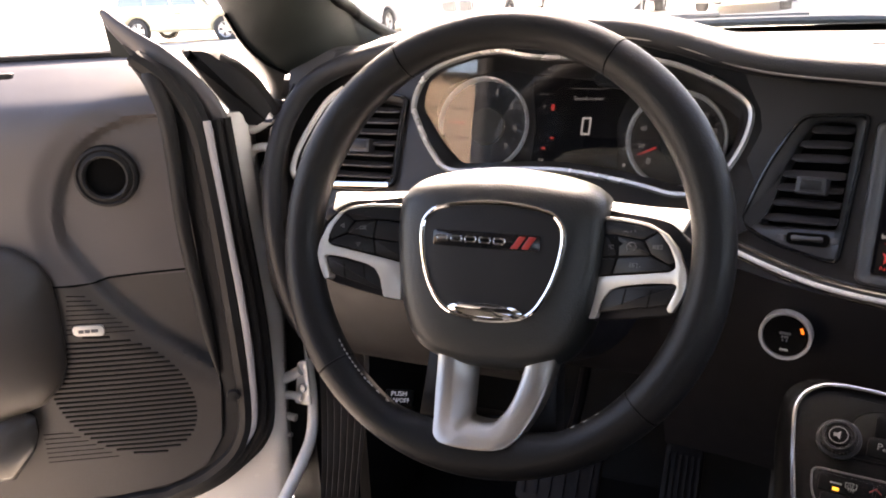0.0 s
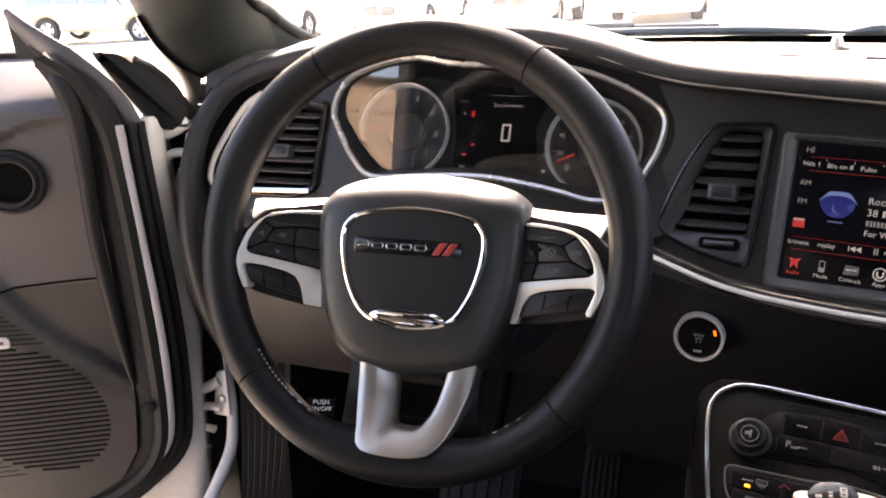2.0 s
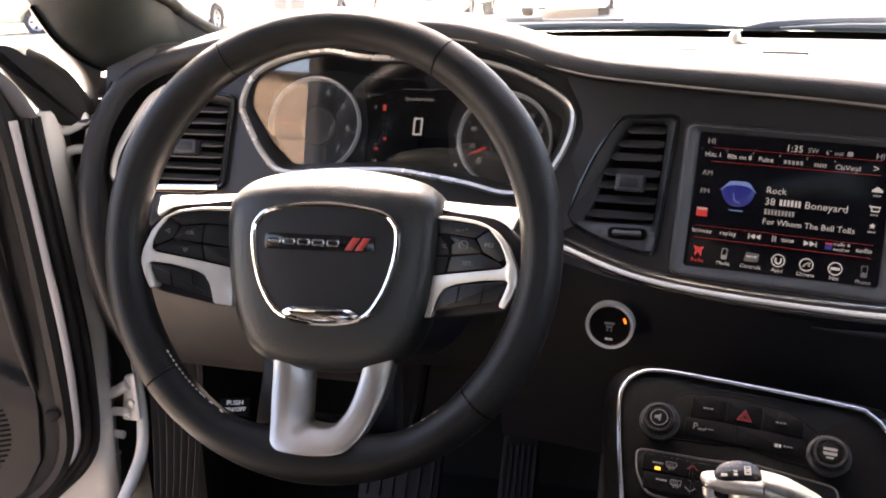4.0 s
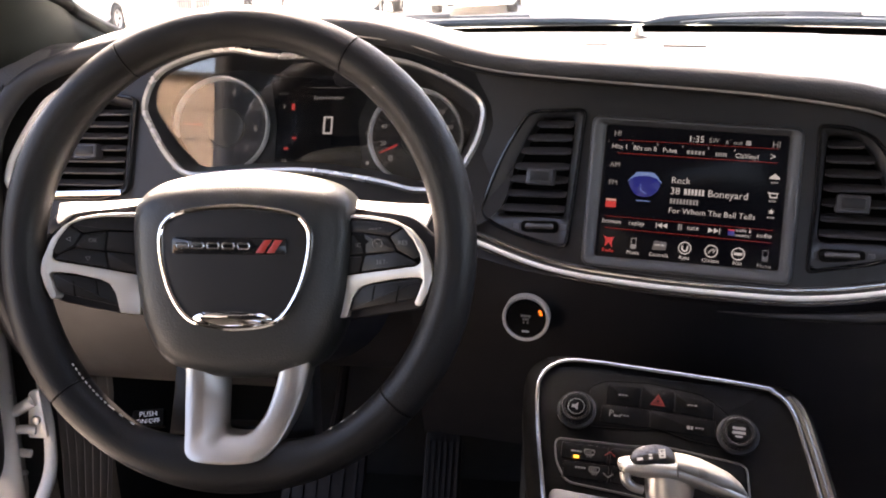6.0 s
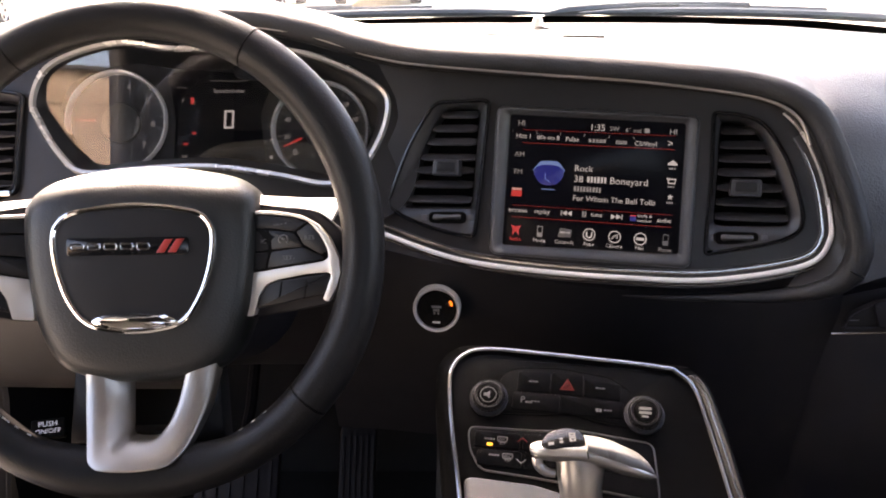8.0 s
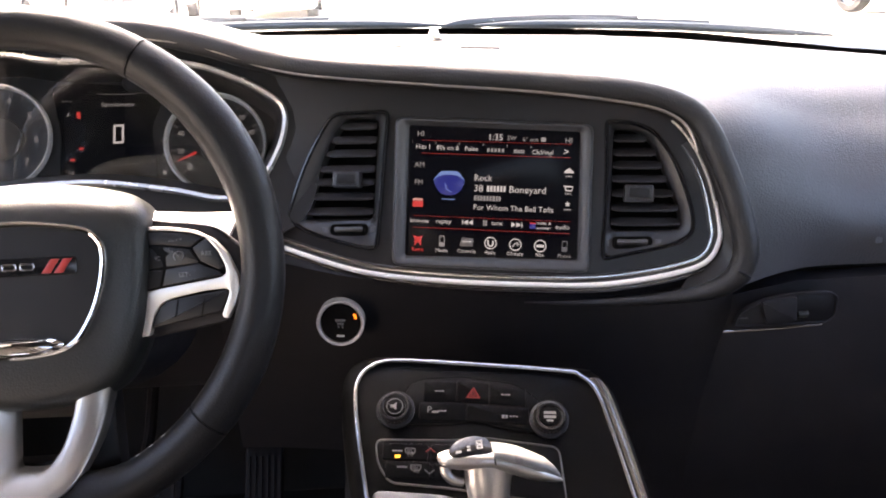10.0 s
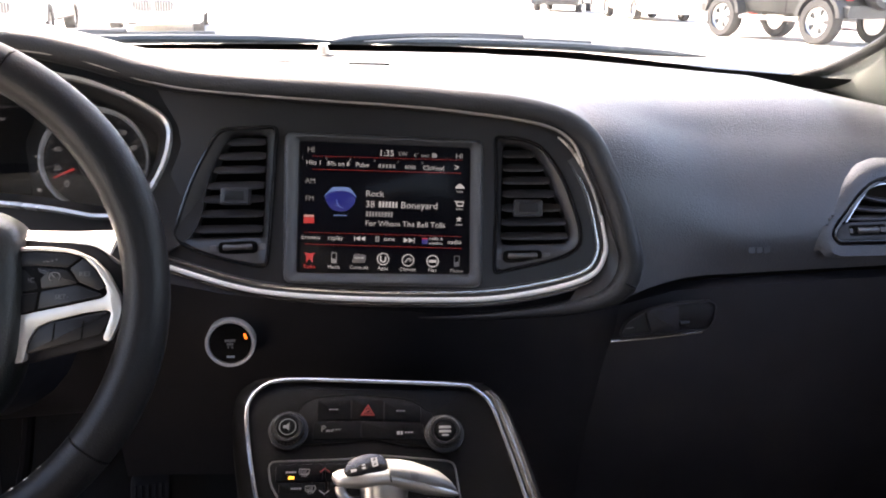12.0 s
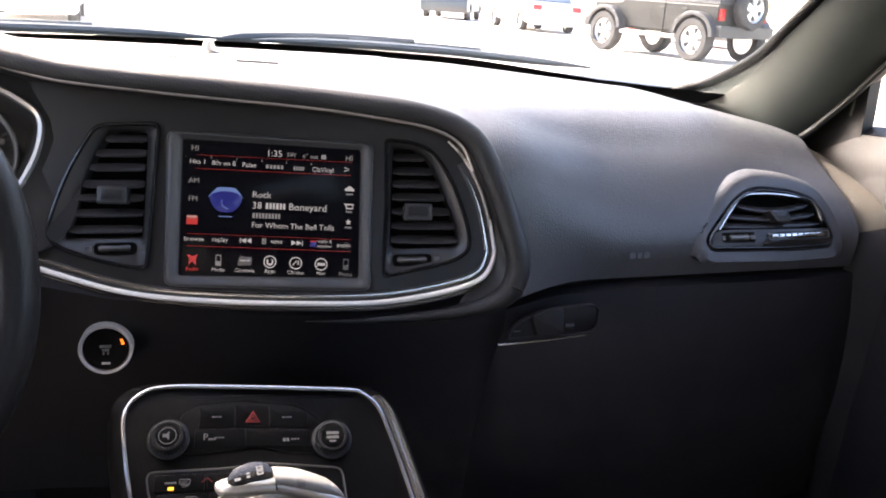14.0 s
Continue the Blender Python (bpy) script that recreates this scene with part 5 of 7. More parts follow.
for i, (x0, x1, y0, y1, slope) in enumerate(((-0.0530, -0.0265, -0.0105, 0.0068, 0.02), (-0.0258, 0.0000, -0.0105, 0.0085, -0.06), (0.0007, 0.0300, -0.0110, 0.0045, -0.11), (-0.0560, -0.0180, -0.0265, -0.0115, 0.0), (-0.0172, 0.0320, -0.0265, -0.0118, -0.05))):
    cx, cy = (x0 + x1) / 2, (y0 + y1) / 2
    b = part("button", slab(rounded([(x0, y0), (x1, y0 + slope * (x1 - x0) * 0.6), (x1, y1 + slope * (x1 - x0)), (x0, y1)], 0.002), 0.0, 0.0018, 0.0004), KEY, sw)
    if i == 1:
        tri = [Vector((-0.0186, -0.0070)), Vector((-0.0070, -0.0072)), Vector((-0.0126, 0.0026))]
        c = sum(tri, Vector((0, 0))) / 3
        part("hazard_triangle", frame_ring(tri, [c + (q - c) * 0.66 for q in tri], 0.0022, 0.0027, 0.0001), DIMRED, b, "dim red hazard triangle")
        inner_tri = [c + (q - c) * 0.45 for q in tri]
        part("hazard_triangle", frame_ring(inner_tri, [c + (q - c) * 0.6 for q in inner_tri], 0.0022, 0.0027, 0.0001), DIMRED, b)
    elif i == 3:
        letters("P", 0.0076, -0.0478, -0.0182, 0.0026, KEYINK, b, "button_text")
        bars([0.0014, 0.0014, 0.0014], 0.0016, -0.0430, -0.0198, 0.0027, KEYINK, b, gap=0.0005)
        bars([0.0018, 0.0018, 0.0018], 0.0012, -0.0375, -0.0188, 0.0027, GREYINK, b, gap=0.0006)
    elif i == 4:
        bars([0.0024, 0.0016], 0.0028, 0.0128, -0.0222, 0.0027, KEYINK, b, gap=0.0006)
        bars([0.0018, 0.0018, 0.0016], 0.0012, 0.0200, -0.0218, 0.0027, GREYINK, b, gap=0.0006)
    else:
        bars([0.0022, 0.0016, 0.0022], 0.0012, -0.0401 if i == 0 else 0.0136, -0.0018 if i == 0 else -0.0036, 0.0027, KEYINK, b, gap=0.0006)
cl = thing("climate_buttons", CON, "black climate button plate with one amber light", "switches")
co = rounded([(-0.0890, -0.0440), (-0.030, -0.0430), (-0.004, -0.0400), (0.055, -0.046), (0.060, -0.090), (-0.030, -0.0800), (-0.076, -0.0770), (-0.086, -0.062)], 0.006, 4)
part("plate", slab(co, -0.003, 0.0012, 0.0008), KEY, cl)
part("plate_rim", frame_ring(inset(co, -0.0012), inset(co, 0.0004), -0.002, 0.0014, 0.0005), BEZELMAT, cl, "thin satin rim")
for x0, x1, y0, y1 in ((-0.083, -0.047, -0.0595, -0.0465), (-0.080, -0.045, -0.074, -0.061), (-0.045, -0.028, -0.0595, -0.0465), (-0.043, -0.028, -0.074, -0.061)):
    part("button", slab(rounded([(x0, y0), (x1, y0), (x1, y1), (x0, y1)], 0.002), 0.0, 0.0024, 0.0006), KEY, cl)
bars([0.0018, 0.0016, 0.0018, 0.0016], 0.0013, -0.0712, -0.0528, 0.0028, KEYINK, cl, gap=0.0004)
bars([0.0018, 0.0016, 0.0018, 0.0016], 0.0013, -0.0668, -0.0655, 0.0028, KEYINK, cl, gap=0.0004)
bars([0.0042], 0.0024, -0.0708, -0.0572, 0.0030, LIT_AMBER, cl, "amber_light")
for x, y in ((-0.0612, -0.0530), (-0.0560, -0.0662)):
    o = rounded([(x - 0.0036, y - 0.0018), (x + 0.0036, y - 0.0018), (x + 0.0044, y + 0.0028), (x - 0.0044, y + 0.0028)], 0.0016, 4)
    part("defrost_icon", frame_ring(o, inset(o, 0.0005), 0.002, 0.0028, 0.0001), KEYINK, cl)
    for dx in (-0.0016, 0.0, 0.0016):
        part("defrost_wave", tube(spline([(x + dx, y - 0.0036, 0.0027), (x + dx + 0.0006, y - 0.0018, 0.0027), (x + dx - 0.0006, y + 0.0002, 0.0027), (x + dx, y + 0.0016, 0.0027)], 3), 0.00022, n=4), KEYINK, cl)
for y, u, m2 in ((-0.0517, 1, DIMRED), (-0.0690, -1, GREYINK)):
    part("arrow_icon", tube([(-0.0490, y - 0.0016 * u, 0.0032), (-0.0452, y + 0.0014 * u, 0.0032), (-0.0414, y - 0.0016 * u, 0.0032)], 0.0005, n=5), m2, cl)

part("lever_bezel", slab(rounded(BEZEL, 0.008, 4), -0.006, 0.003, 0.002), BEZELMAT, con, "satin silver plate at the lever's foot")

# gear lever: satin body, grip inlay, black display cap
SH = plane_m((0.3275, -0.086, 0.727), 4, 22) @ pose(0, 0, 0, 0, 0, 7) @ Matrix.Scale(0.78, 4)
shift = thing("gear_lever", SH, "satin silver gear lever with a grey leather grip inlay", "gear lever")


def lever_loft(secs, n=24):
    """Oval sections along the lever: (along, top, foot, half depth)."""
    return loft([[Vector((x, (a + b) / 2 + (a - b) / 2 * math.sin(t), w * math.cos(t))) for t in (2 * math.pi * j / n for j in range(n))] for x, a, b, w in secs], True, True, True)


part("body", lever_loft([(-0.0430, 0.0212, 0.0188, 0.002), (-0.0415, 0.0244, 0.0150, 0.008), (-0.036, 0.0258, 0.0108, 0.0130), (-0.025, 0.0262, 0.0078, 0.0160), (-0.010, 0.0255, 0.0056, 0.0180), (0.007, 0.0240, 0.0032, 0.0190), (0.020, 0.0195, -0.0022, 0.0185), (0.036, 0.0120, -0.0092, 0.0170), (0.050, 0.0030, -0.0132, 0.0130), (0.060, -0.0060, -0.0157, 0.0090), (0.066, -0.0125, -0.0157, 0.003)]), LEVER, shift)
part("grip_inlay", lever_loft([(0.0062, 0.0255, 0.0130, 0.0186), (0.0072, 0.0272, 0.0120, 0.0202), (0.018, 0.0250, 0.0066, 0.0204), (0.029, 0.0212, 0.0012, 0.0194), (0.042, 0.0142, -0.0050, 0.0170), (0.0523, 0.0080, -0.0080, 0.0136), (0.060, -0.0003, -0.0105, 0.0095), (0.0645, -0.0083, -0.0118, 0.004)]), material("grey_leather_inlay", (0.13, 0.13, 0.125), 0.30, grain=0.25, grain_scale=600), shift, "grey leather grip inlay")
part("grip_line", tube([(0.0068, 0.0268 - 0.0158 * k / 8, 0.0020 + 0.0188 * math.sin(math.pi / 2 * k / 8)) for k in range(9)], 0.0007, n=6), BLACKGAP, shift, "dark gap before the grip")
CAPM = pose(0, 0.0240, 0.0075, -40, 0, 0)
cap_o = [Vector(q) for q in spline([(-0.0330, -0.001), (-0.0265, 0.0090), (-0.0120, 0.0130), (0.0015, 0.0100), (0.0066, 0.0020), (0.0055, -0.0065), (-0.010, -0.0080), (-0.027, -0.0075)], 5, True)]
part("display_cap", moved(dome(cap_o, [(1.0, -0.010), (1.0, 0.0010), (0.93, 0.0036), (0.6, 0.0052), (0.05, 0.0056)]), CAPM), GLOSS, shift, "black display cap")
for x0, x1, y0, y1 in ((-0.0262, -0.0212, -0.0038, -0.0014), (-0.0160, -0.0130, -0.0030, -0.0010), (-0.0160, -0.0130, 0.0002, 0.0018)):
    part("gear_mark", moved(box(x0, x1, y0, y1, 0.0030, 0.0058), CAPM), LIT_WHITE, shift, smooth=False)
for y0 in (-0.0024, 0.0020):
    o = rounded([(-0.0072, y0), (-0.0018, y0), (-0.0018, y0 + 0.0040), (-0.0072, y0 + 0.0040)], 0.0008, 3)
    part("gear_mark", moved(frame_ring(o, inset(o, 0.0013), 0.0030, 0.0060, 0.0001), CAPM), LIT_WHITE, shift)
part("neck", loft([[Vector((cx + hw * math.cos(a), y, z + w * math.sin(a))) for a in (2 * math.pi * j / 20 for j in range(20))] for cx, y, hw, z, w in ((0.0, 0.012, 0.020, 0.0, 0.015), (0.0003, -0.004, 0.0213, -0.001, 0.016), (-0.0012, -0.0215, 0.0187, -0.006, 0.016), (0.0, -0.060, 0.0185, -0.016, 0.017), (0.004, -0.130, 0.019, -0.030, 0.018))], True, True, True), LEVER, shift)
part("trigger", tube(spline([(-0.0370, 0.0130, 0.006), (-0.0365, 0.0060, 0.006), (-0.0310, 0.0000, 0.005), (-0.0230, -0.0030, 0.003)], 6), lambda s: 0.0048 - 0.001 * s, n=10), LEVER, shift, "silver release trigger")

# ---- open door ----
DM = Matrix(((0.86, 0, 0.51, -0.40), (0.51, 0, -0.86, 0.12), (0, 1, 0, 0.80), (0, 0, 0, 1)))
coupe = thing("coupe", pose(0.36, 0.2, 0.5), "white coupe car with its driver's door open", "car")
door = thing("door", pose(0.36, 0.2, 0.5).inverted() @ DM, "open door with grey plastic panel and speaker grille", "")
door.parent = coupe
# trim panel: outline in the door's plane (x towards the hinge, y up)
EDGE = [(-0.345, -0.30), (-0.330, -0.14), (-0.318, -0.06), (-0.298, -0.02), (-0.262, 0.002), (-0.20, 0.008), (-0.05, 0.005), (0.13, 0.0), (0.160, -0.008), (0.180, -0.022), (0.194, -0.045), (0.205, -0.060)]


def edge_x(y):
    for (a, xa), (b, xb) in zip(EDGE, EDGE[1:]):
        if a <= y <= b:
            return xa + (xb - xa) * (y - a) / (b - a)
    return EDGE[0][1] if y < EDGE[0][0] else EDGE[-1][1]


RECESS = [Vector(q) for q in spline([(-0.010, 0.134), (-0.040, 0.135), (-0.073, 0.128), (-0.104, 0.112), (-0.127, 0.089), (-0.1405, 0.065), (-0.1496, 0.0375), (-0.152, 0.012), (-0.146, -0.014), (-0.1206, -0.056), (-0.0741, -0.1147), (-0.0042, -0.169)], 4)] + [Vector((0.06, -0.20)), Vector((0.06, 0.134))]


def depth_in(x, y):
    """How far a point lies inside the recess (outside: minus)."""
    best, inside = 9.0, False
    for a, b in zip(RECESS, RECESS[1:] + RECESS[:1]):
        e = b - a
        t = max(0.0, min(1.0, ((x - a.x) * e.x + (y - a.y) * e.y) / e.length_squared))
        best = min(best, math.hypot(x - a.x - e.x * t, y - a.y - e.y * t))
        if (a.y > y) != (b.y > y) and x < a.x + (y - a.y) / (b.y - a.y) * e.x:
            inside = not inside
    return best if inside else -best


SHOULDER = spline([(-0.345, -0.030), (-0.338, -0.006), (-0.325, 0.0), (-0.20, 0.0), (0.0, 0.0), (0.09, 0.0), (0.122, -0.003), (0.138, -0.009), (0.149, -0.020), (0.158, -0.035), (0.167, -0.051), (0.176, -0.068), (0.184, -0.084), (0.190, -0.098), (0.1905, -0.110)], 2)


def shoulder(y):
    for a, b in zip(SHOULDER, SHOULDER[1:]):
        if a.x <= y <= b.x:
            return a.y + (b.y - a.y) * (y - a.x) / max(1e-9, b.x - a.x)
    return -0.11


YS = [-0.345, -0.342, -0.338, -0.332] + [-0.325 + 0.00515 * k for k in range(100)] + [0.1905]
rows = []
for y in YS:
    xr = edge_x(y)
    row = []
    for j in range(76):
        k = j / 75
        x = xr - 0.215 * k if k <= 0.88 else xr - 0.1892 - (0.4308 + xr + 0.0) * ((k - 0.88) / 0.12) ** 1.5
        s = depth_in(x, y)
        row.append(Vector((x, y, shoulder(y) - 0.005 * ease((s + 0.026) / 0.026) - 0.013 * ease(s / 0.009) - 0.02 * (j == 0))))
    rows.append(row)
# Rows above the cut take the lighter grey that imitates sunlight.
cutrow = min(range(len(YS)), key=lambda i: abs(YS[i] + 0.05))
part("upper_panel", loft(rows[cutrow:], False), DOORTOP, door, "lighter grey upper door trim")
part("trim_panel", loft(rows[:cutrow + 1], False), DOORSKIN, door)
HX, HY = -0.0885, 0.0675
OUTLET = Matrix.Translation((HX, HY, -0.0165))
out = part("round_outlet", moved(lathe([(0.0350, -0.003), (0.0340, 0.0050), (0.0310, 0.0065), (0.0290, 0.0045), (0.0275, 0.0060), (0.0245, 0.0085), (0.0222, 0.0070), (0.0215, 0.0), (0.0215, -0.02)], 40, False), OUTLET), RUBBER, door, "round dark outlet with a stepped rim")
# Shallow black disc imitates the shade of a deep hole.
part("outlet_well", moved(lathe([(0.0001, -0.004), (0.0219, -0.004), (0.0219, 0.0), (0.0001, 0.0)], 32), OUTLET), DARK, door, "black disc standing in for the outlet's shaded hollow")
# lower field: speaker grille slats
part("seam", tube([(-0.30, -0.0435, 0.0004), (-0.20, -0.046, 0.0004), (-0.172, -0.0513, 0.0004), (-0.140, -0.0530, -0.001), (-0.1206, -0.0530, -0.007), (-0.105, -0.051, -0.0175), (-0.06, -0.049, -0.0178), (-0.014, -0.048, -0.0178)], 0.0013, n=5), DARK, door)
# Slots are dark bars; the shade between slats is in their colour.
SLOT = material("grille_slot_black", (0.014, 0.013, 0.012), 0.8, spec=0.1)
gc = Vector((-0.106, -0.195))
for i in range(27):
    y = -0.117 - 0.0062 * i
    k = (y - gc.y) / 0.079
    w = 0.078 * math.sqrt(max(0.0, 1 - k * k)) ** 0.9
    if w < 0.012:
        continue
    sh = -0.02 * k
    part("grille_slot", tube([(gc.x - w + sh, y + 0.0014, 0.0003), (gc.x + sh, y, 0.0006), (gc.x + w + sh, y - 0.0008, 0.0003)], 0.0015, n=6), SLOT, door, smooth=False)
for i in range(9):
    y = -0.064 - 0.0058 * i
    part("fine_slot", tube([(-0.150 - 0.001 * i, y, 0.0003), (-0.150 + 0.020 + 0.006 * i, y - 0.002, 0.0003)], 0.0006, n=5), SLOT, door, smooth=False)
for i in range(7):
    y = -0.235 - 0.0062 * i
    part("fine_slot", tube([(-0.205, y, 0.0003), (-0.172 + 0.008 * i, y - 0.001, 0.0003)], 0.0006, n=5), SLOT, door, smooth=False)
bo = rounded([(-0.1495, -0.1125), (-0.1145, -0.1145), (-0.1145, -0.1010), (-0.1495, -0.0995)], 0.0065, 5)
part("speaker_badge", slab(bo, -0.001, 0.0034, 0.001), SATIN, door, "small silver oval speaker badge")
bars([0.006, 0.006, 0.008], 0.0042, -0.132, -0.1070, 0.0038, GREYINK, door)
# armrest shoulder on the far side of the panel
part("armrest", loft([[Vector((x, cy + h * math.sin(a), max(-0.01, 0.004 + w * math.cos(a)))) for a in (2 * math.pi * j / 20 for j in range(20))] for x, cy, h, w in ((-0.160, -0.095, 0.030, 0.002), (-0.163, -0.095, 0.055, 0.010), (-0.172, -0.096, 0.075, 0.022), (-0.195, -0.098, 0.096, 0.038), (-0.25, -0.10, 0.112, 0.052), (-0.62, -0.11, 0.12, 0.07))], True, True, True), DOORSKIN, door)
part("pull_cup", loft([[Vector((x, cy + h * math.sin(a), max(-0.01, 0.012 + w * math.cos(a)))) for a in (2 * math.pi * j / 20 for j in range(20))] for x, cy, h, w in ((-0.205, -0.216, 0.012, 0.003), (-0.213, -0.222, 0.026, 0.012), (-0.240, -0.240, 0.042, 0.024), (-0.62, -0.26, 0.05, 0.04))], True, True, True), material("glossy_grey_plastic", (0.04, 0.038, 0.036), 0.25), door)
# door edge: seals and the white inner skin
edge = [(-0.62, -0.350, 0), (-0.14, -0.338, 0), (-0.06, -0.328, 0), (-0.010, -0.304, 0), (0.020, -0.268, 0), (0.030, -0.21, 0), (0.026, -0.05, 0), (0.020, 0.06, 0), (0.012, 0.125, 0), (-0.012, 0.170, 0), (-0.04, 0.195, 0)]
es = spline(edge, 6)
part("flange", tube([q + Vector((-0.004, 0, -0.007)) for q in es], lambda s: 0.022 * min(1.0, 0.12 + (1 - s) * 7), n=8, flat=0.2, normal=(0, 0, 1)), RUBBER, door, "dark plastic flange")
part("inner_seal", tube([q + Vector((0.002, 0, -0.004)) for q in es], 0.010, n=8), RUBBER, door, "black rubber door seal")
BEAD = spline([(-0.62, -0.372, 0), (-0.14, -0.350, 0), (-0.075, -0.334, 0), (-0.0325, -0.3165, 0), (-0.005, -0.297, 0), (0.0265, -0.270, 0), (0.0405, -0.236, 0), (0.0442, -0.1575, 0), (0.0424, -0.088, 0), (0.0373, -0.008, 0), (0.0322, 0.0735, 0), (0.0295, 0.124, 0)], 6)
part("pale_bead", tube(BEAD, 0.0046, n=10, flat=0.6, normal=(0, 0, 1)), PALEGREY, door, "pale grey lip along the seal")
for dx, dd, r in ((0.0095, -0.010, 0.0055), (0.0180, -0.018, 0.0060)):
    part("outer_seal", tube([q + Vector((dx, -dx * 0.9 * ease((-0.20 - q.y) / 0.10), dd)) for q in BEAD], r, n=8), RUBBER, door, "black rubber seal")
rows = []
for y, xr in ((0.126, 0.066), (0.122, 0.0690), (0.065, 0.0690), (0.003, 0.0705), (-0.067, 0.0790), (-0.12, 0.0830), (-0.14, 0.0830), (-0.21, 0.0785), (-0.264, 0.0750), (-0.30, 0.0735), (-0.34, 0.0725), (-0.38, 0.0700), (-0.40, 0.0600)):
    arc_pts = [(xr - 0.020 + 0.020 * math.sin(a), -0.054 + 0.020 * math.cos(a)) for a in (math.pi / 2 * k / 8 for k in range(9))]
    rows.append([Vector((x, y, d)) for x, d in [(-0.60, -0.030), (-0.02, -0.034), (0.030, -0.034)] + arc_pts + [(xr, -0.115), (-0.60, -0.115)]])
part("white_shell", loft(rows, True, True, True), WHITE, door, "white painted door shell with a rounded edge")
part("bolt", moved(lathe([(0.0001, 0), (0.008, 0), (0.007, 0.004), (0.0001, 0.005)], 16), Matrix.Translation((0.020, -0.205, 0.004))), RUBBER, door)
# window channel rising at the hinge side: mirror patch, seal and slim rail
PATCH = spline([(-0.0709, 0.2428, -0.034), (-0.0572, 0.2255, -0.030), (-0.0329, 0.2030, -0.026), (-0.0071, 0.1810, -0.022), (0.0171, 0.1572, -0.020), (0.0325, 0.1346, -0.020), (0.0400, 0.1150, -0.022)], 8)
part("mirror_patch", tube(PATCH, lambda s: 0.0035 + 0.0150 * min(1.0, s * 2.4) - 0.005 * s, n=16, flat=0.55, normal=(-0.35, -0.25, 1.0)), material("grey_patch_plastic", (0.085, 0.078, 0.080), 0.34, grain=0.15), door, "grey corner cover sweeping down by the mirror")
part("window_corner", slab(rounded([(-0.0750, 0.2420), (-0.0700, 0.1930), (-0.0300, 0.1900), (-0.0200, 0.1860), (-0.0500, 0.2200)], 0.003, 3), -0.060, -0.046, 0.002), PILLAR, door, "dark triangular window corner")
part("front_seal", tube(spline([(-0.050, 0.2080, -0.030), (-0.022, 0.1780, -0.022), (0.006, 0.1430, -0.016), (0.020, 0.1080, -0.014), (0.024, 0.06, -0.012)], 8), lambda s: 0.004 + 0.006 * min(1.0, s * 3), n=10), RUBBER, door)
part("channel_panel", slab(rounded([(-0.004, 0.150), (0.012, 0.128), (0.030, 0.115), (0.034, 0.060), (0.036, -0.03), (0.034, -0.24), (0.0, -0.24), (-0.004, 0.0)], 0.004, 3), -0.032, -0.016, 0.002), RUBBER, door, "flat dark panel beside the seal")
part("front_trim", tube(spline([(-0.028, 0.186, -0.010), (-0.020, 0.166, 0.000), (-0.012, 0.135, 0.004), (-0.010, 0.08, 0.004), (-0.010, 0.0, 0.002), (-0.002, -0.10, 0.000), (0.006, -0.18, -0.002)], 8), lambda s: min(0.0105 - 0.003 * s, 0.0025 + 0.07 * s, 0.0015 + 0.04 * (1 - s)), n=10), RUBBER, door, "raised vertical trim edge")
part("glass_seal", tube([(-0.62, 0.1945, -0.103), (-0.058, 0.1925, -0.103)], 0.004, n=6), RUBBER, door)
part("lock_button", slab(rounded([(-0.20, 0.180), (-0.162, 0.180), (-0.160, 0.186), (-0.20, 0.186)], 0.003), -0.004, 0.003, 0.001), RUBBER, door)

part("mirror_base", slab(rounded([(0.0, 0.200), (0.034, 0.198), (0.048, 0.186), (0.060, 0.180), (0.082, 0.160), (0.104, 0.120), (0.096, 0.100), (0.060, 0.110), (0.030, 0.150)], 0.012, 5), -0.085, -0.040, 0.012), RUBBER, door, "black rubber mirror base")

# ---- body round the door opening ----
body = coupe
SIDE_GREY = material("dark_end_plastic", (0.030, 0.026, 0.024), 0.5, grain=0.3, grain_scale=700)
BI = pose(0.36, 0.2, 0.5).inverted()


def bpart(name, bm, mat, label="", smooth=True):
    return part(name, moved(bm, BI), mat, body, label, smooth)


# White bodywork given black rubber, so its shadow is in the colour.
bpart("hinge_pillar", loft([[Vector((x, y, z)) for x, y in ((-0.40, 0.25), (-0.350, 0.245), (-0.345, 0.34), (-0.40, 0.36))] for z in (0.25, 0.40, 0.60, 0.80, 0.93)], True, True, True), RUBBER, "black hinge pillar")
bpart("opening_edge", tube(spline([(-0.345, 0.235, 0.80), (-0.340, 0.230, 0.66), (-0.337, 0.228, 0.616), (-0.336, 0.226, 0.585), (-0.333, 0.222, 0.555), (-0.328, 0.205, 0.512), (-0.324, 0.170, 0.488), (-0.325, 0.10, 0.450), (-0.335, 0.0, 0.41), (-0.35, -0.10, 0.37), (-0.35, -0.9, 0.36)], 6), lambda s: 0.0040 + 0.004 * min(1.0, s * 1.8), n=10), WHITE, "white door opening edge")
bpart("rocker", box(-0.46, -0.36, -1.0, 0.30, 0.16, 0.36, 0.01), WHITE, "white sill below the door")
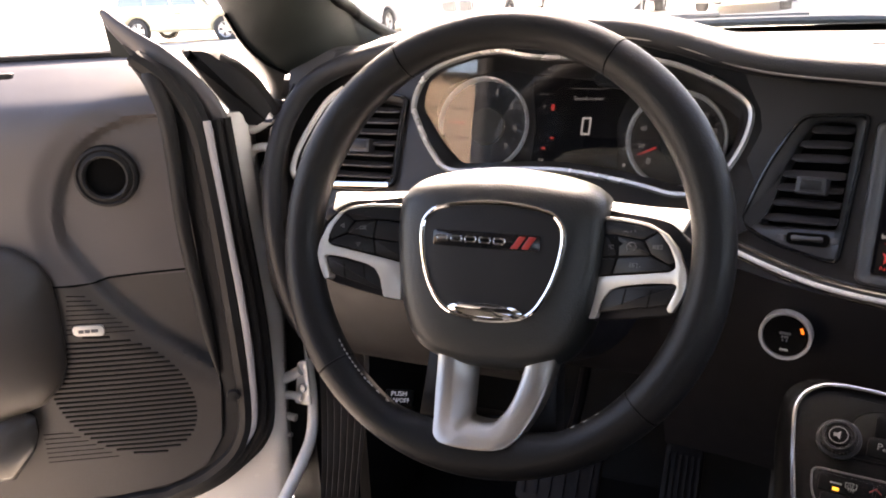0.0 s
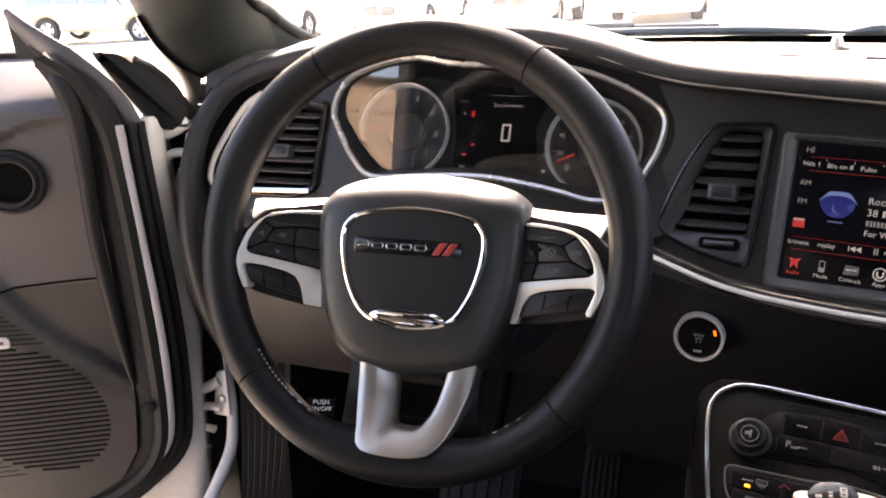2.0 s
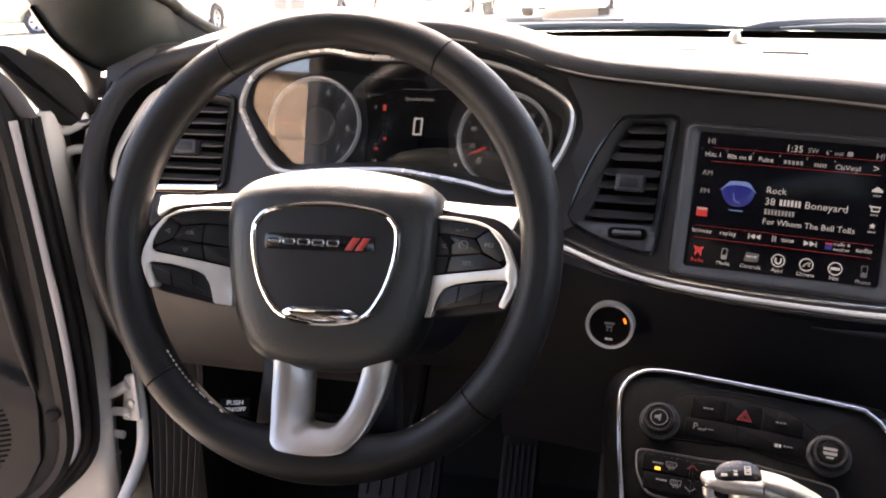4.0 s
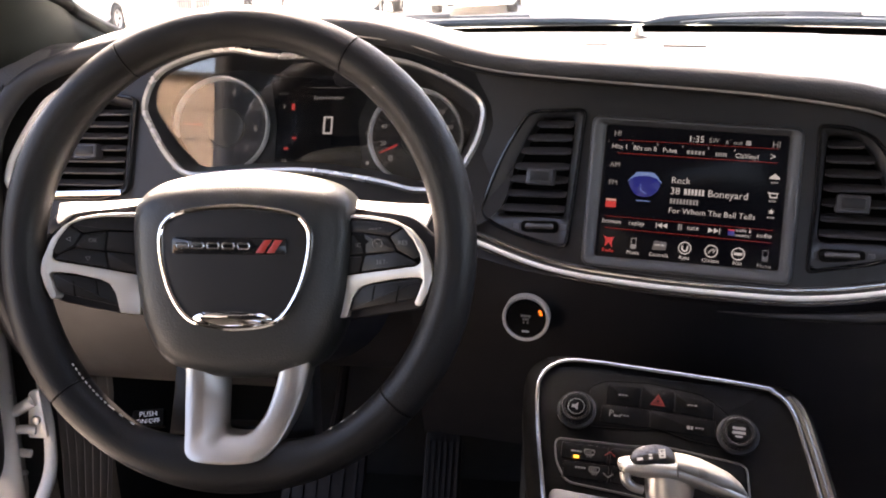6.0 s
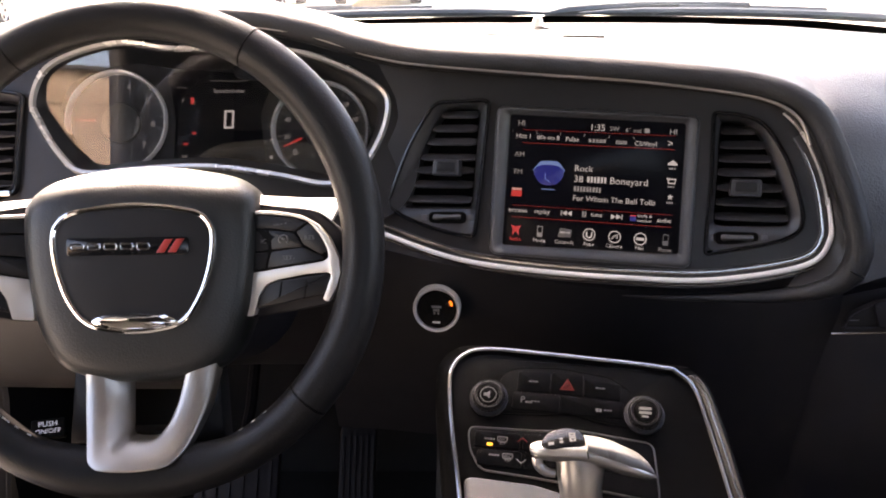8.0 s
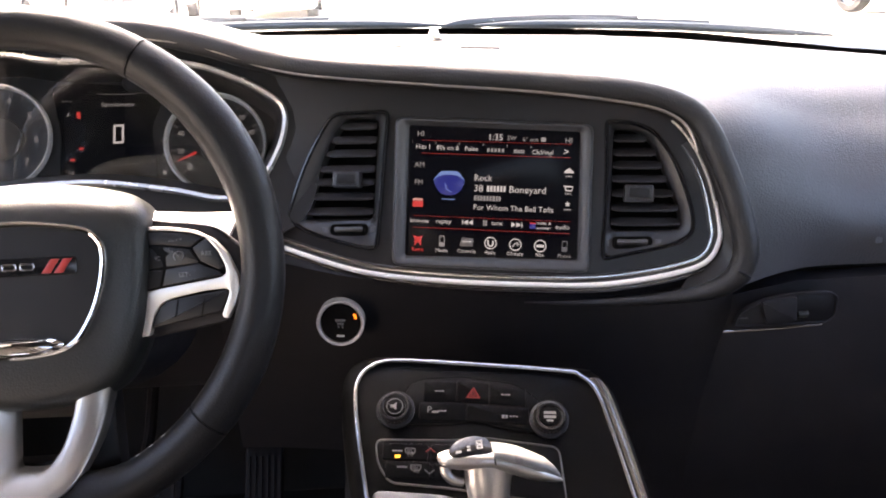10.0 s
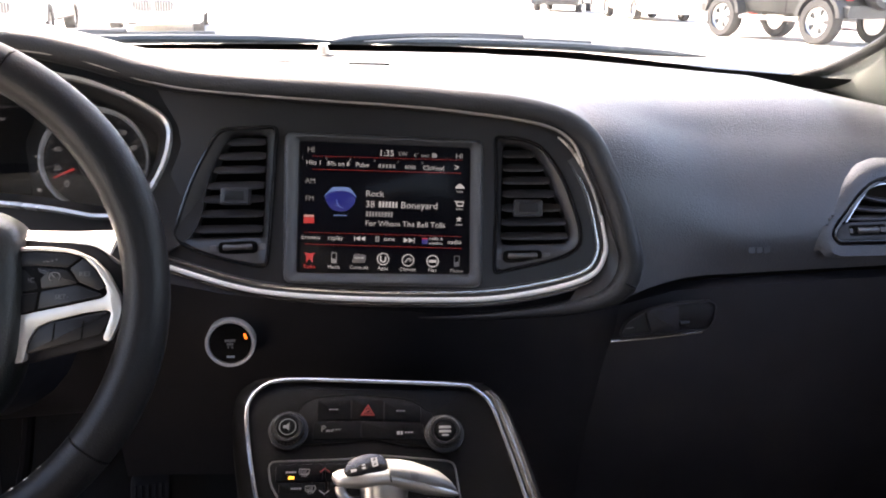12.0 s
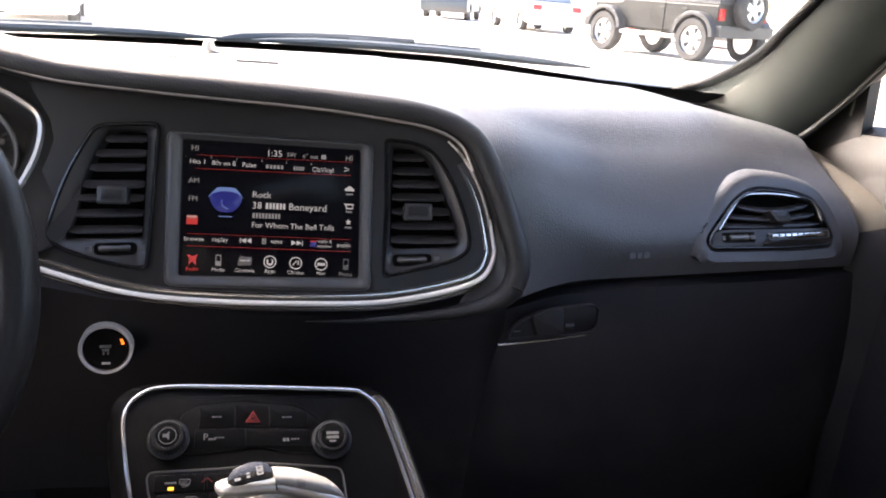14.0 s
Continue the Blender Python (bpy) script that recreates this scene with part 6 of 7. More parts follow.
for z in (0.580, 0.902):
    k = 1.0 if z < 0.7 else 0.6
    bpart("hinge_plate", moved(slab(rounded([(-0.016, -0.034 * k), (0.008, -0.034 * k), (0.008, 0.030 * k), (-0.006, 0.026 * k), (-0.010, 0.0)], 0.004, 3), 0.0, 0.004, 0.001), pose(-0.337, 0.214, z, 90, 0, 0)), WHITE, "white hinge plate")
    bpart("hinge_arm", tube(spline([(-0.338, 0.208, z + 0.016), (-0.355, 0.204, z + 0.006), (-0.368, 0.203, z + 0.002), (-0.379, 0.203, z + 0.008), (-0.382, 0.203, z + 0.036)], 6), 0.0068, n=10), WHITE, "white bent hinge arm")
    bpart("hinge_arm", tube(spline([(-0.340, 0.208, z - 0.022), (-0.356, 0.205, z - 0.020), (-0.370, 0.204, z - 0.026), (-0.376, 0.204, z - 0.044)], 6), 0.0055, n=10), WHITE, "white bent hinge arm")
    bpart("hinge_bolt", moved(lathe([(0.0001, 0), (0.0055, 0), (0.0055, 0.004), (0.003, 0.005), (0.0001, 0.005)], 12), Matrix.Translation((-0.338, 0.210, z - 0.009)) @ pose(0, 0, 0, 90, 0, 0)), STEEL, "steel hinge bolt")
    bpart("hinge_pin", moved(lathe([(0.0001, 0), (0.0035, 0), (0.0035, 0.012), (0.0001, 0.0125)], 12), Matrix.Translation((-0.368, 0.200, z + 0.030)) @ pose(0, 0, 0, 0, 80, 0)), STEEL, "steel hinge pin")
bpart("check_strap", tube(spline([(-0.352, 0.208, 0.526), (-0.372, 0.207, 0.527), (-0.383, 0.207, 0.518), (-0.386, 0.207, 0.498), (-0.380, 0.207, 0.482)], 6), 0.005, n=8), WHITE, "white bent door check strap")
bpart("wiring_boot", tube(spline([(-0.392, 0.200, 0.715), (-0.378, 0.215, 0.706), (-0.362, 0.232, 0.700), (-0.345, 0.246, 0.700)], 8), lambda s: 0.017 - 0.003 * s + 0.003 * math.sin(s * 44), n=14), RUBBER, "black ribbed rubber wiring boot")
bpart("jamb_lip", tube(spline([(-0.3770, 0.240, 0.853), (-0.3840, 0.240, 0.838), (-0.3925, 0.240, 0.822), (-0.3950, 0.240, 0.812), (-0.3930, 0.240, 0.800), (-0.3880, 0.240, 0.778)], 5), lambda s: 0.0065 - 0.003 * s, n=8), WHITE, "white painted lip of the jamb")
bpart("check_pin", tube([(-0.376, 0.205, 0.500), (-0.358, 0.203, 0.503)], 0.003, n=8), STEEL)
rows = []
for z, y0 in ((0.26, 0.185), (0.36, 0.200), (0.44, 0.222), (0.50, 0.232), (0.56, 0.238), (0.63, 0.238), (0.74, 0.240)):
    rows.append([Vector((-0.332 + 0.040 * (k / 27) ** 1.3 * (0.55 + 0.45 * ease((z - 0.36) / 0.28)), y0 + 0.0026 * k + 0.0024 * (k % 4 == 0), z)) for k in range(28)])
bpart("kick_panel", loft(rows, False), material("brown_grey_kick_plastic", (0.15, 0.125, 0.105), 0.55, grain=0.3, grain_scale=700), "ribbed dark kick panel")
bpart("corner_filler", box(-0.385, -0.336, 0.275, 0.335, 0.86, 0.952, 0.006), RUBBER)
bpart("jamb_back", box(-0.44, -0.41, 0.16, 0.36, 0.40, 0.64), RUBBER)
bpart("dash_end", loft([[Vector((-0.328, 0.205, 0.925)), Vector((-0.332, 0.180, 0.87)), Vector((-0.328, 0.170, 0.80)), Vector((-0.322, 0.178, 0.70)), Vector((-0.315, 0.195, 0.62))], [Vector((-0.345, 0.290, 0.965)), Vector((-0.348, 0.29, 0.88)), Vector((-0.348, 0.29, 0.80)), Vector((-0.348, 0.29, 0.70)), Vector((-0.348, 0.29, 0.62))]], False), SIDE_GREY, "dark end of the dashboard")

# windscreen pillars with their trim
def cover(inner, outer, bulge, mat, name, label=""):
    """A hollow cover between two guide lines, swelling into the cabin."""
    e, s = spline(inner, 6), spline(outer, 6)
    rings = []
    for a, b in zip(e, s):
        into = (Vector((0.36, -0.60, 1.05)) - a).normalized()
        rings.append([a.lerp(b, k / 10) + into * bulge * math.sin(math.pi * k / 10) ** 0.8 for k in range(11)] + [a.lerp(b, k / 10) - into * 0.012 for k in range(10, -1, -1)])
    return bpart(name, loft(rings, True, True, True), mat, label)


EDGE_BLACK = material("black_glass_edge", (0.004, 0.004, 0.004), 0.5, spec=0.1)
R_IN = [(0.990, 0.490, 0.945), (1.004, 0.450, 0.957), (1.0186, 0.420, 0.969), (1.023, 0.370, 0.992), (1.022, 0.320, 1.0187), (1.013, 0.268, 1.055), (1.005, 0.229, 1.081), (0.995, 0.191, 1.108), (0.975, 0.123, 1.157), (0.94, -0.06, 1.29)]
R_OUT = [(1.020, 0.480, 0.930), (1.040, 0.402, 0.926), (1.0575, 0.335, 0.913), (1.072, 0.298, 0.908), (1.085, 0.2745, 0.9321), (1.090, 0.2332, 0.9729), (1.090, 0.187, 1.0202), (1.090, 0.1426, 1.0638), (1.080, 0.0503, 1.1423), (1.06, -0.12, 1.29)]
L_IN = [(-0.2524, 0.46, 0.970), (-0.2824, 0.42, 0.9863), (-0.2905, 0.36, 1.0093), (-0.2831, 0.30, 1.0308), (-0.2763, 0.26, 1.0421), (-0.268, 0.212, 1.067), (-0.260, 0.161, 1.100), (-0.245, 0.069, 1.168), (-0.22, -0.08, 1.29)]
L_OUT = [(-0.2933, 0.44, 0.960), (-0.3238, 0.40, 0.955), (-0.341, 0.34, 0.946), (-0.350, 0.262, 0.9600), (-0.370, 0.2435, 0.9764), (-0.385, 0.2298, 0.9991), (-0.400, 0.2222, 1.0315), (-0.410, 0.190, 1.0843), (-0.39, -0.04, 1.29)]
cover(R_IN, R_OUT, 0.020, PILLAR, "right_pillar", "grey trimmed windscreen pillar")
cover(L_IN, L_OUT, 0.020, PILLAR, "left_pillar", "grey trimmed windscreen pillar")
for g, nm in ((R_IN, "right_screen_edge"), (L_IN, "left_screen_edge")):
    bpart(nm, tube([q + Vector((0.0, 0.004, 0.002)) for q in spline(g, 6)], 0.0075, n=10), EDGE_BLACK, "black edge of the windscreen")
bpart("right_seam", tube([q + Vector((-0.006, -0.004, 0)) for q in spline(R_OUT[3:], 6)], 0.0045, n=8), RUBBER, "black door seal")
# Unseen bar added to keep sun off the passenger window corner.
bpart("outer_pillar", tube([q + Vector((0.016, 0.030, 0.004)) for q in spline(R_OUT[1:], 6)], 0.020, n=10), RUBBER, "dark outer pillar behind the trim")
bpart("left_seam", tube([q + Vector((0.003, -0.004, 0)) for q in spline(L_OUT[3:7], 6)], 0.0022, n=6), DARK)
cover([(-0.350, 0.258, 0.9600), (-0.370, 0.240, 0.9764), (-0.385, 0.2265, 0.9991), (-0.400, 0.2190, 1.0315)], [(-0.380, 0.2642, 0.8872), (-0.385, 0.2742, 0.941), (-0.400, 0.2684, 0.9723), (-0.420, 0.2488, 1.0206)], 0.006, DOORSKIN, "left_pillar_strip", "grey strip round the door opening")

# windscreen with its dark border, cowl and wipers
ws = thing("windscreen", pose(0.36, 0.55, 0.97), "sloping clear windscreen with a dark lower border", "windscreen")
WI = pose(0.36, 0.55, 0.97).inverted()


def ws_pt(s, t, lift=0.0):
    """s: -1..1 across, t: 0 at the foot .. 1 at the roof."""
    x = 0.36 + s * (0.70 - 0.09 * t)
    y = (0.66 - 0.30 * abs(s) ** 2.2) * (1 - t) + (-0.06 - 0.10 * abs(s) ** 2) * t + lift
    z = 0.955 + 0.40 * t + 0.03 * math.sin(math.pi * t) + lift - 0.01 * abs(s) ** 2 * (1 - t)
    return Vector((x, y, z))


N = 24
rows = [[ws_pt(-1 + 2 * i / N, j / 12) for i in range(N + 1)] for j in range(13)]
back = [[q + Vector((0, 0.0028, 0.0036)) for q in r] for r in rows]
bm = loft(rows, False)
loft(back, False, bm=bm)
for a, b in ((rows[0], back[0]), (rows[-1], back[-1]), ([r[0] for r in rows], [r[0] for r in back]), ([r[-1] for r in rows], [r[-1] for r in back])):
    loft([a, b], False, bm=bm)
bmesh.ops.remove_doubles(bm, verts=bm.verts, dist=1e-6)
part("pane", moved(bm, WI), glass_material("windscreen_glass", (0.95, 0.975, 0.96), 0.0, 1.45), ws, "clear glass").visible_shadow = False
part("dark_border", moved(loft([[ws_pt(-1 + 2 * i / N, t * (1.1 - 0.55 * ease((-1 + 2 * i / N - 0.45) / 0.35)), 0.002) for i in range(N + 1)] for t in (-0.02, 0.015, 0.034, 0.049)], False), WI), EDGE_BLACK, ws, "black border band")
placard = thing("paper_placard", pose(-0.2273, 0.3678, 1.0158), "white paper sheet stuck inside the windscreen corner", "paper")
PAPER = bpy.data.materials.new("thin_white_paper")
PAPER.use_nodes = True
_b, _t, _m = PAPER.node_tree.nodes["Principled BSDF"], PAPER.node_tree.nodes.new("ShaderNodeBsdfTranslucent"), PAPER.node_tree.nodes.new("ShaderNodeMixShader")
_b.inputs["Base Color"].default_value, _b.inputs["Roughness"].default_value = (0.8, 0.8, 0.78, 1), 0.8
_t.inputs["Color"].default_value = (0.75, 0.76, 0.74, 1)
for _k, _o in ((1, _b), (2, _t)):
    PAPER.node_tree.links.new(_o.outputs[0], _m.inputs[_k])
PAPER.node_tree.links.new(_m.outputs[0], PAPER.node_tree.nodes["Material Output"].inputs["Surface"])
_q = [Vector(c) - Vector((-0.2273, 0.3678, 1.0158)) for c in ((-0.2377, 0.3427, 1.0293), (-0.2047, 0.3700, 1.0271), (-0.2142, 0.3892, 1.0074), (-0.2477, 0.3693, 0.9992))]
part("sheet", loft([[v + Vector((0.43, -0.57, -0.71)) * d for v in _q] for d in (0.002, 0.0024)], True, True, True), PAPER, placard, smooth=False)
cowl = thing("cowl", pose(0.36, 0.7, 0.95), "black plastic cowl at the windscreen foot", "cowl")
part("panel", moved(loft([[ws_pt(-1 + 2 * i / N, 0.0) + Vector((0, dy, dz)) for i in range(N + 1)] for dy, dz in ((0.0, -0.004), (0.06, 0.003), (0.14, 0.012), (0.16, -0.02))], False), pose(0.36, 0.7, 0.95).inverted()), material("grey_cowl_plastic", (0.05, 0.055, 0.057), 0.4), cowl)


WIPER = material("grey_wiper_plastic", (0.075, 0.086, 0.088), 0.38)


def wiper(x0, x1):
    w = thing("wiper", pose((x0 + x1) / 2, 0.75, 0.98), "black windscreen wiper at rest", "wiper", "windscreen wipers")
    wi = pose((x0 + x1) / 2, 0.75, 0.98).inverted()

    def on(x, t, l):
        return wi @ ws_pt((x - 0.36) / 0.7, t, l)
    part("blade", tube([on(x0 + (x1 - x0) * k / 10, 0.030 + 0.008 * math.sin(k / 10 * math.pi), 0.016) for k in range(11)], lambda s: 0.0062 * min(1.0, 0.25 + 5 * min(s, 1 - s)), n=8), WIPER, w)
    part("arm", tube([on(x0 + (x1 - x0) * (0.5 - 0.6 * k / 8), 0.036 - 0.032 * k / 8, 0.026 + 0.004 * math.sin(k / 8 * math.pi)) for k in range(9)], lambda s: (0.0045 + 0.0045 * s) * min(1.0, 0.3 + 12 * (1 - s)), n=8), WIPER, w)
    part("yoke", tube([on(x0 + (x1 - x0) * k, 0.032, 0.022 + 0.01 * (0.25 - (k - 0.5) ** 2)) for k in (0.3, 0.4, 0.5, 0.6, 0.7)], 0.004, n=6), WIPER, w)


wiper(-0.18, 0.38)
wiper(0.42, 0.88)
# dash-top sensor and the defroster slots
sens = thing("light_sensor", pose(0.337, 0.40, 0.982), "small domed light sensor on the dash top", "sensor")
part("base", lathe([(0.0001, 0), (0.0150, 0), (0.0142, 0.003), (0.008, 0.0045), (0.0001, 0.0045)], 24), RUBBER, sens)
part("dome", lathe([(0.0001, 0.003), (0.0060, 0.003), (0.0064, 0.009), (0.0045, 0.0145), (0.0001, 0.016)], 20), SATIN, sens, "pale sensor dome")
for x0, x1, y, z in ((0.2751, 0.2987, 0.296, 0.9864), (0.3534, 0.3957, 0.297, 0.9846)):
    dpart("defroster_slot", tube([(x0, y, z), ((x0 + x1) / 2, y + 0.002, z - 0.0004), (x1, y, z - 0.0008)], 0.0026, n=8, flat=0.5, normal=(0, 0, 1)), DARK)

# hood outside
bpart("hood", loft([[Vector((0.36 + s * 0.78, y - 0.25 * abs(s) ** 2, z - 0.05 * abs(s) ** 3)) for s in (-1, -0.8, -0.5, -0.2, 0, 0.2, 0.5, 0.8, 1)] for y, z in ((0.80, 0.945), (1.1, 0.955), (1.5, 0.93), (1.9, 0.86), (2.0, 0.78))], False), WHITE, "white hood")

# roof, floor and the closed rear of the cabin; unseen walls limit the light
cabin = thing("cabin_shell", pose(0.36, -0.6, 0.3), "dark cabin floor with a grey roof lining", "cabin", kind="structure")
CI = pose(0.36, -0.6, 0.3).inverted()


def cpart(name, bm, mat):
    return part(name, moved(bm, CI), mat, cabin)


cpart("roof_lining", loft([[Vector((0.36 + s * 0.64, y, z - 0.05 * abs(s) ** 4)) for s in (-1, -0.9, -0.6, -0.2, 0.2, 0.6, 0.9, 1)] for y, z in ((-0.04, 1.345), (-0.3, 1.385), (-0.8, 1.39), (-1.3, 1.34))], False), HEAD)
cpart("roof_skin", loft([[Vector((0.36 + s * 0.68, y, z - 0.05 * abs(s) ** 4)) for s in (-1, -0.9, -0.6, -0.2, 0.2, 0.6, 0.9, 1)] for y, z in ((-0.02, 1.375), (-0.3, 1.415), (-0.8, 1.42), (-1.35, 1.37))], False), WHITE)
cpart("floor_carpet", box(-0.36, 1.12, -1.34, 0.70, 0.19, 0.25), CARPET)
cpart("firewall", box(-0.37, 1.12, 0.62, 0.66, 0.20, 0.94), CARPET)
# Plain rear walls out of view, added to cut light from behind.
cpart("rear_bulkhead", box(-0.42, 1.14, -1.34, -1.30, 0.25, 1.08), CARPET)
cpart("rear_quarter", box(-0.42, 0.0, -1.34, -1.30, 1.08, 1.29), HEAD)
cpart("rear_quarter", box(0.72, 1.14, -1.34, -1.30, 1.08, 1.29), HEAD)
# Unseen lid added to stop sun leaking in below the cowl.
cpart("front_lid", box(-0.36, 1.11, 0.42, 0.82, 0.925, 0.938), CARPET)
cpart("rear_header", box(-0.42, 1.14, -1.34, -1.30, 1.29, 1.37), HEAD)
cpart("left_front_side", box(-0.375, -0.345, 0.37, 0.66, 0.22, 0.94), CARPET)
cpart("right_front_side", box(1.115, 1.13, -0.60, 0.66, 0.22, 0.90), CARPET)
cpart("roof_rail_left", box(-0.40, -0.30, -1.3, -0.10, 1.27, 1.36), HEAD)
cpart("roof_rail_right", box(1.02, 1.14, -1.3, -0.10, 1.27, 1.36), HEAD)
cpart("right_side", box(1.10, 1.14, -1.32, 0.60, 0.22, 0.90), DOORSKIN)
cpart("left_rear_side", box(-0.42, -0.38, -1.32, -0.80, 0.22, 1.36), DOORSKIN)
cpart("right_rear_side", box(1.10, 1.14, -1.32, -0.80, 0.88, 1.36), DOORSKIN)
cpart("left_door_post", box(-0.42, -0.38, -0.80, -0.500, 0.22, 1.36, 0.01), RUBBER)
cpart("tunnel", box(0.22, 0.50, -0.9, 0.5, 0.25, 0.52, 0.02), CARPET)

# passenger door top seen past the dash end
# Far darker than the driver's door plastic: shade is painted into this colour.
SIDE = material("shaded_tone_door_plastic", (0.0085, 0.0079, 0.0075), 0.55, grain=0.3, grain_scale=700, spec=0.2)
rd = thing("door", pose(0.36, 0.2, 0.5).inverted() @ pose(1.1, 0.2, 0.85), "closed passenger door with shade-darkened panel and window corner", "")
rd.parent = coupe
RI = pose(1.1, 0.2, 0.85).inverted()
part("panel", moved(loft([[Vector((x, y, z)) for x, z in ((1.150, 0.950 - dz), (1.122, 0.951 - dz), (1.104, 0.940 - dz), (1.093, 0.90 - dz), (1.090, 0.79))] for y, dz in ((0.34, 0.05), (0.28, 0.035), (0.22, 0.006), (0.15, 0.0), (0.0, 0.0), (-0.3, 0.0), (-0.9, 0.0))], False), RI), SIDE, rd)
# Lower part is black to imitate the shadow on the door.
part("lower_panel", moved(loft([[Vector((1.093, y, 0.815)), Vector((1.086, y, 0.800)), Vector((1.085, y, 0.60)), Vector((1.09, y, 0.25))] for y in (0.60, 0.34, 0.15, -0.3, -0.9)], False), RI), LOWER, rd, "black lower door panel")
WC = ((0.36, 0.90), (0.225, 1.045), (0.2185, 1.045), (0.2145, 0.953), (0.214, 0.90))
part("window_corner", moved(loft([[Vector((x, y, z)) for y, z in WC] for x in (1.103, 1.120)], True, True, True), RI), RUBBER, rd)
part("corner_divider", moved(tube([(1.102, 0.236, 0.955), (1.102, 0.232, 1.02)], 0.0025, n=6), RI), BEIGE, rd)
edge_l = spline([(1.058, 0.330, 0.916), (1.056, 0.290, 0.908), (1.042, 0.236, 0.892), (1.036, 0.200, 0.868), (1.036, 0.176, 0.838), (1.042, 0.166, 0.800), (1.052, 0.160, 0.740), (1.068, 0.150, 0.60), (1.076, 0.150, 0.40)], 6)
edge_r = spline([(1.064, 0.333, 0.918), (1.086, 0.308, 0.910), (1.090, 0.252, 0.8990), (1.091, 0.202, 0.8830), (1.092, 0.150, 0.860), (1.093, 0.120, 0.825), (1.094, 0.110, 0.760), (1.096, 0.120, 0.60), (1.096, 0.130, 0.40)], 6)
# One edge in two tones: light put into the beige, shade into black.
for i0, i1, mat, name in ((0, 29, BEIGE, "front_edge"), (28, len(edge_l), LOWER, "lower_edge")):
    part(name, moved(loft([[a, a.lerp(b, 0.15) + Vector((-0.004, -0.003, 0.002)), a.lerp(b, 0.5) + Vector((-0.006, -0.004, 0.003)), a.lerp(b, 0.85) + Vector((-0.003, -0.002, 0.002)), b] for a, b in list(zip(edge_l, edge_r))[i0:i1]], False), RI), mat, rd, "beige front edge of the door panel, paled to stand in for light" if mat is BEIGE else "")

# unseen front seats, behind and below the camera, added to block light
def seat_rings(secs, bulge):
    """A padded cushion: rounded cross-sections along its length."""
    rings = []
    for u, w, lo, hi in secs:
        r = []
        for k in range(32):
            a = 2 * math.pi * k / 32
            cx, cz = math.cos(a), math.sin(a)
            px, pz = math.copysign(abs(cx) ** 0.45, cx) * w, math.copysign(abs(cz) ** 0.55, cz)
            side = max(0.0, abs(px) / 0.25 - 0.62) * bulge if pz > 0 else 0.0
            r.append((px, (lo + hi) / 2 + pz * (hi - lo) / 2 + side, u))
        rings.append(r)
    return rings


seat = thing("car_seat", pose(0.0, -0.60, 0.25), "black leather front car seat with raised side bolsters", "car seat", "front seats")
part("cushion", loft([[Vector((x, u, z)) for x, z, u in r] for r in seat_rings(((0.27, 0.20, 0.12, 0.18), (0.255, 0.24, 0.08, 0.235), (0.20, 0.255, 0.06, 0.265), (0.0, 0.26, 0.06, 0.245), (-0.20, 0.25, 0.06, 0.220), (-0.26, 0.22, 0.08, 0.200)), 0.10)], True, True, True), SEAT, seat)
back_rings = seat_rings(((0.18, 0.22, 0.0, 0.13), (0.28, 0.245, -0.02, 0.15), (0.45, 0.25, -0.02, 0.14), (0.62, 0.235, -0.01, 0.12), (0.74, 0.19, 0.0, 0.10), (0.78, 0.15, 0.03, 0.07)), 0.10)
part("backrest", loft([[Vector((x, -0.27 + z - (u - 0.18) * 0.38, u)) for x, z, u in r] for r in back_rings], True, True, True), SEAT, seat)
part("headrest", loft([[Vector((x * 0.62, -0.28 + z - (u - 0.18) * 0.38, u)) for x, z, u in r] for r in seat_rings(((0.77, 0.15, 0.02, 0.07), (0.80, 0.19, 0.0, 0.11), (0.90, 0.20, 0.0, 0.12), (0.95, 0.16, 0.03, 0.09)), 0.0)], True, True, True), SEAT, seat)
part("rail", box(-0.18, 0.18, -0.22, 0.22, 0.0, 0.07, 0.01), CARPET, seat)
copy_thing(seat, pose(0.70, -0.60, 0.25))

# pedals
for nm, x, y, w, h in (("brake_pedal", -0.045, 0.36, 0.055, 0.045), ("accelerator_pedal", 0.115, 0.34, 0.024, 0.075)):
    pd = thing(nm, plane_m((x, y, 0.42), 0, 40), "black ribbed rubber pedal", "pedal")
    part("pad", slab(rounded([(-w, -h), (w, -h), (w, h), (-w, h)], 0.01), -0.012, 0.0, 0.003), FOOT, pd)
    for k in range(6):
        part("rib", box(-w * 0.8 + w * 1.6 * k / 5 - 0.002, -w * 0.8 + w * 1.6 * k / 5 + 0.002, -h * 0.8, h * 0.8, -0.001, 0.003), FOOT, pd, smooth=False)
    part("arm", tube([(0, 0, -0.01), (0, 0.10, -0.05), (0, 0.25, -0.06)], 0.008, n=8), FOOT, pd)

# ---- outside ----
def ground_z(x):
    """The lot rises from one side and levels out beyond the hood, to fit the camera's view."""
    t = max(-300.0, min(6.0, x))
    return 0.042 * (t + 1.5) if t < 0 else 0.063 + 0.042 * t - 0.0026 * t * t


gx = [-300, -120, -60, -30, -20, -15, -10, -7, -5, -3, -2, -1] + [0.5 * k for k in range(13)] + [8, 12, 20, 40, 100, 300]
gy = [-300, -100, -50, -20, -5, 0, 5, 10, 15, 20, 30, 50, 100, 300]
bm = loft([[Vector((x, y, ground_z(x))) for x in gx] for y in gy], False)
ground = part("ground", bm, CONCRETE)
tagged(ground, "wide sunlit pale concrete car park", "ground", kind="structure")
# Glass, tyre and trim tones are lifted to imitate outdoor glare.
TINT = material("glare_paled_car_glass", (0.30, 0.32, 0.34), 0.10, metal=0.7)
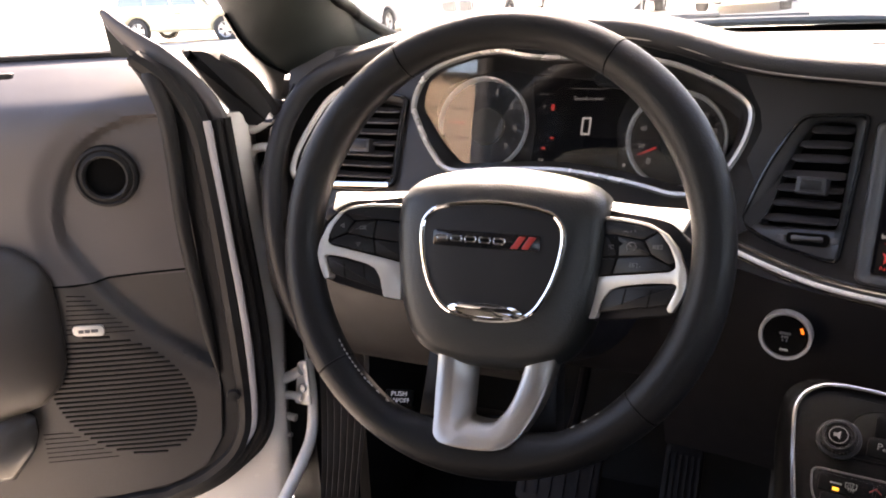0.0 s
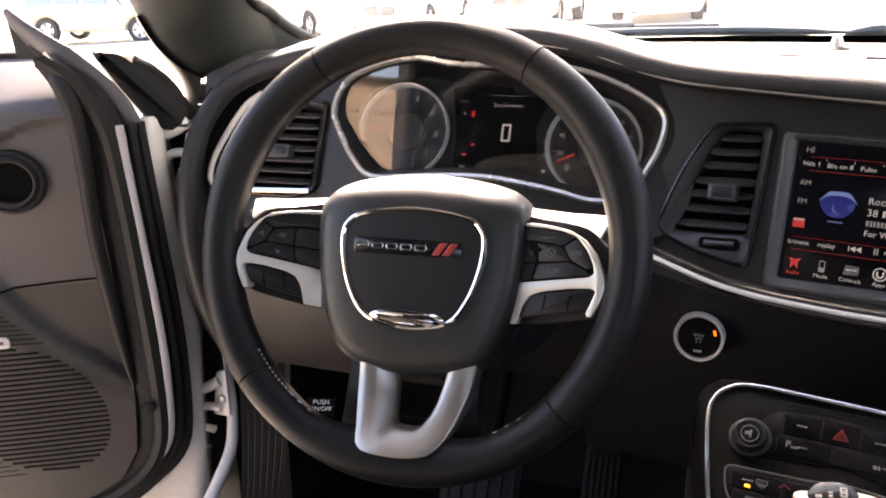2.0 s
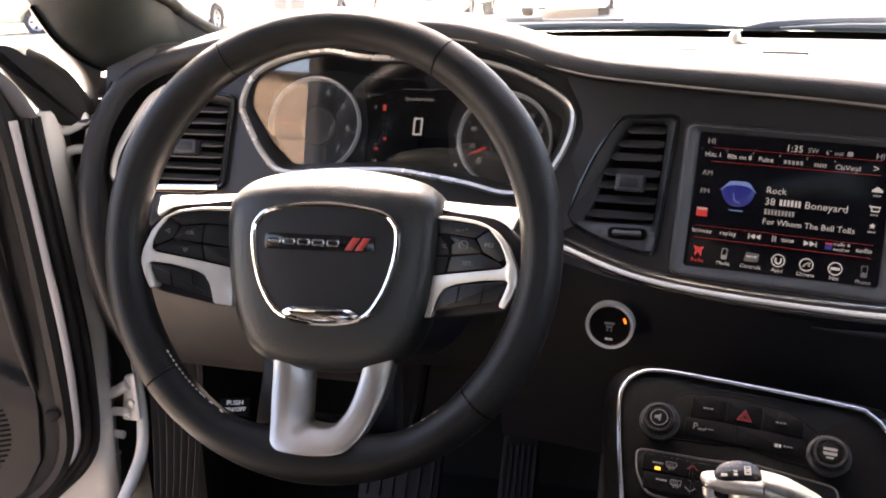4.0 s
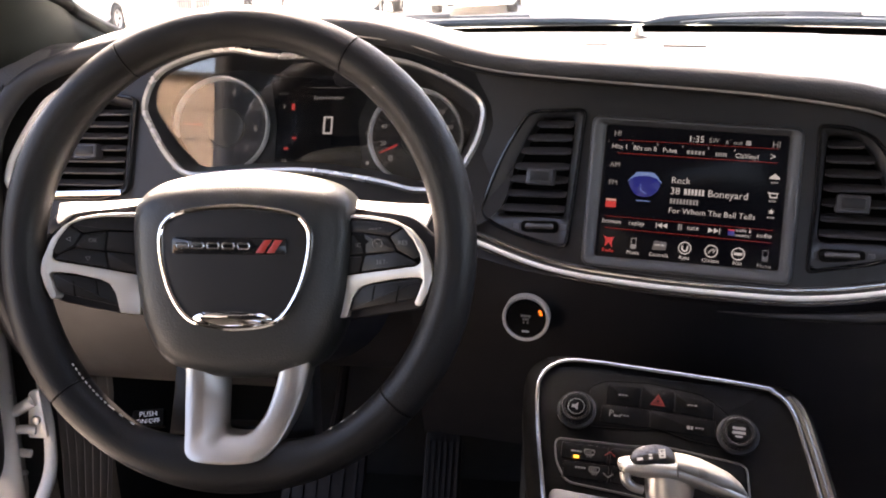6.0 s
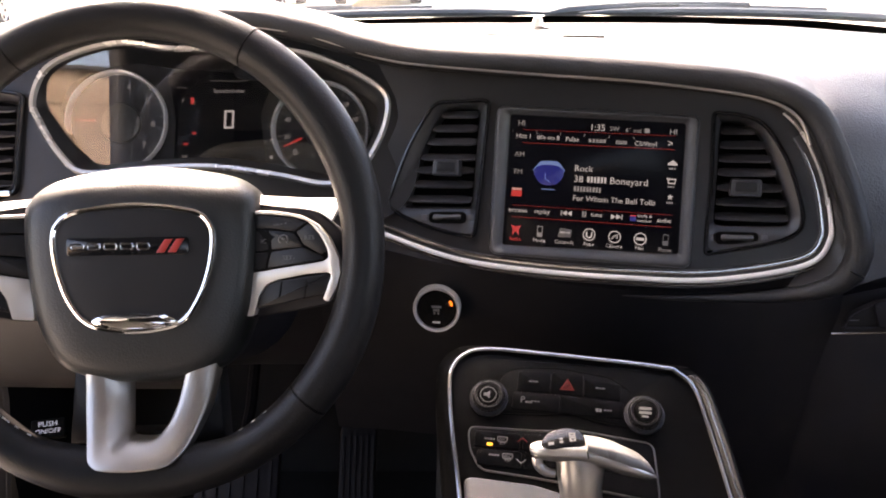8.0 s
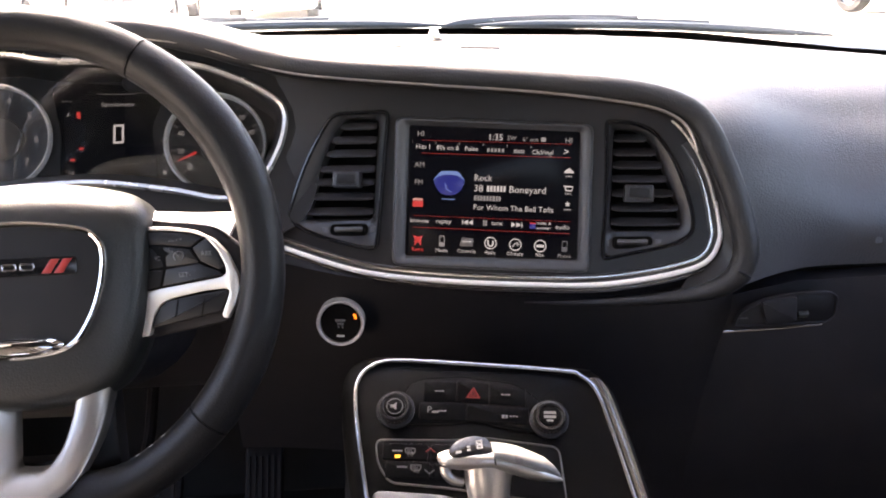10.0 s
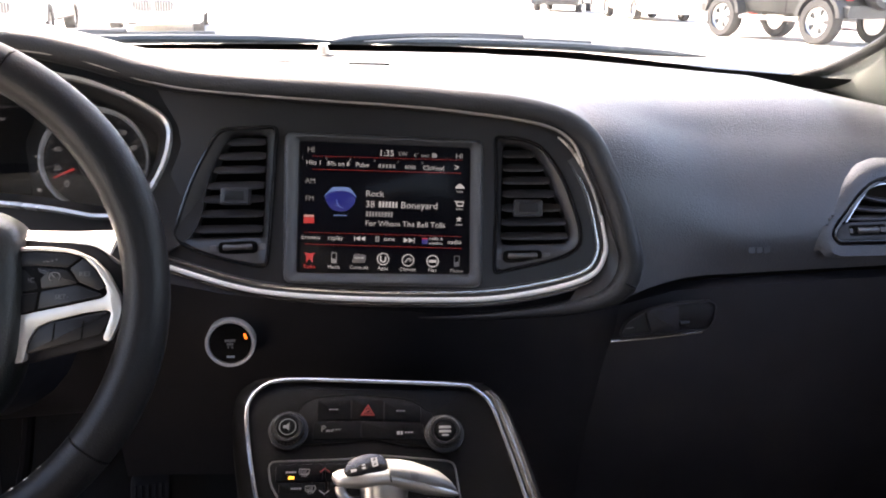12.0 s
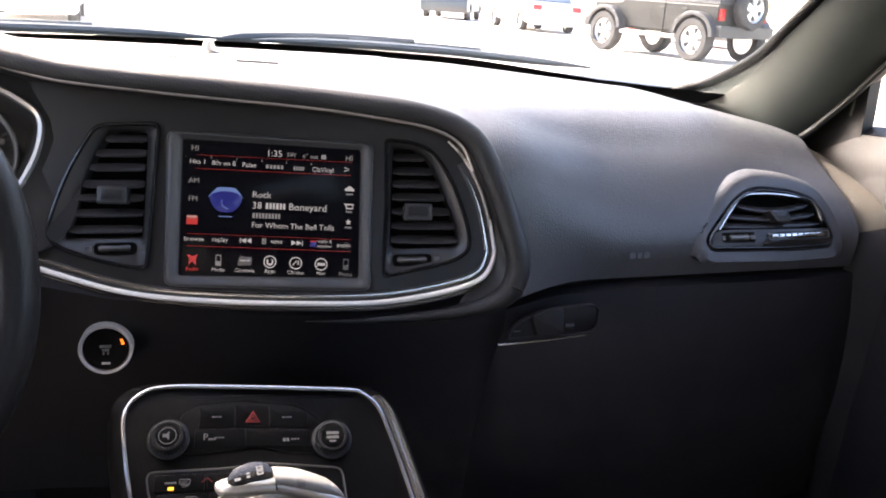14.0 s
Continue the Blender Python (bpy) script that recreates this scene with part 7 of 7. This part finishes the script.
TYRE = material("tyre_rubber", (0.045, 0.044, 0.043), 0.8)
ALLOY = material("alloy_rim", (0.6, 0.6, 0.6), 0.3, metal=0.8)
LAMP = material("headlamp_glass", (0.75, 0.77, 0.8), 0.1)
TAIL = material("tail_lamp_red", (0.4, 0.02, 0.02), 0.2)
BLACKTRIM = material("black_car_trim", (0.045, 0.045, 0.045), 0.5)


def paint(name, c):
    return material(name, c, 0.25, coat=0.7, vary=0.03)


def along(profile, y0, y1, bevel, bm=None):
    """A side outline (x ahead, z up) drawn across the car from y0 to y1."""
    bm = bm or bmesh.new()
    o = [Vector(q) for q in profile]
    ins = inset(o, bevel)
    rings = [[Vector((p.x, y, p.y)) for p in r] for r, y in ((ins, y0), (o, y0 + bevel), (o, y1 - bevel), (ins, y1))]
    return loft(rings, True, True, True, bm)


def wheel_part(car, x, y, r, w, spokes):
    side = 1 if y > 0 else -1
    m = Matrix.Translation((x, y, r)) @ pose(0, 0, 0, -90 * side, 0, 0)
    ty = part("wheel", moved(lathe([(r * 0.62, -w / 2), (r * 0.93, -w / 2), (r, -w * 0.32), (r, w * 0.32), (r * 0.93, w / 2), (r * 0.66, w / 2), (r * 0.62, w * 0.3)], 32, False), m), TYRE, car, "black tyre")
    part("rim", moved(lathe([(0.001, w * 0.26), (r * 0.18, w * 0.28), (r * 0.22, w * 0.22), (r * 0.56, w * 0.18), (r * 0.62, w * 0.30), (r * 0.66, w * 0.34), (r * 0.66, -w * 0.4), (0.001, -w * 0.4)], 32), m), ALLOY, ty, "bright alloy rim")
    for k in range(spokes):
        part("rim_opening", moved(slab(rounded([(r * 0.26, -0.05 * r), (r * 0.54, -0.11 * r), (r * 0.54, 0.11 * r), (r * 0.26, 0.05 * r)], 0.05 * r, 3), w * 0.16, w * 0.235, 0.002), m @ pose(0, 0, 0, 0, 0, 360 * (k + 0.5) / spokes)), BLACKTRIM, ty, smooth=False)
    part("rim_lip", moved(lathe([(r * 0.60, w * 0.30), (r * 0.67, w * 0.38), (r * 0.67, w * 0.30)], 32, False), m), ALLOY, ty)
    return ty


def car(x, y, heading, L, W, H, body_paint, label, style="sedan", wheel_r=0.33, category="car"):
    c = thing("parked_car", pose(x, y, ground_z(x), 0, 0, heading), label, category, "parked cars")
    h, r = H, wheel_r
    xf, xr = L / 2 - L * 0.19, -L / 2 + L * 0.20
    belt = h * 0.62 if style != "suv" else h * 0.58

    def arch(cx):
        return [(cx + r * 1.15 * math.cos(a), r * 0.9 + r * 1.15 * math.sin(a)) for a in (math.pi * k / 8 for k in range(9))]
    hoodz = belt * (0.93 if style == "sedan" else 0.97)
    prof = [(-L / 2, h * 0.16)] + [(p[0], p[1]) for p in arch(xr)[::-1]] + [(p[0], p[1]) for p in arch(xf)[::-1]] + [(L / 2 - 0.05, h * 0.15), (L / 2, h * 0.25), (L / 2 - 0.02, hoodz * 0.80), (L / 2 - 0.16, hoodz * 0.93), (L * 0.20, belt), (-L * 0.30, belt * 1.02), (-L / 2 + 0.08, belt * (0.98 if style == "sedan" else 1.02)), (-L / 2, belt * 0.8)]
    part("body", along(prof, -W / 2, W / 2, 0.07), body_paint, c)
    if style == "sedan":
        cab = ((L * 0.20, -L * 0.36), (L * 0.05, -L * 0.22))
    elif style == "suv":
        cab = ((L * 0.20, -L * 0.47), (L * 0.08, -L * 0.42))
    else:
        cab = ((L * 0.30, -L * 0.48), (L * 0.16, -L * 0.47))
    k = W / 2 - 0.06
    rings = []
    for s, inw in ((0, 0.0), (0.5, 0.06), (0.92, 0.13), (1.0, 0.20)):
        z = belt + (h - belt) * s - 0.01
        a = cab[0][0] + (cab[1][0] - cab[0][0]) * s
        b = cab[0][1] + (cab[1][1] - cab[0][1]) * s
        rings.append([Vector(q + (z,)) for q in ((a, -k + inw), (a + 0.05, 0), (a, k - inw), ((a + b) / 2, k - inw + 0.01), (b, k - inw), (b - 0.04, 0), (b, -k + inw), ((a + b) / 2, -k + inw - 0.01))])
    part("cabin", loft(rings, True, False, True), body_paint, c)

    def pt(fx, s, side):
        z = belt + (h - belt) * s
        a = cab[0][0] + (cab[1][0] - cab[0][0]) * s
        b = cab[0][1] + (cab[1][1] - cab[0][1]) * s
        return Vector((b + (a - b) * fx, side * (k - 0.125 * s + 0.012), z))
    for side in (1, -1):
        for f0, f1 in ((0.06, 0.34), (0.37, 0.63), (0.66, 0.92)):
            q = [pt(f0, 0.12, side), pt(f1, 0.12, side), pt(f1, 0.82, side), pt(f0, 0.82, side)]
            part("side_window", loft([q, [v + Vector((0, side * 0.006, 0)) for v in q]], True, True, True), TINT, c, smooth=False)
    for fx, nm, dx in ((1, "windscreen", 0.05), (0, "rear_window", -0.04)):
        q = []
        for s, sd in ((0.1, -1), (0.1, 1), (0.88, 1), (0.88, -1)):
            v = pt(fx, s, sd)
            v.y *= 0.88
            v.x += dx * 0.9 + (0.01 if fx else -0.01)
            q.append(v)
        part(nm, loft([q, [v + Vector((0.006 if fx else -0.006, 0, 0.004)) for v in q]], True, True, True), TINT, c, smooth=False)
    for wx in (xf, xr):
        for sy in (1, -1):
            wheel_part(c, wx, sy * (W / 2 - 0.12), r, 0.22, 5)
    for sy in (1, -1):
        part("headlamp", moved(dome(rounded([(-0.20, -0.07), (0.18, -0.08), (0.20, 0.05), (-0.12, 0.08)], 0.03), [(1, 0), (1, 0.03), (0.8, 0.05), (0.05, 0.06)]), Matrix.Translation((L / 2 - 0.06, sy * (W / 2 - 0.30), hoodz * 0.76)) @ pose(0, 0, 0, 90, 0, 90)), LAMP, c, "clear headlamp")
        part("tail_lamp", moved(slab(rounded([(-0.14, -0.08), (0.14, -0.08), (0.14, 0.08), (-0.14, 0.08)], 0.03), 0, 0.04, 0.01), Matrix.Translation((-L / 2 + 0.03, sy * (W / 2 - 0.26), belt * 0.85)) @ pose(0, 0, 0, 90, 0, -90)), TAIL, c, "red tail lamp")
        part("door_mirror", moved(dome(circle(0, 0, 0.09, 14, 0.06), [(0.9, 0), (1, 0.04), (0.7, 0.10), (0.1, 0.12)]), Matrix.Translation((L * 0.15, sy * (W / 2 + 0.06), belt + 0.06)) @ pose(0, 0, 0, 90, 0, 90)), body_paint, c)
        part("handle", moved(box(-0.09, 0.09, -0.01, 0.01, -0.012, 0.012), Matrix.Translation((0.0, sy * (W / 2 + 0.002), belt * 0.86))), BLACKTRIM, c)
    gm = Matrix.Translation((L / 2 - 0.03, 0, hoodz * 0.66)) @ pose(0, 0, 0, 90, 0, 90)
    for sy in (1, -1):
        go = rounded([(sy * 0.03, -0.12), (sy * 0.36, -0.10), (sy * 0.38, 0.08), (sy * 0.04, 0.11)], 0.05)
        g = part("grille", moved(slab(go, 0, 0.045, 0.01), gm), BLACKTRIM, c, "dark grille opening")
        part("grille_frame", moved(frame_ring(inset(go, -0.02), inset(go, 0.004), 0, 0.055, 0.01), gm), ALLOY, g, "bright grille frame")
        for j in range(6):
            part("grille_bar", moved(box(*sorted((sy * (0.07 + 0.05 * j), sy * (0.082 + 0.05 * j))), -0.10, 0.08, 0.04, 0.055), gm), ALLOY, g, smooth=False)
    # Pale metal on the intake stands in for glare washing it out.
    part("lower_intake", moved(slab(rounded([(-0.62, -0.08), (0.62, -0.08), (0.55, 0.07), (-0.55, 0.07)], 0.04), 0, 0.05, 0.01), Matrix.Translation((L / 2 - 0.045, 0, h * 0.235)) @ pose(0, 0, 0, 90, 0, 90)), ALLOY, c, "lower grille, paled to stand in for glare")
    part("plate", moved(slab(rounded([(-0.16, -0.07), (0.16, -0.07), (0.16, 0.07), (-0.16, 0.07)], 0.01), 0, 0.012, 0.003), Matrix.Translation((L / 2 + 0.002, 0, h * 0.34)) @ pose(0, 0, 0, 90, 0, 90)), WHITE, c, "blank white plate")
    return c


silver = paint("silver_paint", (0.55, 0.56, 0.57))
for i, (px, s) in enumerate(((-10.15, "suv"), (-7.2, "sedan"), (-4.2, "suv"), (-1.3, "sedan"))):
    car(px, 19.6 + 0.2 * (i % 2), -90, 4.6, 1.85, 1.62 if s == "suv" else 1.45, WHITE if i % 2 else silver, "white car parked facing across the bright lot" if i % 2 else "silver car parked facing across the bright lot", s)
car(-17.0, 20.6, 10, 4.6, 1.86, 1.68, paint("pale_sand_paint", (0.62, 0.58, 0.42)), "pale sand-coloured estate parked side-on in the sun", "suv", 0.36)
car(13.8, 34.9, 60, 4.8, 1.95, 1.75, paint("charcoal_paint", (0.03, 0.03, 0.035)), "charcoal van parked far across the lot", "van", 0.34, "van")
car(13.7, 27.0, 83, 4.9, 1.84, 1.45, WHITE, "white saloon parked beyond the off-road car", "sedan", 0.33)
car(17.2, 22.6, 95, 4.4, 1.80, 1.45, paint("red_paint", (0.35, 0.03, 0.03)), "red car half hidden behind the off-road car", "sedan", 0.33)

# low tan building behind the open door, mirrored in the lens over the gauges
hall = thing("building", pose(-14.0, -31.0, ground_z(-14.0), 0, 0, -20), "low tan building with broad siding panels and a flat roof", "building")
TAN = material("tan_siding", (0.34, 0.26, 0.19), 0.7, vary=0.10, vary_scale=0.5)
part("wall", box(-14, 14, -8, 0, 0, 7.4), TAN, hall, smooth=False)
for k in range(6):
    part("siding_panel", box(-14, 14, 0.0, 0.06, 0.15 + 1.2 * k, 1.28 + 1.2 * k), TAN, hall, smooth=False)
part("roof", box(-14.3, 14.3, -8.3, 0.3, 7.4, 7.55), BLACKTRIM, hall, smooth=False)

# off-road car with a spare wheel on its tail
JX, JY = 11.35, 15.28
jp = thing("offroad_car", pose(JX, JY, ground_z(JX), 0, 0, 102.3), "dark boxy off-road car with a spare wheel on its tail", "car", "parked cars")
OLIVE = material("dark_olive_paint", (0.030, 0.030, 0.028), 0.4, spec=0.3)
part("body", along([(-2.0, 0.62), (-2.0, 1.12), (1.0, 1.15), (1.05, 1.08), (2.0, 1.05), (2.05, 0.70), (1.98, 0.60), (1.25, 0.58), (0.9, 0.52), (-0.9, 0.50), (-1.1, 0.58)], -0.72, 0.72, 0.05), OLIVE, jp)
part("soft_top", loft([[Vector((x, s * y, z)) for x, y in ((0.45 - 0.30 * t, 0.70 - 0.08 * t), (-2.0 + 0.05 * t, 0.70 - 0.08 * t))] + [Vector((x, -s * y, z)) for x, y in ((-2.0 + 0.05 * t, 0.70 - 0.08 * t), (0.45 - 0.30 * t, 0.70 - 0.08 * t))] for t, z, s in ((0, 1.12, 1), (0.9, 1.76, 1), (1, 1.82, 0.92))], True, False, True), BLACKTRIM, jp, "black soft top")
for sy in (1, -1):
    for x0, x1 in ((-1.9, -1.2), (-1.1, -0.45), (-0.38, 0.28)):
        part("side_window", loft([[Vector((x, sy * (0.705 - 0.085 * (z - 1.12) / 0.64) + sy * d, z)) for x, z in ((x0, 1.2), (x1, 1.2), (x1 - 0.06, 1.68), (x0, 1.68))] for d in (0.004, 0.012)], True, True, True), TINT, jp, smooth=False)
    for cx in (1.42, -1.50):
        arch_o = [(cx + 0.62 * math.cos(a), 0.50 + 0.46 * math.sin(a)) for a in (math.pi * k / 10 for k in range(11))]
        arch_i = [(cx + 0.50 * math.cos(a), 0.50 + 0.38 * math.sin(a)) for a in (math.pi * k / 10 for k in range(11))][::-1]
        y0, y1 = sorted((sy * 0.66, sy * 0.93))
        part("fender_flare", along(arch_o + arch_i, y0, y1, 0.015), BLACKTRIM, jp)
        wheel_part(jp, cx * 0.86, sy * 0.78, 0.42, 0.26, 5)
    part("side_step", moved(tube([(-0.95, sy * 0.82, 0.44), (0.85, sy * 0.82, 0.44)], 0.045, n=10), Matrix.Identity(4)), ALLOY, jp, "bright side step")
    part("tail_lamp", moved(box(-0.03, 0.03, -0.07, 0.07, -0.11, 0.11), Matrix.Translation((-2.02, sy * 0.62, 0.92))), TAIL, jp, "red tail lamp")
    part("door_mirror", moved(box(-0.05, 0.05, -0.09, 0.09, -0.10, 0.10, 0.02), Matrix.Translation((0.5, sy * 0.92, 1.22))), BLACKTRIM, jp)
    for x in (-0.35, -1.05):
        part("handle", moved(box(-0.07, 0.07, -0.015, 0.015, -0.015, 0.015), Matrix.Translation((x, sy * 0.735, 1.0))), BLACKTRIM, jp)
    part("door_gap", moved(box(-0.006, 0.006, -0.004, 0.004, -0.28, 0.28), Matrix.Translation((-0.42, sy * 0.722, 0.84))), DARK, jp)
part("rear_bumper", along([(-2.22, 0.50), (-2.22, 0.72), (-1.95, 0.72), (-1.95, 0.50)], -0.80, 0.80, 0.03), BLACKTRIM, jp)
part("front_bumper", along([(2.05, 0.50), (2.05, 0.70), (2.28, 0.70), (2.28, 0.50)], -0.80, 0.80, 0.03), BLACKTRIM, jp)
spare = Matrix.Translation((-2.20, 0, 1.06)) @ pose(0, 0, 0, 0, -90, 0)
sp = part("spare_wheel", moved(lathe([(0.25, -0.12), (0.37, -0.12), (0.40, -0.08), (0.40, 0.08), (0.37, 0.12), (0.26, 0.12), (0.25, 0.08)], 32, False), spare), TYRE, jp, "spare wheel on the tailgate")
part("rim", moved(lathe([(0.001, 0.10), (0.08, 0.10), (0.10, 0.07), (0.22, 0.06), (0.26, 0.10), (0.26, -0.10), (0.001, -0.10)], 32), spare), ALLOY, sp)
for k in range(5):
    part("rim_opening", moved(slab(rounded([(0.11, -0.02), (0.21, -0.045), (0.21, 0.045), (0.11, 0.02)], 0.02, 3), 0.05, 0.085, 0.002), spare @ pose(0, 0, 0, 0, 0, 72 * k + 36)), BLACKTRIM, sp, smooth=False)
part("plate", moved(box(-0.004, 0.004, -0.15, 0.15, -0.08, 0.08), Matrix.Translation((-2.03, 0.55, 0.60))), WHITE, jp, "blank white plate")
# the body is squeezed lengthwise to fit the camera's view: everything but the round wheels
for ob in jp.children_recursive:
    if ob.parent == jp and ob.name.split(".")[0] == "wheel" or ob.parent.name.split(".")[0] == "wheel":
        continue
    spare_part = "spare_wheel" in (ob.name.split(".")[0], ob.parent.name.split(".")[0])
    for v in ob.data.vertices:
        v.co.x = v.co.x + 0.30 if spare_part else v.co.x * 0.86
